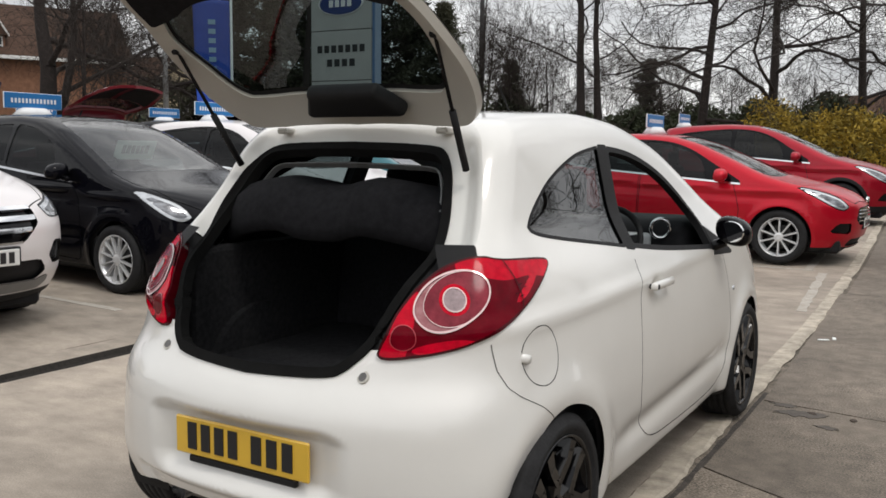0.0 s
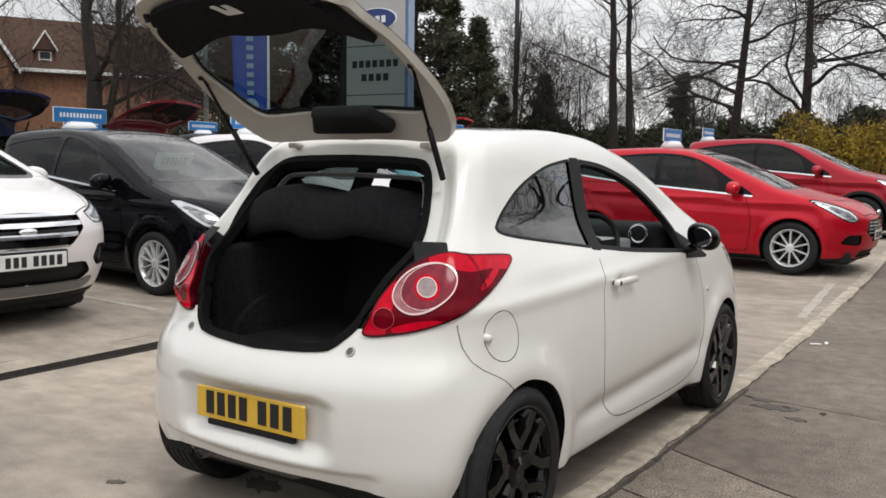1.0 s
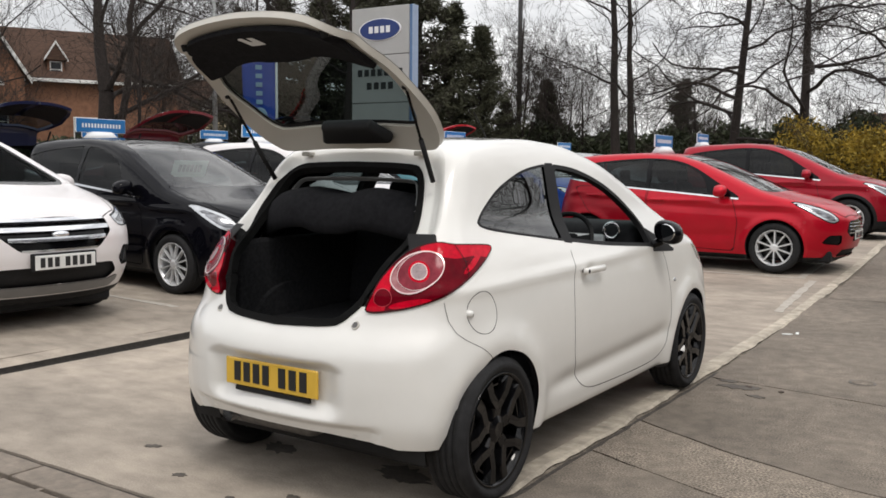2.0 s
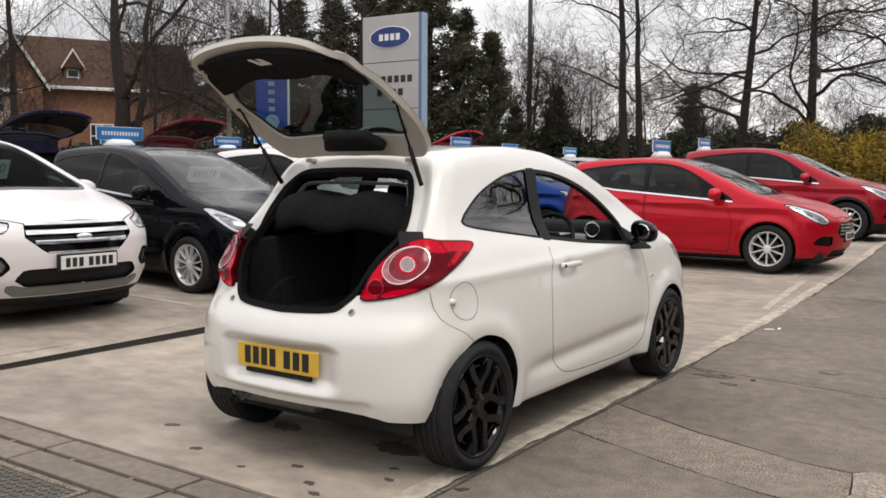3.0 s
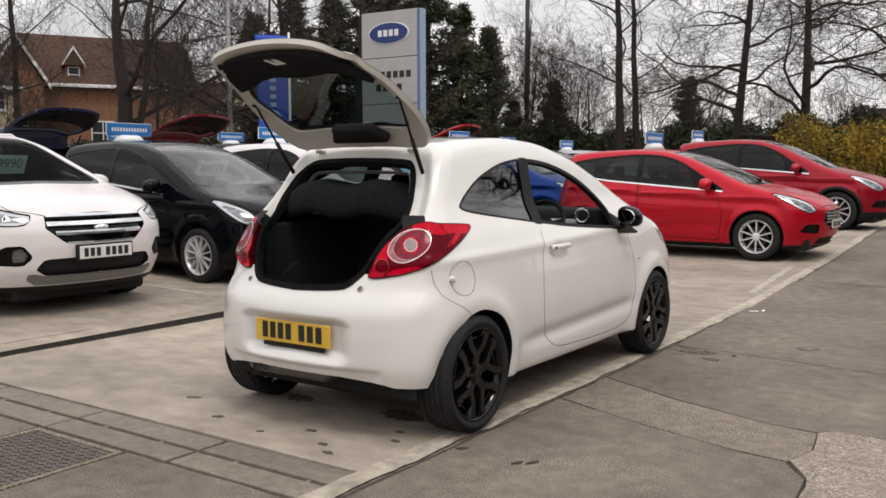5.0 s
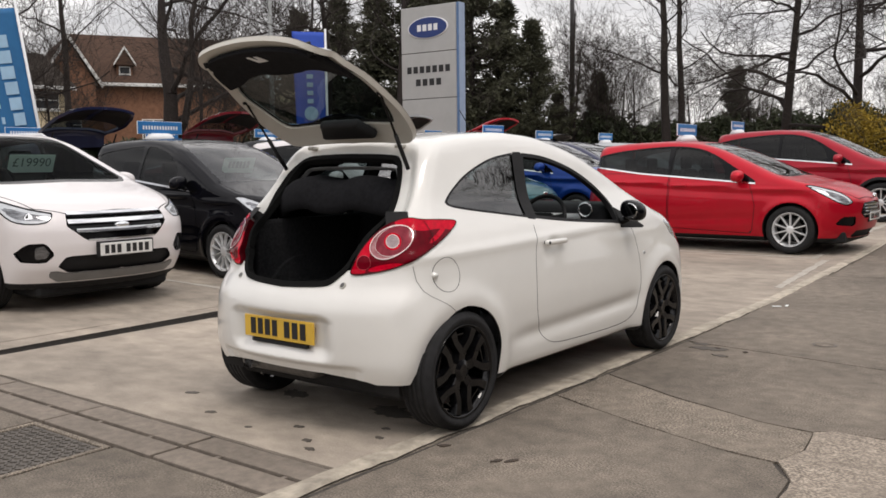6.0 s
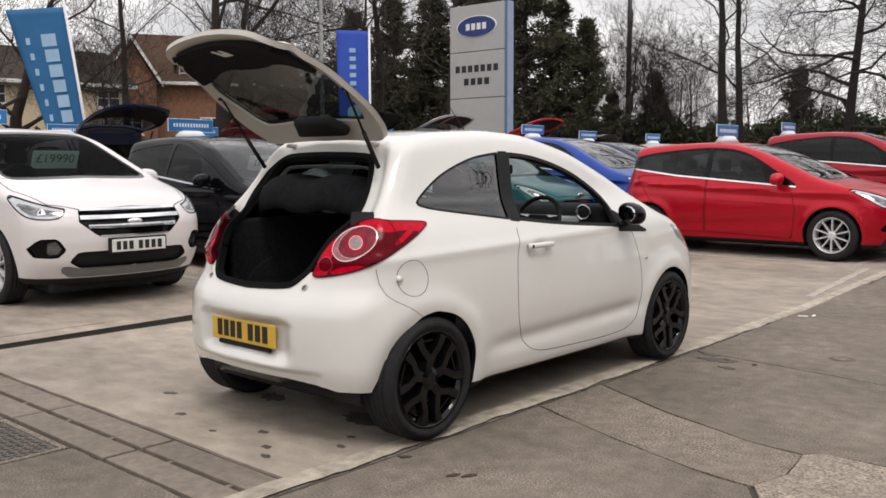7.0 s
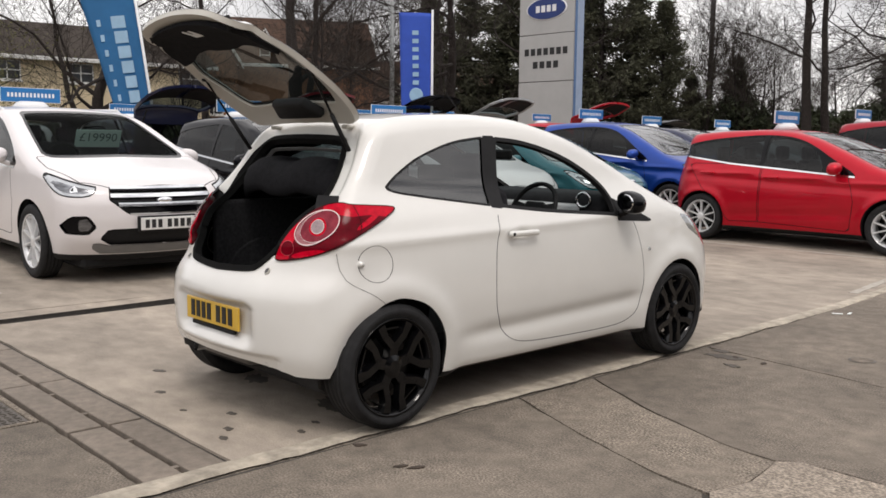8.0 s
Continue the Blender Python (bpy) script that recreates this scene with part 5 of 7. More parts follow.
def build_hero():
    car = thing("white_hatchback", pose(0.045, 0, 0) @ Matrix.Diagonal((0.957, 1, 1, 1)), "white three-door city car with black wheels and its tailgate raised", "car")
    R = HERO.surface(0.011, 170)

    def take(S, f):
        return clip(S, f(S[0]))

    def drop(S, f):
        return clip(S, -f(S[0]))
    ap = sdf([(-0.315, 0.10), (-0.310, 0.274), (-0.275, 0.355), (-0.235, 0.420), (-0.165, 0.512), (-0.078, 0.585), (0.0, 0.606), (0.056, 0.606), (0.163, 0.576), (0.238, 0.515), (0.293, 0.431), (0.313, 0.352), (0.308, 0.24), (0.300, 0.10)], 0.0, 2)
    arch = lambda V: np.minimum(np.maximum(ap(V[:, 1], V[:, 2]), 0.328 - np.hypot(V[:, 1] - 2.30, V[:, 2] - 0.285)), V[:, 0] - 0.45)
    body = drop(R, arch)
    # tailgate and its opening
    gq = [(-0.1, 1.415), (0.40, 1.405), (0.50, 1.36), (0.548, 1.25), (0.550, 1.15), (0.536, 1.06), (0.512, 0.97), (0.482, 0.88), (0.450, 0.80), (0.405, 0.742), (0.34, 0.714), (-0.1, 0.705)]
    og_gate = sdf(gq, -0.004, 2)
    gate = take(GATE_SKIN.surface(0.018, 150), lambda V: np.minimum(og_gate(V[:, 0], V[:, 2]), 0.35 - V[:, 1]))
    op = sdf([(-0.1, 1.390), (0.30, 1.382), (0.365, 1.352), (0.405, 1.285), (0.425, 1.231), (0.458, 1.147), (0.474, 1.083), (0.470, 1.03), (0.448, 0.954), (0.408, 0.845), (0.386, 0.795), (0.33, 0.739), (0.28, 0.715), (-0.1, 0.70)], -0.034, 2)
    og = sdf([(-0.1, 1.425), (0.36, 1.415), (0.44, 1.38), (0.475, 1.330), (0.508, 1.24), (0.528, 1.18), (0.560, 1.09), (0.565, 1.05), (0.53, 0.97), (0.482, 0.88), (0.450, 0.80), (0.405, 0.742), (0.34, 0.714), (-0.1, 0.705)], 0.010, 2)
    op2 = sdf([(-0.1, 1.390), (0.335, 1.384), (0.420, 1.358), (0.470, 1.29), (0.495, 1.231), (0.522, 1.147), (0.528, 1.083), (0.505, 1.03), (0.462, 0.954), (0.408, 0.845), (0.386, 0.795), (0.33, 0.739), (0.28, 0.715), (-0.1, 0.70)], -0.034, 2)
    inner_f = lambda V: np.minimum(op(V[:, 0], V[:, 2]) + 0.018, 0.35 - V[:, 1])
    inner2_f = lambda V: np.minimum(op2(V[:, 0], V[:, 2]) + 0.018, 0.35 - V[:, 1])
    gate_f = lambda V: np.minimum(og(V[:, 0], V[:, 2]), 0.35 - V[:, 1])
    low_f = lambda V: np.maximum(0.80 - V[:, 2], V[:, 2] - 1.062)
    rim_f = lambda V: np.minimum(op(V[:, 0], V[:, 2]) + 0.034, 0.35 - V[:, 1])
    uv = lambda V: ((V[:, 0] + V[:, 1]) * 0.7071, V[:, 2])
    lp = sdf([(0.006, 0.788), (0.021, 0.826), (0.041, 0.862), (0.066, 0.90), (0.105, 0.943), (0.14, 0.972), (0.174, 0.997), (0.21, 1.015), (0.25, 1.029), (0.30, 1.037), (0.346, 1.027), (0.42, 1.024), (0.515, 1.016), (0.53, 1.009), (0.529, 0.996), (0.48, 0.953), (0.42, 0.913), (0.35, 0.868), (0.28, 0.838), (0.215, 0.813), (0.15, 0.796), (0.09, 0.786), (0.044, 0.779), (0.015, 0.779)], 0.003, 1)
    lf = lambda V: np.minimum(np.minimum(np.minimum(lp(*uv(V)), 0.3 - V[:, 1]), V[:, 0] - 0.15), -rim_f(V))
    Rd = take(HERO.surface(0.009, 260), lambda V: 0.45 - V[:, 1])
    L = take(Rd, lf)

    def sunk(S):
        """The skin let in towards the opening, as a rain channel."""
        V, N, T = S
        a = np.clip(og(V[:, 0], V[:, 2]) / 0.05, 0, 1)
        b = np.clip((V[:, 2] - 0.76) / 0.08, 0, 1)
        c = np.clip((V[:, 2] - 0.96) / 0.12, 0, 1)
        d = (0.022 + 0.030 * c * c * (3 - 2 * c)) * b * a * a * (3 - 2 * a)
        return renorm((V - N * d[:, None], N, T))
    body = drop(body, gate_f)
    # the rain channel round the opening, its black part beside the lamps, the seal and the roof lining's edge
    chan, seals, lining = [], [], []
    for o, inn, mm in ((op, inner_f, lambda q: q), (op2, inner2_f, mirror)):
        ring = drop(drop(take(Rd, gate_f), inn), lf)
        chan.append(mm(sunk(take(ring, low_f))))
        surf("opening_frame", mm(push(sunk(drop(ring, low_f)), -0.006)), PLASTIC, car, "black channel beside the boot opening")
        back = take(Rd, lambda V: 0.3 - V[:, 1])
        seals.append(mm(push(sunk(band_take(back, lambda V: o(V[:, 0], V[:, 2]) + 0.021, 0.013)), 0.008)))
        back = take(Rd, lambda V: np.minimum(0.35 - V[:, 1], V[:, 2] - 1.20))
        lining.append(mm(push(sunk(band_take(back, lambda V: o(V[:, 0], V[:, 2]) - 0.010, 0.0028)), -0.035)))
    surf("rain_channel", join(*chan), WHITE, car, "white painted channel round the boot opening")
    surf("boot_seal", thick(join(*seals), 0.035), SEAL, car, "black rubber boot seal")
    surf("headlining_edge", thick(join(*lining), 0.02), STEELP, car, "pale edge of the roof lining")
    # side glass
    qw = sdf([(0.055, 1.098), (0.098, 1.077), (0.263, 1.052), (0.466, 1.026), (0.684, 0.998), (0.757, 1.347), (0.575, 1.327), (0.45, 1.297), (0.28, 1.239), (0.165, 1.176), (0.095, 1.132)], 0.002, 2)
    dw = sdf([(0.841, 1.346), (1.06, 1.331), (1.31, 1.272), (1.48, 1.206), (1.64, 1.115), (1.70, 1.03), (1.69, 0.91), (1.09, 0.952), (0.757, 0.991)], 0.003, 2)
    pil = sdf([(0.76, 1.349), (0.838, 1.349), (0.756, 0.986), (0.686, 0.995)], 0.004)
    tri = sdf([(1.70, 1.0), (1.69, 0.885), (2.03, 0.864)], 0.006)
    sd = lambda g: (lambda V: np.minimum(g(V[:, 1], V[:, 2]), V[:, 0] - 0.3))
    qf, df, pf, tf = sd(qw), sd(dw), sd(pil), sd(tri)
    pane = take(body, qf)
    body = drop(body, qf)
    hole = take(body, df)
    body = drop(body, df)
    for f, nm, mt_ in ((pf, "door_pillar", PLASTIC), (tf, "mirror_corner", PLASTIC)):
        S = take(body, f)
        body = drop(body, f)
        for q in (S, mirror(S)):
            surf(nm, thick(push(q, 0.001), 0.03), mt_, car, "matt black " + nm.replace("_", " "))
    for q in (pane, mirror(pane)):
        o = surf("quarter_window", push(q, -0.006), glass_q, car, "dark tinted quarter glass")
        o.visible_shadow = False
    rimq = clip(pane, 0.011 - qw(pane[0][:, 1], pane[0][:, 2]))
    for q in (rimq, mirror(rimq)):
        surf("window_rubber", push(q, 0.001), PLASTIC, car)
    rimd = clip(hole, 0.020 - dw(hole[0][:, 1], hole[0][:, 2]))
    for q in (rimd, mirror(rimd)):
        surf("window_rubber", thick(push(q, -0.001), 0.03), PLASTIC, car)
    # screen
    ws = sdf([(-0.1, 1.03), (0.58, 1.0), (0.62, 1.02), (0.50, 1.36), (0.42, 1.40), (-0.1, 1.42)], 0.02, 1)
    wf = lambda V: np.minimum(ws(V[:, 0], V[:, 2]), V[:, 1] - 1.1)
    scr = take(body, wf)
    body = drop(body, wf)
    o = surf("windscreen", push(join(scr, mirror(scr)), -0.004), GLASS, car)
    o.visible_shadow = False
    # tail lamps
    body = drop(body, lf)
    cu, cv = 0.205, 0.925
    EA, EB, EC, ES = 0.110, 0.0645, 0.896, 0.443

    def el(V, a, b, u0=cu, v0=cv):
        """Inside a leaning ellipse of the lamp."""
        du, dv = uv(V)[0] - u0, uv(V)[1] - v0
        p, q = du * EC + dv * ES, dv * EC - du * ES
        return 1 - np.hypot(p / a, q / b)
    capf = lambda V: np.minimum.reduce([V[:, 2] - 1.0, 1.066 - V[:, 2], uv(V)[0] - 0.18, 0.289 - uv(V)[0], 0.2 - V[:, 1], V[:, 0] - 0.3])
    cap = drop(drop(take(Rd, capf), lf), rim_f)
    for q in (cap, mirror(cap)):
        surf("lamp_cap", push(q, 0.004), PLASTIC, car, "black cap above the tail lamp")
    back = push(L, -0.025)
    back = (back[0], -back[1], back[2][:, ::-1])
    for k in (1, -1):
        mm = (lambda q: q) if k > 0 else mirror
        big, small, mid = (lambda V: el(V, EA, EB)), (lambda V: el(V, 0.034, 0.031, 0.072, 0.834)), (lambda V: el(V, EA * 0.86, EB * 0.93, cu + 0.013, cv + 0.004))
        base = drop(drop(L, big), small)
        def spot(V, u0, v0, a, b, turn):
            du, dv = uv(V)[0] - u0, uv(V)[1] - v0
            c, w = math.cos(radians(turn)), math.sin(radians(turn))
            return 1 - np.hypot((du * c + dv * w) / a, (dv * c - du * w) / b)

        def brightf(V):
            """Where the lens is brighter red: top, inner end and two spots."""
            u, v = uv(V)
            top = np.minimum(v - 0.982 + 0.03 * (u - 0.24) + 0.004 * np.sin(u * 40), u - 0.225)
            low = np.minimum(0.098 - u + 0.3 * (v - 0.86), 0.945 - v)
            return np.maximum.reduce([top * 20, low * 20, spot(V, 0.175, 0.815, 0.085, 0.017, 9), spot(V, 0.425, 0.952, 0.055, 0.011, 38)])
        ribf = lambda V: uv(V)[0] - (0.349 + 0.05 * np.sin((1.03 - uv(V)[1]) * 14))
        edge = lambda V: 0.007 - lp(*uv(V))
        rimL = take(base, edge)
        base = drop(base, edge)
        lamp = surf("tail_lamp", mm(thick(push(take(base, brightf), 0.011), 0.03)), LENSR, car, "red tail lamp with a round smoky centre")
        surf("lamp_back", mm(back), INNERP, lamp, "black inner side of the lamp")
        surf("lamp_edge", mm(thick(push(rimL, 0.007), 0.03)), LENSX, lamp, "dark red bevelled edge")
        rib = band_take(base, ribf, 0.0016)
        surf("lens_rib", mm(push(rib, 0.0145)), LENSX, lamp, "dark seam across the lens")
        for z0 in (0.962, 0.948, 0.934):
            fin = take(take(base, lambda V: 0.0022 - np.abs(uv(V)[1] - z0 - 0.45 * (uv(V)[0] - 0.40))), lambda V: np.minimum(uv(V)[0] - 0.378, 0.418 - uv(V)[0]))
            surf("lens_fin", mm(push(fin, 0.0135)), LENSX, lamp)
        surf("deep_lens", mm(push(drop(base, brightf), 0.011)), LENSD, lamp, "deep red lens between the reflectors")
        surf("outer_ring", mm(push(drop(take(L, big), lambda V: el(V, EA - 0.0045, EB - 0.0045)), 0.017)), LENSP, lamp, "thin pale ring")
        disc = take(L, lambda V: el(V, EA - 0.0045, EB - 0.0045))
        surf("round_lens", mm(push(drop(disc, mid), 0.013)), LENSQ, lamp, "pale rose crescent of the round lens")
        disc = take(disc, mid)
        surf("inner_ring", mm(push(drop(disc, lambda V: el(V, EA * 0.86 - 0.0018, EB * 0.93 - 0.0018, cu + 0.013, cv + 0.004)), 0.0165)), LENSP, lamp, "thin pale inner ring")
        disc = take(disc, lambda V: el(V, EA * 0.86 - 0.0018, EB * 0.93 - 0.0018, cu + 0.013, cv + 0.004))
        cen = lambda a: (lambda V: el(V, a, a * 0.92, cu + 0.006, cv + 0.002))
        surf("round_lens", mm(push(drop(disc, cen(0.041)), 0.0145)), LENSG, lamp, "smoky pink inner lens")
        surf("red_ring", mm(push(drop(take(disc, cen(0.041)), cen(0.032)), 0.0150)), LENSR, lamp, "red ring round the centre")
        surf("centre_ring", mm(push(drop(take(disc, cen(0.032)), cen(0.0285)), 0.018)), LENSP, lamp, "thin pale centre ring")
        surf("centre_lens", mm(push(take(disc, cen(0.0285)), 0.016)), LENSK, lamp, "grey centre lens")
        sm = take(L, small)
        surf("small_ring", mm(push(drop(sm, lambda V: el(V, 0.032, 0.029, 0.072, 0.834)), 0.0135)), LENSM, lamp, "pink ring of the small lens")
        surf("small_lens", mm(push(take(sm, lambda V: el(V, 0.032, 0.029, 0.072, 0.834)), 0.012)), LENSD, lamp, "small round reversing lens")
    # seams: door, flap, bumper, bonnet
    door = sdf([(0.722, 0.99), (0.700, 0.92), (0.657, 0.78), (0.645, 0.62), (0.651, 0.49), (0.695, 0.40), (0.755, 0.325), (0.845, 0.291), (0.987, 0.276), (1.62, 0.264), (1.82, 0.285), (1.90, 0.36), (1.93, 0.58), (1.86, 0.84), (1.80, 0.90)], 0.002, 2)
    gaps = []
    upper, lower = take(body, lambda V: V[:, 2] - 0.955), drop(body, lambda V: V[:, 2] - 0.955)
    strip, lower = side_split(lower, door, 0.0022)
    gaps.append(push(strip, -0.007))
    strip, lower = side_split(lower, lambda y, z: 0.085 - np.hypot((y + 0.089) * 0.95, (z - 0.769) * 1.04), 0.0016)
    gaps.append(push(strip, -0.007))
    body = join(upper, lower)
    bump = sdf([(-0.262, 0.95), (-0.254, 0.75), (-0.238, 0.705), (-0.205, 0.678), (-0.127, 0.637), (-0.065, 0.595), (0.3, 0.15), (-1, 0.15), (-1, 0.95)])
    zone = lambda V: np.minimum(np.minimum(0.82 - V[:, 2], V[:, 0] - 0.55), 0.0 - V[:, 1])
    inz, outz = take(body, zone), drop(body, zone)
    bf = lambda V: bump(V[:, 1], V[:, 2])
    gaps.append(push(band_take(inz, bf, 0.0015), -0.004))
    body = join(band_drop(inz, bf, 0.0015), outz)
    hood = sdf([(-0.2, 2.40), (0.62, 2.30), (0.66, 2.5), (0.60, 2.8), (-0.2, 2.86)], 0.01)
    up, down = take(body, lambda V: V[:, 2] - 0.6), drop(body, lambda V: V[:, 2] - 0.6)
    hq = lambda V: hood(V[:, 0], V[:, 1])
    gaps.append(push(band_take(up, hq, 0.003), -0.007))
    body = join(band_drop(up, hq, 0.003), down)
    for g in gaps:
        for q in (g, mirror(g)):
            surf("panel_gap", q, GAPW, car)
    # headlamps
    yF = 3.03
    hu = lambda V: ((V[:, 0] + (yF - V[:, 1])) * 0.7071, V[:, 2])
    hl = sdf([(0.56, 0.64), (0.72, 0.66), (0.93, 0.80), (0.98, 0.88), (0.82, 0.84), (0.62, 0.74)], 0.012)
    hf = lambda V: np.minimum(hl(*hu(V)), V[:, 1] - 1.5)
    S = take(body, hf)
    body = drop(body, hf)
    for q in (S, mirror(S)):
        surf("headlamp", q, LENSC, car, "clear headlamp")
    low = lambda V: np.where(V[:, 1] < 0.0, 0.305 - 0.018 * np.clip((np.abs(V[:, 0]) - 0.28) / 0.22, 0, 1) - 0.016 * np.clip((np.abs(V[:, 0]) - 0.515) / 0.05, 0, 1) - V[:, 2], 0.215 - V[:, 2])
    S = take(take(body, low), lambda V: V[:, 1] - 0.0)
    body = drop(body, low)
    surf("lower_sill", join(S, mirror(S)), PLASTIC, car, "black underside")
    surf("body", join(body, mirror(body)), WHITE, car)
    # painted inside faces of the body, and the dark lining
    I = push(body, -0.03)
    I = (I[0], -I[1], I[2][:, ::-1])
    surf("cabin_lining", join(I, mirror(I)), TRIM, car)

    # tailgate, raised about its hinge
    hinge = (0.06, 1.405)
    mm = Matrix.Translation((0, *hinge)) @ Matrix.Rotation(radians(-GATE), 4, "X") @ Matrix.Translation((0, -hinge[0], -hinge[1]))
    gl = sdf([(-0.1, 1.325), (0.36, 1.315), (0.42, 1.27), (0.455, 1.15), (0.46, 1.06), (0.40, 0.985), (0.30, 0.96), (-0.1, 0.95)], 0.02, 2)
    glf = lambda V: np.minimum(gl(V[:, 0], V[:, 2]), 0.3 - V[:, 1])
    frame_s = drop(gate, glf)
    pane = take(gate, glf)
    # inner faces take the darkened white, with shade in its colour
    tg = surf("tailgate", thick(join(frame_s, mirror(frame_s)), 0.026), SHADEW, car, "raised white tailgate seen from its inner side")
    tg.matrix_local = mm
    sk = push(frame_s, 0.002)
    surf("outer_skin", join(sk, mirror(sk)), WHITE, tg, "glossy white outer skin")
    o = surf("rear_window", push(join(pane, mirror(pane)), -0.008), REARGLASS, tg, "dark tinted rear window")
    o.visible_shadow = False
    gr = clip(pane, 0.012 - gl(pane[0][:, 0], pane[0][:, 2]))
    surf("glass_seal", push(join(gr, mirror(gr)), -0.012), PLASTIC, tg)
    # black inner trim on the lower half
    tp = sdf([(-0.1, 1.0), (0.10, 0.99), (0.16, 0.965), (0.28, 0.965), (0.38, 0.995), (0.460, 0.985), (0.44, 0.91), (0.392, 0.83), (0.360, 0.785), (0.31, 0.766), (-0.1, 0.757)], 0.012, 2)
    ts = take(gate, lambda V: np.minimum(tp(V[:, 0], V[:, 2]), 0.3 - V[:, 1]))
    surf("inner_panel", thick(push(join(ts, mirror(ts)), -0.032), 0.02), INNERP, tg, "black moulded inner panel")
    # high brake lamp cover at the hinge side
    bm = box_bm(-0.195, 0.195, -0.062, 0.062, -0.028, 0.028, 0.024, 3)
    for v in bm.verts:
        if v.co.y < 0:
            v.co.x *= 0.72
    q = Matrix.Translation((0.05, -0.02, 1.285)) @ Matrix.Rotation(radians(50), 4, "X")
    bmesh.ops.transform(bm, matrix=q, verts=bm.verts)
    part("brake_lamp_cover", bm, PLASTIC, tg, "black cover of the high brake lamp", smooth=True)
    shape = sdf([(-0.075, 0.79), (-0.045, 0.79), (-0.040, 0.835), (-0.025, 0.835), (-0.020, 0.795), (0.008, 0.795), (0.014, 0.865), (-0.065, 0.868)], 0.002, 1)
    both = join(gate, mirror(gate))
    st = take(both, lambda V: np.minimum(shape(V[:, 0], V[:, 2]), 0.3 - V[:, 1]))
    st = push(st, -0.0545)
    surf("sticker", (st[0], -st[1], st[2][:, ::-1]), SIGNW, tg, "white paper sticker")
    for s in (-1, 1):
        st = tube_bm((s * 0.38, -0.425, 0.765), (s * 0.38, -0.37, 0.785), 0.018, 0.015, 10)
        part("rubber_stop", st, RUBBER, tg)
        a = mm @ Vector((s * 0.50, -0.20, 1.09))
        b = Vector((s * 0.46, -0.03, 1.27))
        mid = b + (a - b) * 0.45
        g = part("gas_strut", tube_bm(b, mid, 0.011, 0.011, 10), PLASTIC, car, "black gas strut", smooth=True)
        part("strut_rod", tube_bm(mid, a, 0.006, 0.006, 8), GLOSSB, g)
        part("strut_ball", box_bm(a.x - 0.012, a.x + 0.012, a.y - 0.012, a.y + 0.012, a.z - 0.02, a.z + 0.02, 0.006, 1), PLASTIC, g)
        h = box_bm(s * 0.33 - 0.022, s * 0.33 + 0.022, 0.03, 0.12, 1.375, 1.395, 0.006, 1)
        part("hinge", h, SHADEW, car)

    # boot: floor, sides, seat back, shelf
    part("boot_floor", box_bm(-0.50, 0.50, -0.40, 0.62, 0.60, 0.64, 0.01, 1), CARPET, car)
    for s in (-1, 1):
        bm = box_bm(s * 0.50 - 0.03, s * 0.50 + 0.03, -0.24, 0.66, 0.62, 1.0, 0.02, 2)
        part("boot_side", bm, CARPET, car)
        wa = tube_bm((s * 0.44, 0.06, 0.52), (s * 0.64, 0.06, 0.52), 0.27, 0.27, 28)
        part("wheel_housing", wa, CARPET, car)
    bm = box_bm(-0.56, 0.56, 0.50, 0.62, 0.62, 1.10, 0.04, 3)
    for v in bm.verts:
        v.co.y += (v.co.z - 0.62) * 0.18
    part("rear_seat_back", bm, CLOTH, car, smooth=True)
    prof = [(0.46, 1.10), (0.30, 1.135), (0.12, 1.165), (0.0, 1.18), (-0.06, 1.175), (-0.10, 1.15), (-0.12, 1.11), (-0.125, 1.06), (-0.12, 1.03), (-0.10, 1.03)]
    V2, F2 = [], []
    xs_ = np.linspace(-0.55, 0.43, 25)
    for x in xs_:
        for y, z in prof:
            V2.append((x, y + 0.02 + 0.10 * ((x + 0.06) / 0.49) ** 4, z + 0.050 - 0.075 * abs((x + 0.06) / 0.49) ** 2.8 - 0.03 * math.exp(-((x + 0.06) / 0.13) ** 4)))
    k = len(prof)
    for i in range(len(xs_) - 1):
        for j in range(k - 1):
            F2.append((i * k + j, (i + 1) * k + j, (i + 1) * k + j + 1, i * k + j + 1))
    o = mesh_ob("parcel_shelf", V2, F2, INNERP, car, "dark carpeted parcel shelf", smooth=True)
    md = o.modifiers.new("thickness", "SOLIDIFY")
    md.thickness = 0.015
    V2, F2 = revolve([(0.013 + 0.003 * math.cos(a), 0.003 * math.sin(a)) for a in np.linspace(0, 2 * PI, 7)], 16)
    o = mesh_ob("boot_latch", V2, F2, CHROME, car, "bright striker loop", smooth=True)
    o.matrix_local = Matrix.Translation((0.02, -0.40, 0.70))
    for s in (-1, 1):
        yy = rear_y(0.383, 0.730)
        base, out = Vector((s * 0.383, yy, 0.730)), Vector((0, -0.80, 0.60))
        seat = part("drain_grommet", tube_bm(base - out * 0.03, base + out * 0.003, 0.019, 0.018, 18), SHADEW, car, "pale recessed buffer seat")
        part("grommet_hole", tube_bm(base - out * 0.02, base + out * 0.0045, 0.0125, 0.0125, 16), STEEL, seat)

    # front cabin
    for x in (-0.34, 0.34):
        seat_parts(car, x, 1.02, 0.50)
        bm = box_bm(x - 0.12, x + 0.12, 0.58, 0.66, 1.08, 1.20, 0.03, 2)
        part("headrest", bm, CLOTH, car, smooth=True)
    bm = box_bm(-0.64, 0.64, 1.70, 2.20, 0.62, 1.02, 0.07, 3)
    part("dashboard", bm, TRIM, car, smooth=True)
    part("dash_panel", box_bm(-0.46, 0.46, 1.675, 1.71, 0.84, 0.96, 0.02, 2), SIGNW, car, "white dashboard panel", smooth=True)
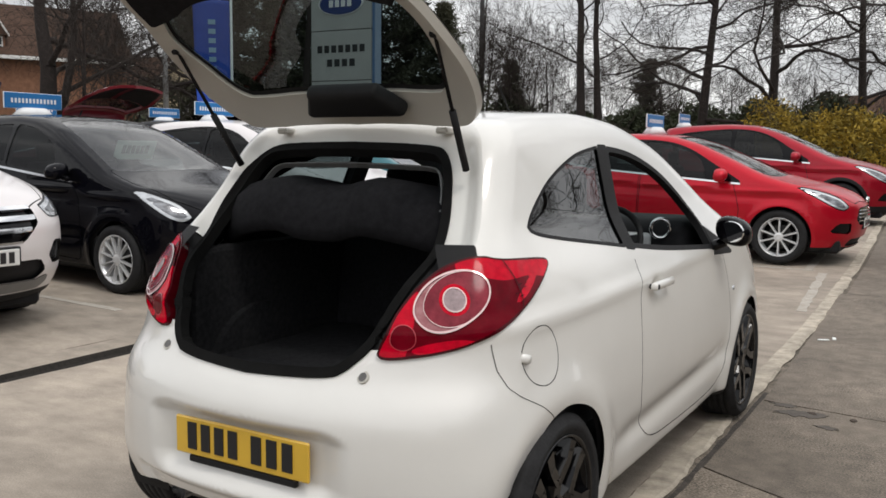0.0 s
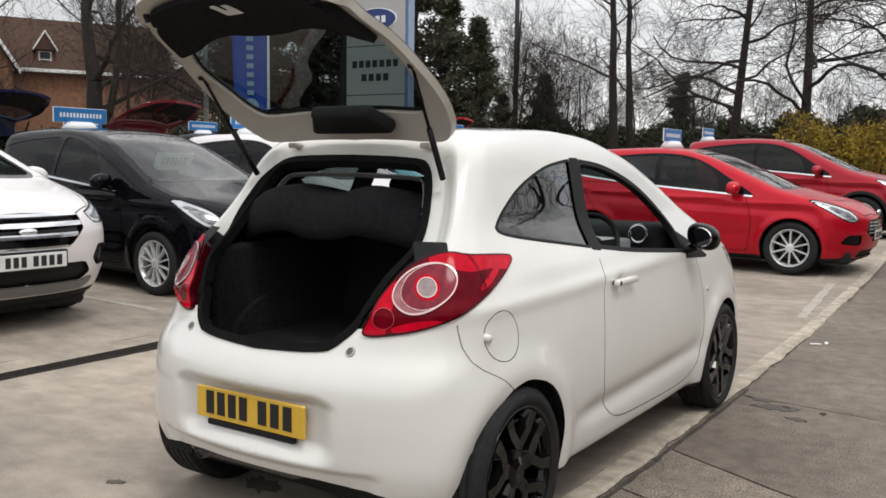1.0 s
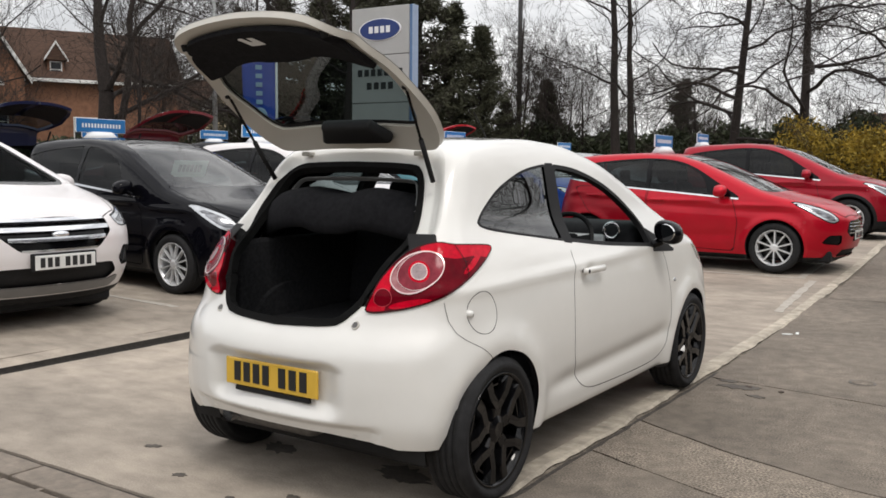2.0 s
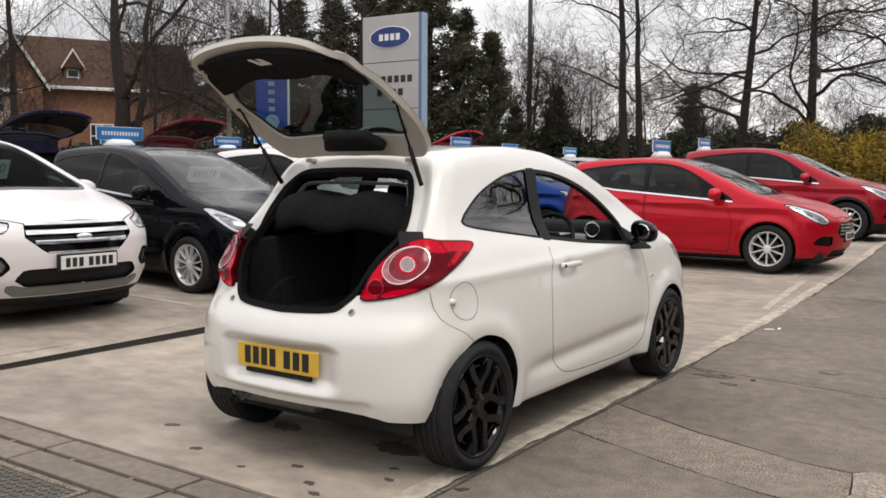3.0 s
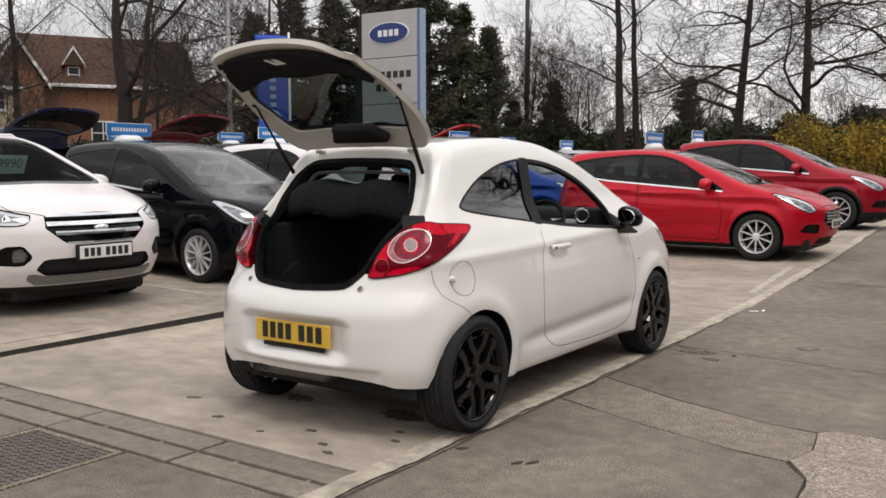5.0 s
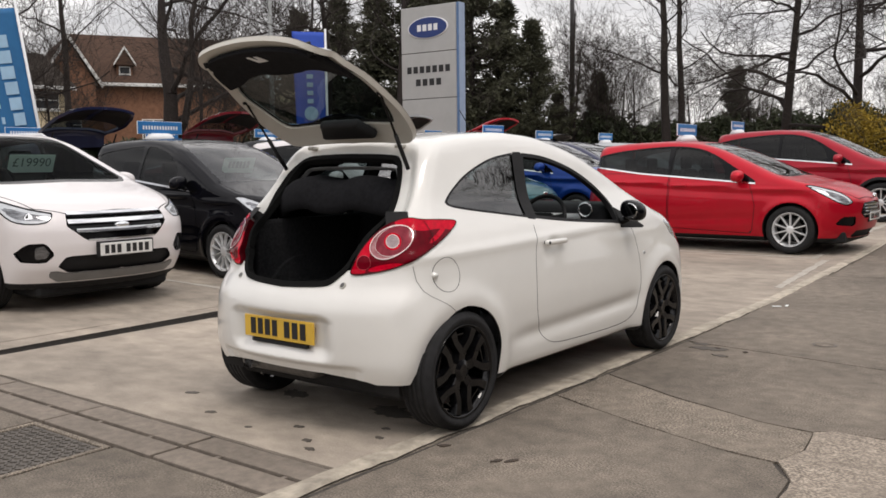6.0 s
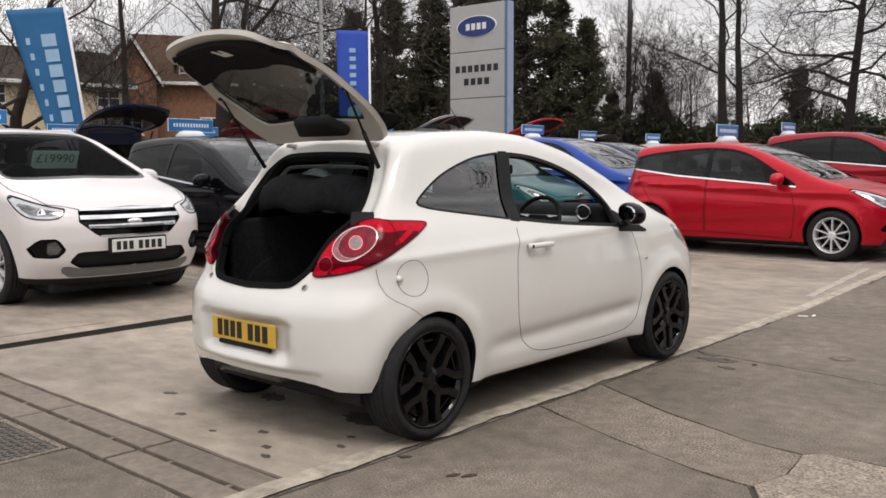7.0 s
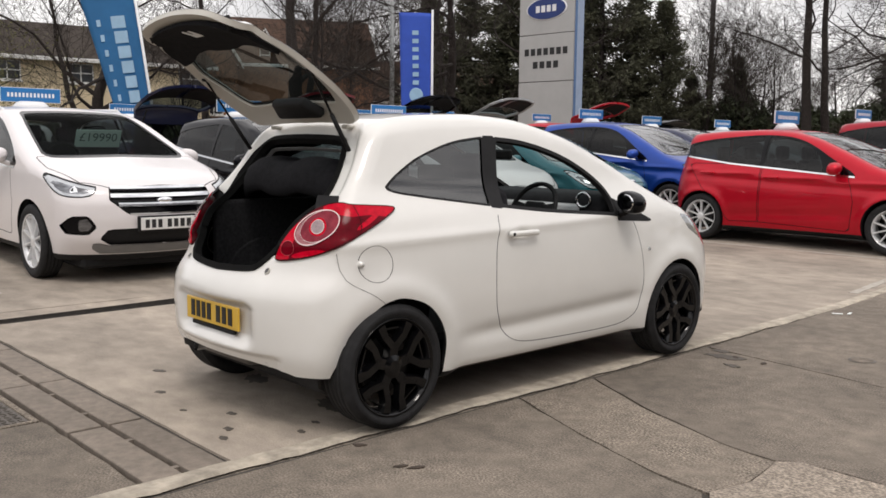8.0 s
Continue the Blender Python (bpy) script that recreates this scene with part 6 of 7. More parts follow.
    V2, F2 = revolve([(0.043 + 0.009 * math.cos(a), 0.009 * math.sin(a)) for a in np.linspace(0, 2 * PI, 9)], 28)
    o = mesh_ob("vent_ring", V2, F2, CHROME, car, "bright ring of the air vent", smooth=True)
    o.matrix_local = Matrix.Translation((0.515, 1.665, 0.985)) @ Matrix.Rotation(radians(-70), 4, "Z")
    V2, F2 = revolve([(0.17 + 0.014 * math.cos(a), 0.014 * math.sin(a)) for a in np.linspace(0, 2 * PI, 9)], 36)
    o = mesh_ob("steering_wheel", V2, F2, PLASTIC, car, smooth=True)
    o.matrix_local = Matrix.Translation((0.34, 1.40, 0.93)) @ Matrix.Rotation(radians(62), 4, "X") @ Matrix.Rotation(radians(90), 4, "Y")
    bm = box_bm(-0.075, 0.075, -0.02, 0.03, -0.055, 0.055, 0.02, 2)
    for a in (0.2, PI - 0.2, -PI / 2):
        t2 = box_bm(0.05, 0.165, -0.01, 0.01, -0.02, 0.02, 0.004, 1, Matrix.Rotation(-a, 4, "Y"))
        me = bpy.data.meshes.new("t")
        t2.to_mesh(me)
        t2.free()
        bm.from_mesh(me)
        bpy.data.meshes.remove(me)
    ctr = part("steering_spokes", bm, PLASTIC, car)
    ctr.matrix_local = Matrix.Translation((0.34, 1.405, 0.928)) @ Matrix.Rotation(radians(-28), 4, "X")
    part("rear_view_mirror", box_bm(-0.12, 0.12, 1.42, 1.45, 1.22, 1.28, 0.012, 2), PLASTIC, car)

    # rear plate
    yp = min(rear_y(0.25, 0.50), rear_y(0.0, 0.45)) - 0.010
    p = part("number_plate", box_bm(-0.26, 0.26, yp - 0.012, yp, 0.441, 0.552, 0.004, 1, None), YELLOW, car, "yellow rear number plate")
    bars(p, 4, -0.215, 0.005, 0.079, yp - 0.0125, 0.50, INK, gap=0.35)
    bars(p, 3, 0.04, 0.215, 0.079, yp - 0.0125, 0.50, INK, gap=0.35)
    part("plate_holder", box_bm(-0.21, 0.21, yp - 0.009, yp + 0.01, 0.418, 0.438, 0.004, 1), PLASTIC, car, "black plate holder")
    # mirrors, handles, flap, side repeater, aerial, exhaust
    mirror_part(car, 1, (0.845, 1.704, 0.988), GLOSSB, k=0.76, tilt=4, yaw=-12)
    mirror_part(car, -1, (0.845, 1.704, 0.988), GLOSSB, k=0.76, tilt=4, yaw=-12)
    for s in (1, -1):
        part("door_handle", box_bm(s * 0.800 - 0.014, s * 0.800 + 0.014, 0.735, 0.955, 0.842, 0.872, 0.013, 3), WHITE, car, smooth=True)
        part("lock", tube_bm((s * 0.78, 0.755, 0.857), (s * 0.8155, 0.755, 0.857), 0.009, 0.009, 10), PLASTIC, car)
        part("side_repeater", tube_bm((s * 0.76, 1.98, 0.698), (s * 0.793, 1.98, 0.698), 0.014, 0.010, 12), LENSC, car)
    part("flap_finger", tube_bm((0.70, -0.168, 0.775), (0.755, -0.168, 0.772), 0.017, 0.012, 12), WHITE, car, smooth=True)
    part("aerial", tube_bm((0.0, 1.18, 1.42), (0.0, 0.98, 1.62), 0.004, 0.002, 6), PLASTIC, car)
    ex = tube_bm((-0.36, -0.425, 0.268), (-0.36, -0.16, 0.270), 0.030, 0.030, 18, caps=False)
    part("exhaust", ex, CHROME, car, smooth=True)
    part("silencer", box_bm(-0.5, 0.1, -0.38, -0.14, 0.22, 0.33, 0.05, 3), STEEL, car, smooth=True)
    part("underbody", box_bm(-0.62, 0.62, -0.28, 2.9, 0.165, 0.36, 0.03, 1), PLASTIC, car)
    part("rear_axle", tube_bm((-0.66, 0, 0.27), (0.66, 0, 0.27), 0.04, 0.04, 12), PLASTIC, car)
    for y in (0, 2.30):
        for s in (-1, 1):
            V2, F2 = liner([(0.350, 0.70 if y else 0.66), (0.350, 0.50), (0.03, 0.49)], 30)
            o = mesh_ob("arch_liner", V2, F2, PLASTIC, car)
            o.matrix_local = Matrix.Translation((0, y, 0.285)) @ Matrix.Diagonal((s, 1, 1, 1))
            add_wheel(car, s, 0.795, y, 0.29, 0.224, 0.195, "y", 5, WHEELB, 0.46, "gloss black alloy wheel", PI / 2, seg=72)
    return car


GATE = 85
glass_q = glass_mat("quarter_glass", (0.20, 0.25, 0.25), gloss=0.13, power=4.2)
build_hero()


# ---- more parked cars ----
def car_with_sign(name, m, sp, paint, label, sign_y, roof, hatch=False, lod=0.05):
    car = build_car(name, m, sp, paint, label, lod=lod, hatch=hatch)
    if sign_y is not None:
        roof_sign(m @ pose(0, sign_y, roof, 0, 0, 180))
    return car


def roof_of(sp, y):
    """The height of a skin's roof on its centre line."""
    lo, hi = 0.8, 2.2
    for _ in range(30):
        mid = (lo + hi) / 2
        if sp["shell"].F(np.array([[0.0, y, mid]]))[0] < 0:
            lo = mid
        else:
            hi = mid
    return lo


row1 = [("white_mpv", 6.2, MPV, PEARL, "white compact family car with dark glass"),
        ("teal_hatchback", 8.3, SUPERMINI, TEALP, "teal hatchback parked in the row"),
        ("blue_hatchback", 10.5, BLUEC, BLUEP, "bright blue hatchback with silver wheels"),
        ("navy_hatchback", 13.2, SUPERMINI, NAVYP, "dark blue hatchback parked in the row"),
        ("silver_hatchback", 16.0, SUPERMINI, SILVER, "silver hatchback parked in the row")]
for nm, y, sp, pt, lab in row1:
    x = (-3.2 if nm == "blue_hatchback" else -3.8) - sp["nose"]
    car_with_sign(nm, RIGHT(x, y), sp, pt, lab, None if nm == "teal_hatchback" else 0.25, roof_of(sp, 0.25) - 0.02)
MPV2 = variant(SUPERMINI, 1.02, 1.08, 1.02, swing=93)
row2 = [("navy_mpv", 3.8, MPV2, NAVYP, "dark blue hatchback with its tailgate raised"), ("maroon_mpv", 6.3, MPV2, MAROON, "dark red hatchback with its tailgate raised"),
        ("black_mpv", 8.8, MPV2, BLACKP, "black hatchback with its tailgate raised"), ("grey_mpv", 10.9, MPV2, SILVER, "silver hatchback with its tailgate raised"),
        ("red_mpv", 14.2, MPV2, RED, "red hatchback with its tailgate raised"), ("dark_hatchback", 16.8, SUPERMINI, BLACKP, "black hatchback with its tailgate raised"),
        ("white_hatchback", 1.4, SUPERMINI, PEARL, "white hatchback parked in the back row")]
for nm, y, sp, pt, lab in row2:
    car_with_sign(nm, LEFT(-9.6, y), sp, pt, lab, 1.1, roof_of(sp, 1.1) - 0.02, hatch=y > 2)
for m, sp, y in ((RIGHT(-0.16 - 2.489, 9.09), SUPERMINI, 0.75), (RIGHT(-0.2 - 2.64, 14.35), SUV2, -0.2), (RIGHT(-4.73 - 2.489, 3.74), MPV, 0.15), (RIGHT(-4.80 - 2.69, 1.13), CROSSOVER, 0.1)):
    roof_sign(m @ pose(0, y, roof_of(sp, y) - 0.015, 0, 0, 180))

# ---- dealer totem ----
TOTEM = mat("totem_grey", (0.42, 0.42, 0.41), 0.45, noise_scale=2, var=0.05, bump=0.02)
TOTEMB = mat("totem_blue_edge", (0.10, 0.19, 0.36), 0.4, noise_scale=3, var=0.08)
TOTEML = mat("totem_pale_edge", (0.30, 0.38, 0.52), 0.4, noise_scale=3, var=0.08)
LOGOB = mat("logo_blue", (0.008, 0.03, 0.16), 0.3, noise_scale=3, var=0.08)


def totem():
    t = thing("dealer_totem", pose(-14.6, 17.6, rise(-14.6, 17.6), 0, 0, 3), "tall pale grey dealer totem with a blue oval badge", "sign")
    W = 2.0
    for z0, z1 in ((0.0, 1.55), (1.57, 2.92), (2.94, 4.29), (4.31, 5.66)):
        part("panel", box_bm(0, W, 0, 0.30, z0, z1, 0.01, 1), TOTEM, t)
    part("core", box_bm(0.02, W - 0.02, 0.02, 0.28, 0, 5.6), INK, t)
    part("edge_strip", box_bm(W + 0.002, W + 0.10, 0.03, 0.27, 0, 5.66, 0.01, 1), TOTEMB, t, "blue edge strip")
    part("edge_strip", box_bm(W + 0.104, W + 0.125, 0.0, 0.30, 0, 5.66, 0.008, 1), TOTEML, t, "pale blue edge strip")
    for r, mt_, d in ((0.74, SIGNW, 0.02), (0.70, LOGOB, 0.03)):
        V, F = revolve([(0.001, d), (r - 0.02, d), (r, d - 0.012), (r, -0.01)], 40)
        o = mesh_ob("badge", V, F, mt_, t, "blue oval badge with a white rim" if mt_ is LOGOB else "white badge rim")
        o.matrix_local = Matrix.Translation((W / 2, 0, 5.02)) @ Matrix.Rotation(radians(-90), 4, "Z") @ Matrix.Diagonal((1, 1, 0.43, 1))
    bars(t, 4, W / 2 - 0.40, W / 2 + 0.40, 0.19, -0.032, 5.02, SIGNW, gap=0.3)
    bars(t, 7, 0.18, 1.82, 0.20, -0.004, 3.80, INK, gap=0.3)
    bars(t, 4, 0.5, 1.5, 0.20, -0.004, 3.42, INK, gap=0.3)


totem()

# ---- banners ----
BANNER = mat("banner_blue", (0.014, 0.125, 0.30), 0.7, noise_scale=2, var=0.12)
BANNER2 = mat("flag_blue", (0.025, 0.08, 0.45), 0.7, noise_scale=2, var=0.12)


LETTER = mat("pale_lettering", (0.32, 0.50, 0.66), 0.7, noise_scale=3, var=0.1)


def flag(name, m, w_top, w_bot, z0, z1, material, label, nbars, pole_h, small=False):
    """Pole along z at the origin, cloth to its left."""
    t = thing(name, m, label, "flag")
    part("pole", tube_bm((0, 0, 0), (0, 0, pole_h), 0.035, 0.025, 10), SIGNW, t, "white flag pole", smooth=True)
    n, k = 24, 10
    V, F = [], []
    for i in range(n + 1):
        a = i / n
        w = w_bot + (w_top - w_bot) * a
        for j in range(k + 1):
            b = j / k
            V.append((-0.03 - w * b, 0.05 * math.sin(b * 5 + a * 4) * b, z0 + (z1 - z0) * a + 0.03 * b * (a - 0.3)))
    for i in range(n):
        for j in range(k):
            q = i * (k + 1) + j
            F.append((q, q + 1, q + k + 2, q + k + 1))
    cl = mesh_ob("cloth", V, F, material, t, smooth=True)
    md = cl.modifiers.new("thickness", "SOLIDIFY")
    md.thickness = 0.006
    h = (z1 - z0) * 0.78
    for i in range(nbars):
        z = z0 + 0.12 + h * (i + 0.5) / nbars
        a = (z - z0) / (z1 - z0)
        w = w_bot + (w_top - w_bot) * a
        if small and i < 2:
            continue
        for b0, b1 in (((0.24, 0.52), (0.74, 0.82)) if not small else ((0.40, 0.60),)):
            zz = [(-0.03 - w * b, 0.05 * math.sin(b * 5 + a * 4) * b - 0.012, z + 0.03 * b * (a - 0.3)) for b in (b0, b1)]
            hh = h / nbars * ((0.26 if small else 0.40) if b0 < 0.7 else 0.22)
            part("letter_bar", box_bm(zz[1][0], zz[0][0], min(zz[0][1], zz[1][1]) - 0.004, max(zz[0][1], zz[1][1]), zz[0][2] - hh, zz[0][2] + hh), LETTER, cl)
    if small:
        V, F = revolve([(0.001, 0.006), (0.15, 0.006), (0.16, -0.006)], 24)
        o = mesh_ob("emblem", V, F, LETTER, cl, "pale round emblem")
        o.matrix_local = Matrix.Translation((-0.03 - w_bot * 0.5, 0.05 * math.sin(2.5) * 0.5 - 0.045, z0 + 0.30)) @ Matrix.Rotation(radians(-90), 4, "Z")
    return t


flag("banner_flag", pose(-13.5, 5.3, rise(-13.5, 5.3), 0, 0, 62) @ pose(0.41, 0, 0, 0, -7.2, 0), 1.02, 0.62, 1.6, 4.22, BANNER, "blue banner flag on a leaning white pole", 7, 4.4)
flag("tall_flag", pose(-11.4, 11.2, rise(-11.4, 11.2), 0, 0, 48), 0.72, 0.66, 1.9, 4.02, BANNER2, "narrow deep blue flag with pale lettering", 9, 4.1, True)

# ---- poles ----
POLED = mat("dark_pole", (0.03, 0.03, 0.032), 0.6, noise_scale=5, var=0.2)
GALV = mat("galvanised_pole", (0.30, 0.31, 0.31), 0.5, 0.6, noise_scale=8, var=0.15)


def poles():
    t = thing("lamp_post", pose(-20.5, 38.3, rise(-20.5, 38.3)), "tall thin dark lamp post behind the yard", "pole")
    part("shaft", tube_bm((0, 0, 0), (0, 0, 13), 0.16, 0.10, 12), POLED, t, smooth=True)
    part("lantern", box_bm(-0.1, 0.9, -0.12, 0.12, 12.9, 13.05, 0.04, 2), POLED, t)
    t = thing("floodlight_pole", pose(-19.5, 16.7, rise(-19.5, 16.7)), "grey steel floodlight pole with two lamps", "pole")
    part("shaft", tube_bm((0, 0, 0), (0, 0, 7.0), 0.09, 0.06, 12), GALV, t, smooth=True)
    part("crossbar", tube_bm((-0.5, -0.4, 6.9), (0.5, 0.4, 6.9), 0.03, 0.03, 8), GALV, t)
    for s in (-1, 1):
        m = Matrix.Translation((s * 0.42, s * 0.33, 6.98)) @ Matrix.Rotation(radians(-40), 4, "Z") @ Matrix.Rotation(radians(-35), 4, "X")
        part("floodlight", box_bm(-0.24, 0.24, -0.09, 0.09, -0.2, 0.2, 0.03, 2, m), GALV, t)


poles()

# ---- houses ----
BRICK = mat("orange_brick", (0.225, 0.112, 0.066), 0.9, noise_scale=5, var=0.22, bump=0.2, bump_scale=25)
DULLB = mat("weathered_brick", (0.15, 0.095, 0.07), 0.9, noise_scale=5, var=0.22)
RENDERC = mat("cream_render", (0.66, 0.55, 0.37), 0.9, noise_scale=2, var=0.08, bump=0.1, bump_scale=30)
ROOFT = mat("brown_roof_tiles", (0.075, 0.046, 0.034), 0.95, spec=0.15, noise_scale=6, var=0.25, bump=0.4, bump_scale=14, stretch=(1, 1, 3))
ROOFG = mat("grey_brown_roof_tiles", (0.052, 0.043, 0.037), 0.95, spec=0.15, noise_scale=6, var=0.25, bump=0.4, bump_scale=14, stretch=(1, 1, 3))
FRAMEW = mat("white_joinery", (0.72, 0.72, 0.70), 0.5, noise_scale=6, var=0.05)
PANE = mat("dark_house_pane", (0.03, 0.035, 0.04), 0.08, noise_scale=2, var=0.2)


def house_window(parent, x, z, w, h, y=-0.02):
    fr = part("window", box_bm(x - w / 2, x + w / 2, y - 0.05, y + 0.06, z, z + h, 0.01, 1), FRAMEW, parent, "white framed window")
    k = 2 if w > 0.9 else 1
    for i in range(k):
        for j in range(2):
            x0 = x - w / 2 + 0.06 + i * (w - 0.06) / k
            z0 = z + 0.06 + j * (h - 0.06) / 2
            part("pane", box_bm(x0, x0 + (w - 0.06) / k - 0.06, y - 0.062, y - 0.04, z0, z0 + (h - 0.06) / 2 - 0.06), PANE, fr)
    part("sill", box_bm(x - w / 2 - 0.06, x + w / 2 + 0.06, y - 0.12, y + 0.02, z - 0.08, z - 0.003), FRAMEW, fr)


def house(m, W, D, eave, ridge, wallm, label, gable_front=False, windows=(), chimney=None, dormers=(), roofm=ROOFT):
    """Front wall along x at y = 0. With gable_front the ridge runs away from the viewer."""
    t = thing("house", m, label, "house")
    if gable_front:
        V = [(0, 0, 0), (W, 0, 0), (W, 0, eave), (W / 2, 0, ridge), (0, 0, eave)]
        V += [(x, D, z) for x, _, z in V]
        F = [(0, 1, 2, 3, 4), (9, 8, 7, 6, 5), (0, 4, 9, 5), (1, 6, 7, 2), (2, 7, 8, 3), (3, 8, 9, 4)]
        mesh_ob("wall", V, F, wallm, t)
        for s in (0, 1):
            a, b = ((-0.3, eave - 0.25), (W / 2, ridge + 0.12)) if not s else ((W + 0.3, eave - 0.25), (W / 2, ridge + 0.12))
            d = 0.14
            V = [(a[0], -0.35, a[1]), (b[0], -0.35, b[1]), (b[0], D + 0.3, b[1]), (a[0], D + 0.3, a[1])]
            V += [(x, y, z + d) for x, y, z in V]
            mesh_ob("roof", V, [(0, 1, 2, 3), (7, 6, 5, 4), (0, 4, 5, 1), (1, 5, 6, 2), (2, 6, 7, 3), (3, 7, 4, 0)], roofm, t)
            V = [(a[0], -0.40, a[1] - 0.12), (b[0], -0.40, b[1] - 0.12), (b[0], -0.40, b[1] + 0.16), (a[0], -0.40, a[1] + 0.16)]
            V += [(x, y + 0.04, z) for x, y, z in V]
            mesh_ob("bargeboard", V, [(0, 1, 2, 3), (7, 6, 5, 4), (0, 4, 5, 1), (1, 5, 6, 2), (2, 6, 7, 3), (3, 7, 4, 0)], FRAMEW, t)
    else:
        V = [(0, 0, 0), (0, D, 0), (0, D, eave), (0, D / 2, ridge), (0, 0, eave)]
        V += [(W, y, z) for _, y, z in V]
        F = [(0, 4, 3, 2, 1), (5, 6, 7, 8, 9), (0, 5, 9, 4), (1, 2, 7, 6), (2, 3, 8, 7), (3, 4, 9, 8)]
        mesh_ob("wall", V, F, wallm, t)
        for s in (0, 1):
            a, b = ((-0.4, eave - 0.2), (D / 2, ridge + 0.12)) if not s else ((D + 0.4, eave - 0.2), (D / 2, ridge + 0.12))
            V = [(-0.3, a[0], a[1]), (W + 0.3, a[0], a[1]), (W + 0.3, b[0], b[1]), (-0.3, b[0], b[1])]
            V += [(x, y, z + 0.14) for x, y, z in V]
            mesh_ob("roof", V, [(3, 2, 1, 0), (4, 5, 6, 7), (1, 5, 4, 0), (2, 6, 5, 1), (3, 7, 6, 2), (0, 4, 7, 3)], roofm, t)
        part("gutter", box_bm(-0.3, W + 0.3, -0.52, -0.42, eave - 0.28, eave - 0.10, 0.02, 1), FRAMEW, t, "white gutter and fascia")
    for x, z, w, h in windows:
        house_window(t, x, z, w, h)
    for x, z in dormers:
        d = part("dormer", box_bm(x - 0.40, x + 0.40, 0.2, 2.5, z, z + 1.1), wallm, t)
        house_window(d, x, z + 0.10, 0.6, 0.85, 0.19)
        V = [(x - 0.55, -0.1, z + 1.0), (x, -0.1, z + 1.9), (x + 0.55, -0.1, z + 1.0), (x - 0.55, 2.8, z + 1.0), (x, 2.8, z + 1.9), (x + 0.55, 2.8, z + 1.0)]
        mesh_ob("dormer_roof", V, [(0, 2, 1), (3, 4, 5), (0, 1, 4, 3), (1, 2, 5, 4), (0, 3, 5, 2)], ROOFT, d)
        for s in (-1, 1):
            V = [(x, -0.14, z + 1.86), (x + s * 0.58, -0.14, z + 0.92), (x + s * 0.58, -0.14, z + 1.06), (x, -0.14, z + 2.02)]
            V += [(a, b + 0.03, c) for a, b, c in V]
            mesh_ob("bargeboard", V, [(0, 1, 2, 3), (7, 6, 5, 4), (0, 4, 5, 1), (1, 5, 6, 2), (2, 6, 7, 3), (3, 7, 4, 0)], FRAMEW, d)
    if chimney:
        x, y, z = chimney
        c = part("chimney", box_bm(x - 0.45, x + 0.45, y - 0.35, y + 0.35, z - 2.2, z, 0.02, 1), wallm, t)
        for s in (-0.2, 0.2):
            part("chimney_pot", tube_bm((x + s, y, z), (x + s, y, z + 0.4), 0.11, 0.09, 10), BRICK, c)
    return t


def face(x, y, tx, ty):
    """A pose at x, y whose -y side looks to tx, ty."""
    return pose(x, y, rise(x, y), 0, 0, math.degrees(math.atan2(ty - y, tx - x)) + 90)


# brick house with a gable to the yard, the cream terrace beside it, and farther roofs
house(face(-43.5, 15.5, 3, -3) @ pose(5.40, -0.6, 0), 2.56, 8, 5.43, 7.56, BRICK, "orange brick house with a white-edged gable", True, [(1.28, 2.6, 1.0, 1.2)])
house(face(-41.0, 20.2, 3, -3) @ pose(1.7, 1.5, 0), 8.7, 7, 5.6, 8.25, BRICK, "orange brick house with a tiled roof and dormer", False, [(3.9, 2.3, 1.2, 1.3)], None, [(2.55, 5.5)])
house(face(-40.0, 2.0, 3, -3) @ pose(-6, 0, 0), 24, 7, 5.15, 6.75, RENDERC, "long cream rendered house with a brown roof", False, [(x, 3.95, 1.15, 0.9) for x in (1.9, 5.3, 9.5, 14.6, 17.75, 23.0)], (4, 3.5, 7.6), roofm=ROOFG)
house(face(-38.0, 32.5, 3, -3), 3.4, 8, 4.3, 6.9, RENDERC, "small pale gabled house far behind the yard", True, [(1.7, 2.4, 1.0, 1.2)])
house(face(-43.0, 33.5, 3, -3), 9, 8, 4.0, 6.6, BRICK, "far brick house with a brown roof", False, [(2, 2.4, 1.1, 1.2)])
house(face(-10.0, 78, 3, -3) @ pose(0, 0, -0.1), 16, 9, 3.6, 6.0, DULLB, "far row of brick houses beyond the trees", False, [(2, 2.4, 1.1, 1.2), (6, 2.4, 1.1, 1.2), (10, 2.4, 1.1, 1.2), (14, 2.4, 1.1, 1.2)])

# ---- trees ----
BARK = mat("grey_brown_bark", (0.024, 0.018, 0.016), 0.95, noise_scale=14, var=0.3, bump=0.5, bump_scale=20)
TWIG = mat("brown_twigs", (0.036, 0.028, 0.023), 0.95, noise_scale=4, var=0.3)
NEEDLE = mat("dark_needles", (0.060, 0.062, 0.036), 0.9, noise_scale=1.2, var=0.4)
IVY = mat("evergreen_leaves", (0.040, 0.050, 0.022), 0.8, noise_scale=1.0, var=0.45)
GORSE = mat("yellow_blossom", (0.46, 0.30, 0.025), 0.8, noise_scale=1.2, col2=(0.15, 0.12, 0.02))
BUD = mat("olive_buds", (0.10, 0.10, 0.035), 0.85, noise_scale=1.5, var=0.4)


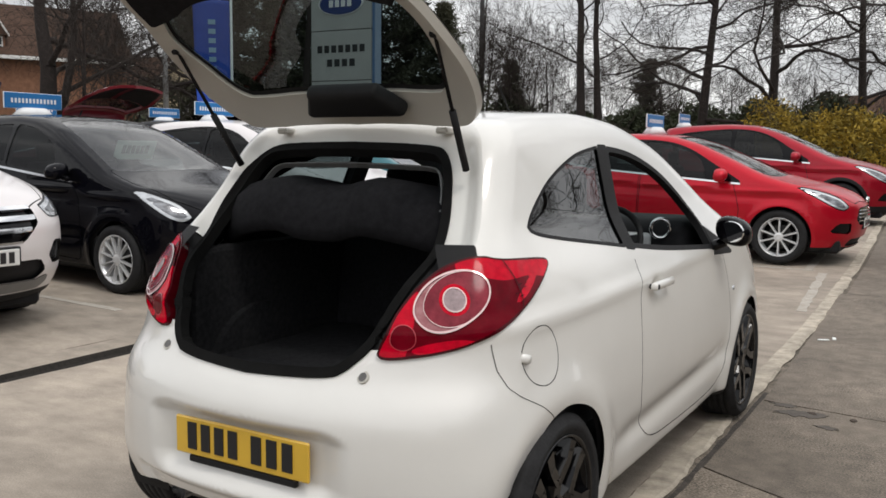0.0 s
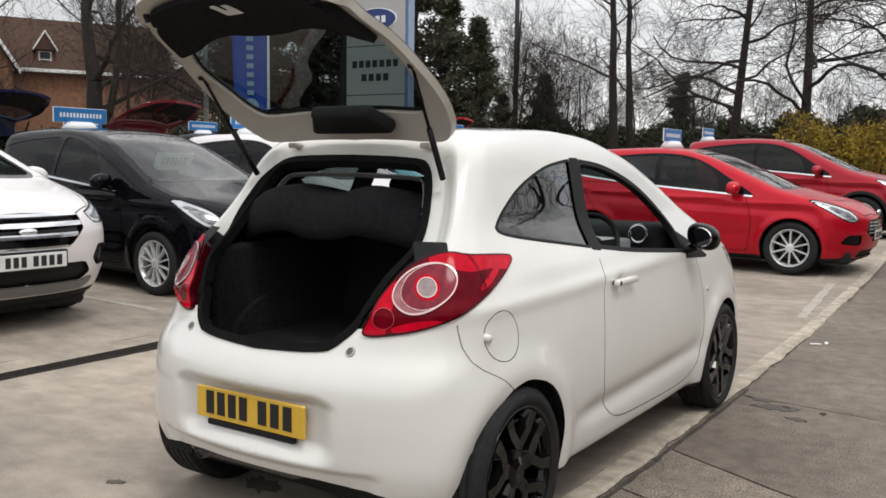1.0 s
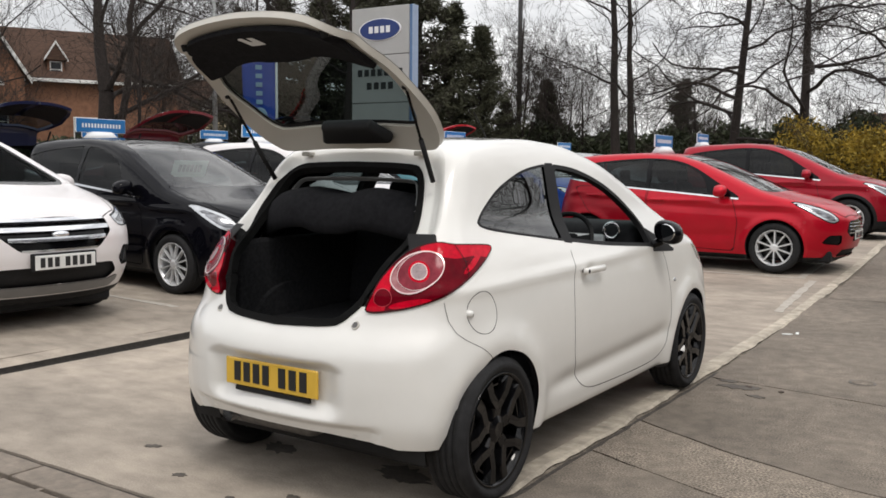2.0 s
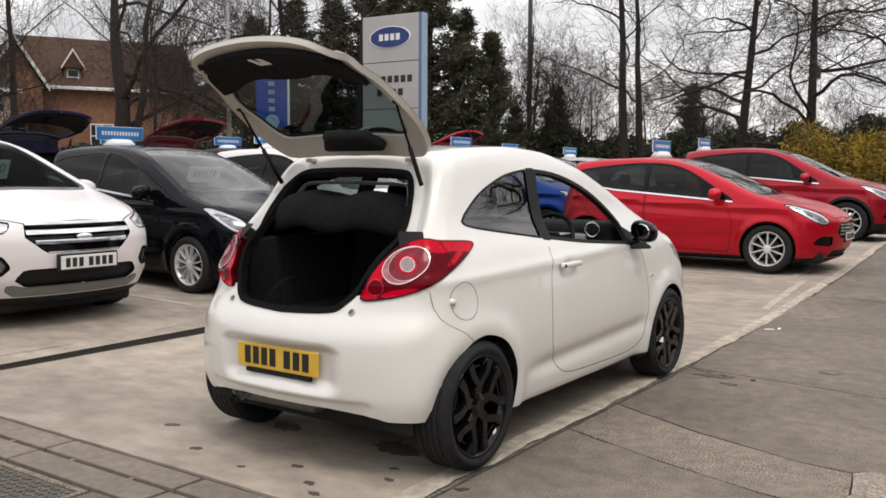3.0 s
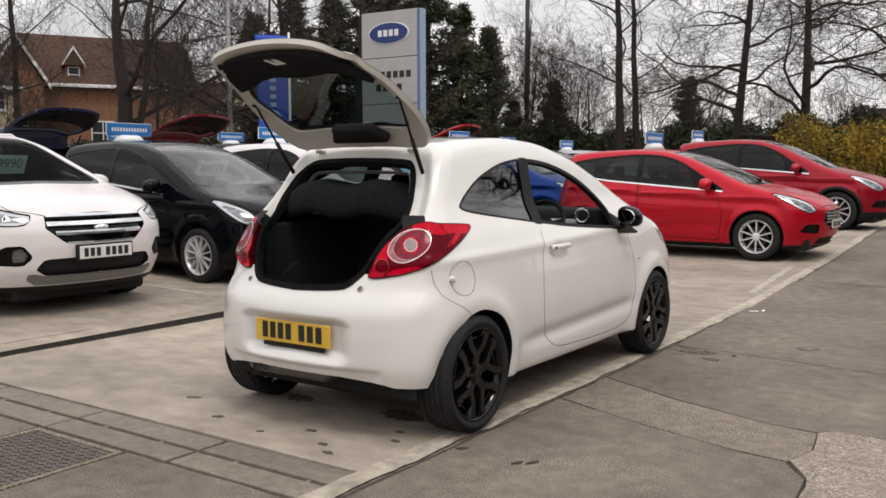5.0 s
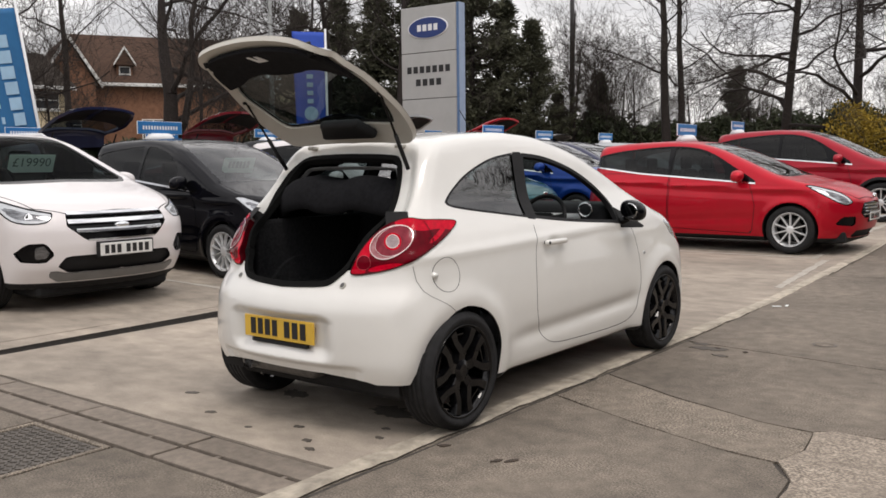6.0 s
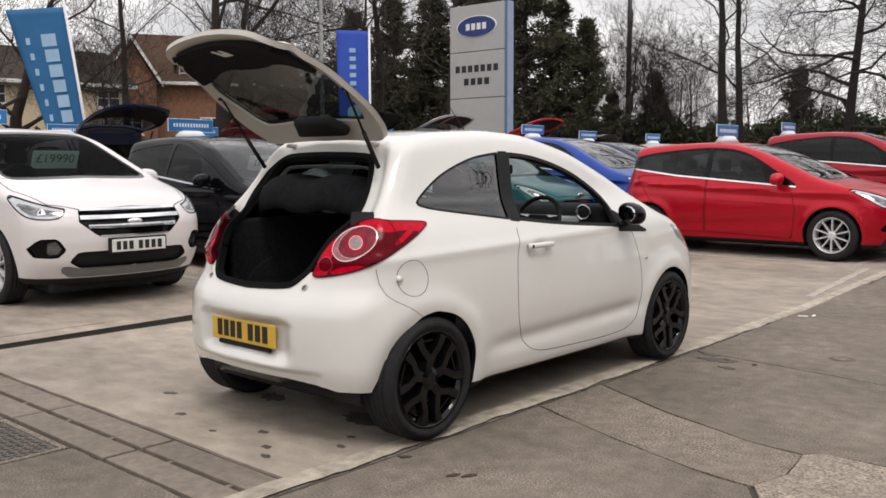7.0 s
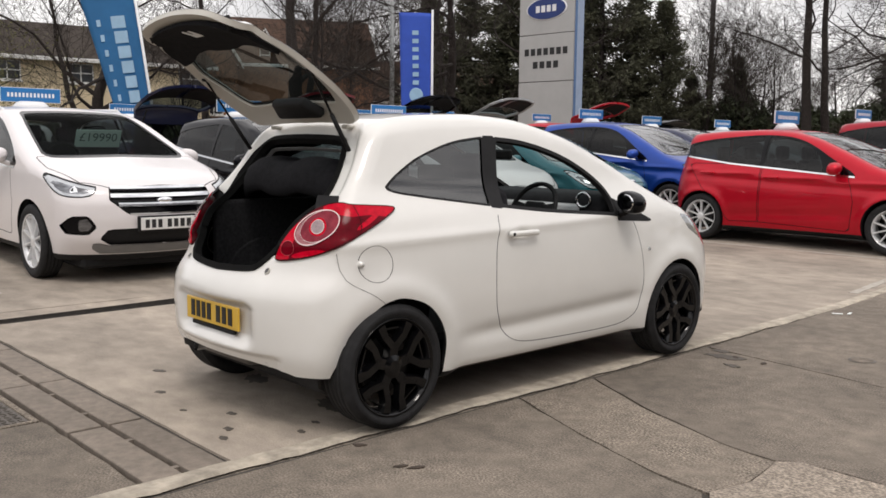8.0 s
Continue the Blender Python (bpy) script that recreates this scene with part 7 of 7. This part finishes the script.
def prisms(segs, sides):
    """Tapered prisms along (p, q, r0, r1) segments, as arrays."""
    P = np.array([s[0] for s in segs], float)
    Q = np.array([s[1] for s in segs], float)
    R0, R1 = np.array([s[2] for s in segs]), np.array([s[3] for s in segs])
    d = Q - P
    d /= np.linalg.norm(d, axis=1)[:, None] + 1e-9
    ref = np.where(np.abs(d[:, 2:3]) < 0.9, [[0, 0, 1.0]], [[1.0, 0, 0]])
    u = np.cross(d, ref)
    u /= np.linalg.norm(u, axis=1)[:, None] + 1e-9
    v = np.cross(d, u)
    a = np.arange(sides) * 2 * PI / sides
    ring = u[:, None, :] * np.cos(a)[None, :, None] + v[:, None, :] * np.sin(a)[None, :, None]
    V = np.concatenate([P[:, None] + ring * R0[:, None, None], Q[:, None] + ring * R1[:, None, None]], 1).reshape(-1, 3)
    n = len(segs)
    base = (np.arange(n) * 2 * sides)[:, None]
    j = np.arange(sides)
    F = np.stack([base + j, base + sides + j, base + sides + (j + 1) % sides, base + (j + 1) % sides], -1).reshape(-1, 4)
    return V, F


def fast_mesh(name, V, F, material, smooth=False):
    me = bpy.data.meshes.new(name)
    V, F = np.asarray(V, np.float32), np.asarray(F, np.int32)
    me.vertices.add(len(V))
    me.vertices.foreach_set("co", V.ravel())
    k = F.shape[1]
    me.loops.add(F.size)
    me.loops.foreach_set("vertex_index", F.ravel())
    me.polygons.add(len(F))
    me.polygons.foreach_set("loop_start", np.arange(len(F), dtype=np.int32) * k)
    me.polygons.foreach_set("loop_total", np.full(len(F), k, np.int32))
    me.materials.append(material)
    me.update(calc_edges=True)
    if smooth:
        me.shade_smooth()
    return me


def grow(rng, height, spread, trunk_r, fork=0.28, lean=0.0, depth=5, flat=0.0, thick_twig=0.009, kids=(7, 6, 5, 5), gnarl=0.2, sway=0.02, taper=0.72, arm=0.45, splay=(0.6, 1.15), climb=0.05):
    """Segments of a bare broadleaf tree: (stem, twigs)."""
    stem, twig = [], []

    def limb(p, d, length, r, level):
        n = 8 if level < 2 else 5 if level == 2 else 3 if level == 3 else 2
        pts = [np.array(p)]
        dirs = [np.array(d)]
        for i in range(n):
            wob = rng.normal(0, sway if level == 0 else gnarl, 3)
            up = np.array([0, 0, climb + 0.03 * level])
            dd = dirs[-1] + wob + up * (1 - flat)
            if flat and level > 0:
                dd[2] *= 0.8
            dd /= np.linalg.norm(dd)
            dirs.append(dd)
            pts.append(pts[-1] + dd * length / n)
        rr = [max(thick_twig * 0.5, r * (1 - (taper if level == 0 else 0.72) * (i / n) ** 0.8)) for i in range(n + 1)]
        out = stem if level < 2 else twig
        for i in range(n):
            out.append((pts[i], pts[i + 1], rr[i], rr[i + 1]))
        if level >= depth - 1:
            return
        k = kids[min(level, len(kids) - 1)]
        for i in range(k):
            t = fork + (1 - fork) * (i + rng.uniform(0.2, 0.9)) / k if level == 0 else 0.2 + 0.8 * (i + rng.uniform(0.1, 0.9)) / k
            j = min(n - 1, int(t * n))
            f = t * n - j
            q = pts[j] + (pts[j + 1] - pts[j]) * f
            base = dirs[j + 1]
            az = rng.uniform(0, 2 * PI)
            side = np.cross(base, [math.cos(az), math.sin(az), 0.3])
            side /= np.linalg.norm(side) + 1e-9
            ang = rng.uniform(0.5, 1.05) if level else rng.uniform(*splay)
            nd = base * math.cos(ang) + side * math.sin(ang)
            nl = length * (rng.uniform(0.42, 0.62) if level else spread * (1.15 - 0.6 * t) * rng.uniform(0.8, 1.15))
            limb(q, nd, nl, max(thick_twig, (rr[j] * (arm if level == 0 else 0.5))) * rng.uniform(0.6, 0.95), level + 1)
    limb((0, 0, -0.2), (lean, 0, 1.0), height, trunk_r, 0)
    return stem, twig


def tree_meshes(seed, **kw):
    rng = np.random.default_rng(seed)
    stem, twig = grow(rng, **kw)
    a = fast_mesh("trunk", *prisms(stem, 8), BARK, True)
    b = fast_mesh("crown", *prisms(twig, 3), TWIG)
    return a, b


def plant(name, x, y, rz, s, meshes, label, extra=None, group=""):
    t = thing(name, pose(x, y, rise(x, y), 0, 0, rz) @ Matrix.Diagonal((s, s, s, 1)), label, "tree", group)
    for nm, me in zip(("trunk", "crown"), meshes):
        o = new(nm, me)
        o.parent = t
    if extra:
        o = new("leaves", extra)
        o.parent = t
    return t


def leaves(rng, centres, per, spread, size, material, name="leaves"):
    """Small folded leaves scattered round centres."""
    c = np.repeat(np.asarray(centres, float), per, 0)
    p = c + rng.normal(0, 1, c.shape) * spread
    n = len(p)
    a = rng.normal(0, 1, (n, 3))
    a /= np.linalg.norm(a, axis=1)[:, None]
    b = np.cross(a, rng.normal(0, 1, (n, 3)))
    b /= np.linalg.norm(b, axis=1)[:, None] + 1e-9
    s = size * rng.uniform(0.5, 1.3, (n, 1))
    V = np.stack([p - a * s, p + b * s * 0.45, p + a * s, p - b * s * 0.45], 1).reshape(-1, 3)
    F = np.arange(4 * n).reshape(-1, 4)
    return fast_mesh(name, V, F, material)


OAK = [tree_meshes(11, height=8.8, spread=0.80, trunk_r=0.34, fork=0.16, kids=(13, 8, 6, 5), gnarl=0.30, sway=0.11, taper=0.85, thick_twig=0.009, arm=0.5, splay=(0.8, 1.4), climb=0.03),
       tree_meshes(12, height=11.5, spread=0.36, trunk_r=0.20, fork=0.34, kids=(11, 6, 5, 4), gnarl=0.22, sway=0.04, taper=0.80, thick_twig=0.0075, arm=0.42, splay=(0.7, 1.3), climb=0.03),
       tree_meshes(13, height=10, spread=0.50, trunk_r=0.21, fork=0.22, flat=0.9, kids=(20, 6, 5, 4), gnarl=0.26, sway=0.018, taper=0.78, thick_twig=0.010, arm=0.52, splay=(1.15, 1.65), climb=0.03)]
SHRUB = tree_meshes(14, height=5.0, spread=0.60, trunk_r=0.09, fork=0.06, kids=(12, 7, 5, 5), gnarl=0.22, thick_twig=0.008)


def conifer_meshes(seed, h, w):
    rng = np.random.default_rng(seed)
    stem = [((0, 0, -0.2), (0, 0, h * 0.6), 0.2, 0.1), ((0, 0, h * 0.6), (0, 0, h), 0.1, 0.02)]
    cs = []
    br = []
    for i in range(210):
        t = rng.uniform(0.04, 0.99)
        L = w * (1 - t) ** 0.85 * rng.uniform(0.35, 1.25) + 0.12
        az = rng.uniform(0, 2 * PI)
        z = h * t
        rise_ = L * rng.uniform(0.05, 0.45)
        mid = np.array([math.cos(az) * L * 0.55, math.sin(az) * L * 0.55, z - 0.10 * L])
        tip = np.array([math.cos(az) * L, math.sin(az) * L, z + rise_])
        br += [((0, 0, z), mid, 0.035, 0.02), (mid, tip, 0.02, 0.006)]
        for f in np.linspace(0.15, 1.0, 9):
            cs.append(np.array([0, 0, z]) * (1 - f) ** 2 + 2 * f * (1 - f) * mid + tip * f * f)
    a = fast_mesh("trunk", *prisms(stem + br, 5), BARK, True)
    c = np.repeat(np.array(cs), 11, 0)
    n = len(c)
    p = c + rng.normal(0, 0.10, c.shape) * [1, 1, 0.7]
    out = c.copy()
    out[:, 2] = 0
    out /= np.linalg.norm(out, axis=1)[:, None] + 1e-6
    d = out * 0.7 + rng.normal(0, 0.5, c.shape) + [0, 0, 0.15]
    d /= np.linalg.norm(d, axis=1)[:, None]
    sd = np.cross(d, rng.normal(0, 1, c.shape))
    sd /= np.linalg.norm(sd, axis=1)[:, None] + 1e-9
    L = rng.uniform(0.12, 0.36, (n, 1))
    V2 = np.stack([p, p + d * L * 0.5 + sd * L * 0.12, p + d * L, p + d * L * 0.5 - sd * L * 0.12], 1).reshape(-1, 3)
    b = fast_mesh("crown", V2, np.arange(4 * n).reshape(-1, 4), NEEDLE)
    return a, b


FIR = [conifer_meshes(21, 9.5, 3.1), conifer_meshes(22, 8.5, 2.7)]


def at(px, d):
    """A plan place at the bearing px (degrees left of +y) and distance d from the yard's middle viewpoint."""
    return 3.0 - d * math.sin(radians(px)), -3.5 + d * math.cos(radians(px))


bare = "bare brown broadleaf tree with a fine twig crown"
TREES = [(54.3, 31, 0, 40, 1.1), (44.6, 36, 0, 200, 1.0), (60, 36, 1, 90, 0.95), (66.5, 32, 0, 300, 0.85), (74, 29, 1, 75, 0.7),
         (23.3, 37, 1, 70, 1.15), (22.3, 37.6, 1, 170, 1.0), (16.6, 36, 2, 20, 1.1), (12.8, 35, 2, 120, 1.15), (7.5, 40, 2, 250, 1.15),
         (18.3, 47, 0, 60, 0.55), (27.0, 45, 0, 33, 0.6), (29.5, 46, 1, 250, 0.75), (5, 52, 0, 10, 0.7), (76, 38, 1, 30, 0.9), (40.5, 33, 1, 330, 0.95)]
for b, d, k, rz, s in TREES:
    plant("tree", *at(b, d), rz, s, OAK[k], bare, group="bare trees")
for b, d, k, rz, s in [(35.6, 40, 0, 0, 1.12), (33.6, 41, 1, 90, 0.98), (31.8, 39, 0, 200, 0.74), (30.2, 42, 1, 60, 0.5), (37.6, 42, 1, 10, 1.15), (39.4, 44, 0, 120, 1.15), (41.6, 44, 1, 220, 1.1), (46.5, 45, 1, 20, 1.0), (19.4, 44, 1, 90, 0.62), (27.6, 43, 1, 150, 0.6), (44.0, 46, 0, 50, 1.0)]:
    plant("conifer", *at(b, d), rz, s, FIR[k], "dark green conifer with ragged branches", group="conifers")
for b, d, rz, s in [(52.3, 28, 0, 1.0), (27.5, 42, 80, 1.15), (25.3, 41, 10, 1.0), (18.5, 42, 33, 0.9), (14.6, 43, 133, 0.8), (11, 42, 233, 0.75), (22, 43, 77, 0.9), (29.2, 41, 250, 1.15), (61, 32, 60, 0.9), (30, 44, 120, 0.95), (51, 36, 20, 0.9)]:
    plant("shrub", *at(b, d), rz, s, SHRUB, "many-stemmed bare brown shrub", group="bare shrubs")
# young spring leaves on one tree by the cream house
rng = np.random.default_rng(31)
pts = rng.normal(0, 1, (160, 3)) * [1.6, 1.6, 1.7] + [0, 0, 4.6]
plant("tree", *at(72.5, 27), 20, 0.62, OAK[1], "small tree with fresh green buds", leaves(rng, pts, 26, 0.35, 0.06, BUD))


# ---- hedges: far evergreen belt and the yellow flowering hedge ----
def hedge(name, p, q, h, depth, material, label, n, size, seed, core, bumpy=0.35):
    rng = np.random.default_rng(seed)
    p, q = np.array(p), np.array(q)
    t = rng.uniform(0, 1, n)
    hh = h * (1 - bumpy * 0.5 + bumpy * np.array([noise.noise(Vector((a * np.linalg.norm(q - p) * 0.45, seed, 0))) for a in t]))
    d = (q - p) / np.linalg.norm(q - p)
    nrm = np.array([d[1], -d[0]])
    c = p + (q - p) * t[:, None] + nrm * rng.normal(0, depth / 2.5, n)[:, None]
    z = hh * np.sqrt(rng.uniform(0.0, 1.0, n))
    g = np.array([rise(a, b) for a, b in c])
    me = leaves(rng, np.column_stack([c, z + g]), 10, 0.14, size, material, "leaves")
    o = tagged(new(name, me), label, "hedge", kind="stuff")
    k = int(np.linalg.norm(q - p) / 1.2)
    segs = []
    for i in range(k * 5):
        a = rng.uniform(0, 1)
        b0 = p + (q - p) * a
        tip = b0 + rng.normal(0, 0.35, 2)
        g0 = rise(*b0)
        segs.append(((*b0, g0 - 0.1), (*tip, g0 + h * rng.uniform(0.6, 1.0)), 0.025, 0.006))
    s = new("hedge_stems", fast_mesh("hedge_stems", *prisms(segs, 4), BARK))
    tagged(s, "bare brown stems inside the hedge", "hedge", kind="stuff")
    V, F = prism([tuple(p + nrm * depth * 0.3), tuple(q + nrm * depth * 0.3), tuple(q - nrm * depth * 0.3), tuple(p - nrm * depth * 0.3)], 0, h * core + 0.2)
    return o


hedge("yellow_hedge", (13.0, 25.0), (-5.0, 30.0), 3.15, 1.4, GORSE, "loose yellow flowering hedge along the yard edge", 3600, 0.075, 41, 0.5)
hedge("evergreen_hedge", (2.0, 36.0), (-28.0, 34.0), 3.6, 2.5, IVY, "dark evergreen belt behind the yard", 6200, 0.13, 42, 0.6, 0.5)
hedge("evergreen_hedge", (-26.0, 33.0), (-36.0, 14.0), 2.6, 2.0, IVY, "dark evergreen belt before the houses", 3600, 0.12, 43, 0.6, 0.5)
hedge("evergreen_hedge", (-34.0, 16.0), (-36.0, -8.0), 2.4, 2.0, IVY, "dark evergreen belt before the cream house", 3000, 0.12, 44, 0.6, 0.5)


# ---- the showroom side of the yard, behind the walk: unseen, added for reflections ----
CLAD = mat("grey_cladding", (0.22, 0.22, 0.23), 0.5, noise_scale=3, var=0.08)
SHOPGLASS = mat("showroom_glass", (0.02, 0.025, 0.03), 0.06, noise_scale=2, var=0.2)


def showroom():
    t = thing("showroom", pose(15.5, -22, 0), "low grey showroom with dark glass fronts", "building")
    part("wall", box_bm(0, 14, 0, 46, 0, 7.2, 0.05, 1), CLAD, t)
    part("fascia", box_bm(-0.6, 0, 0, 46, 3.9, 5.0, 0.05, 1), CLAD, t)
    for i in range(11):
        part("shop_window", box_bm(-0.06, -0.01, 1 + i * 4.1, 4.8 + i * 4.1, 0.15, 3.6, 0.01, 1), SHOPGLASS, t)


showroom()
# unseen trees and hedges, added only to be mirrored in glass and paint
for x, y, k, rz, s in [(12.5, 26, 2, 10, 1.25), (11.5, -5, 1, 160, 0.85), (21, 34, 0, 10, 1.1), (14, 44, 1, 100, 1.1)]:
    plant("tree", x, y, rz, s, OAK[k], bare, group="bare trees")
hedge("evergreen_hedge", (-36.0, -8.0), (-30.0, -30.0), 5.0, 2.5, IVY, "dark evergreen belt beside the yard", 1300, 0.24, 45, 0.6, 0.4)
hedge("evergreen_hedge", (-30.0, -30.0), (16.0, -30.0), 6.0, 2.5, IVY, "dark evergreen belt behind the yard entrance", 1800, 0.28, 46, 0.6, 0.4)
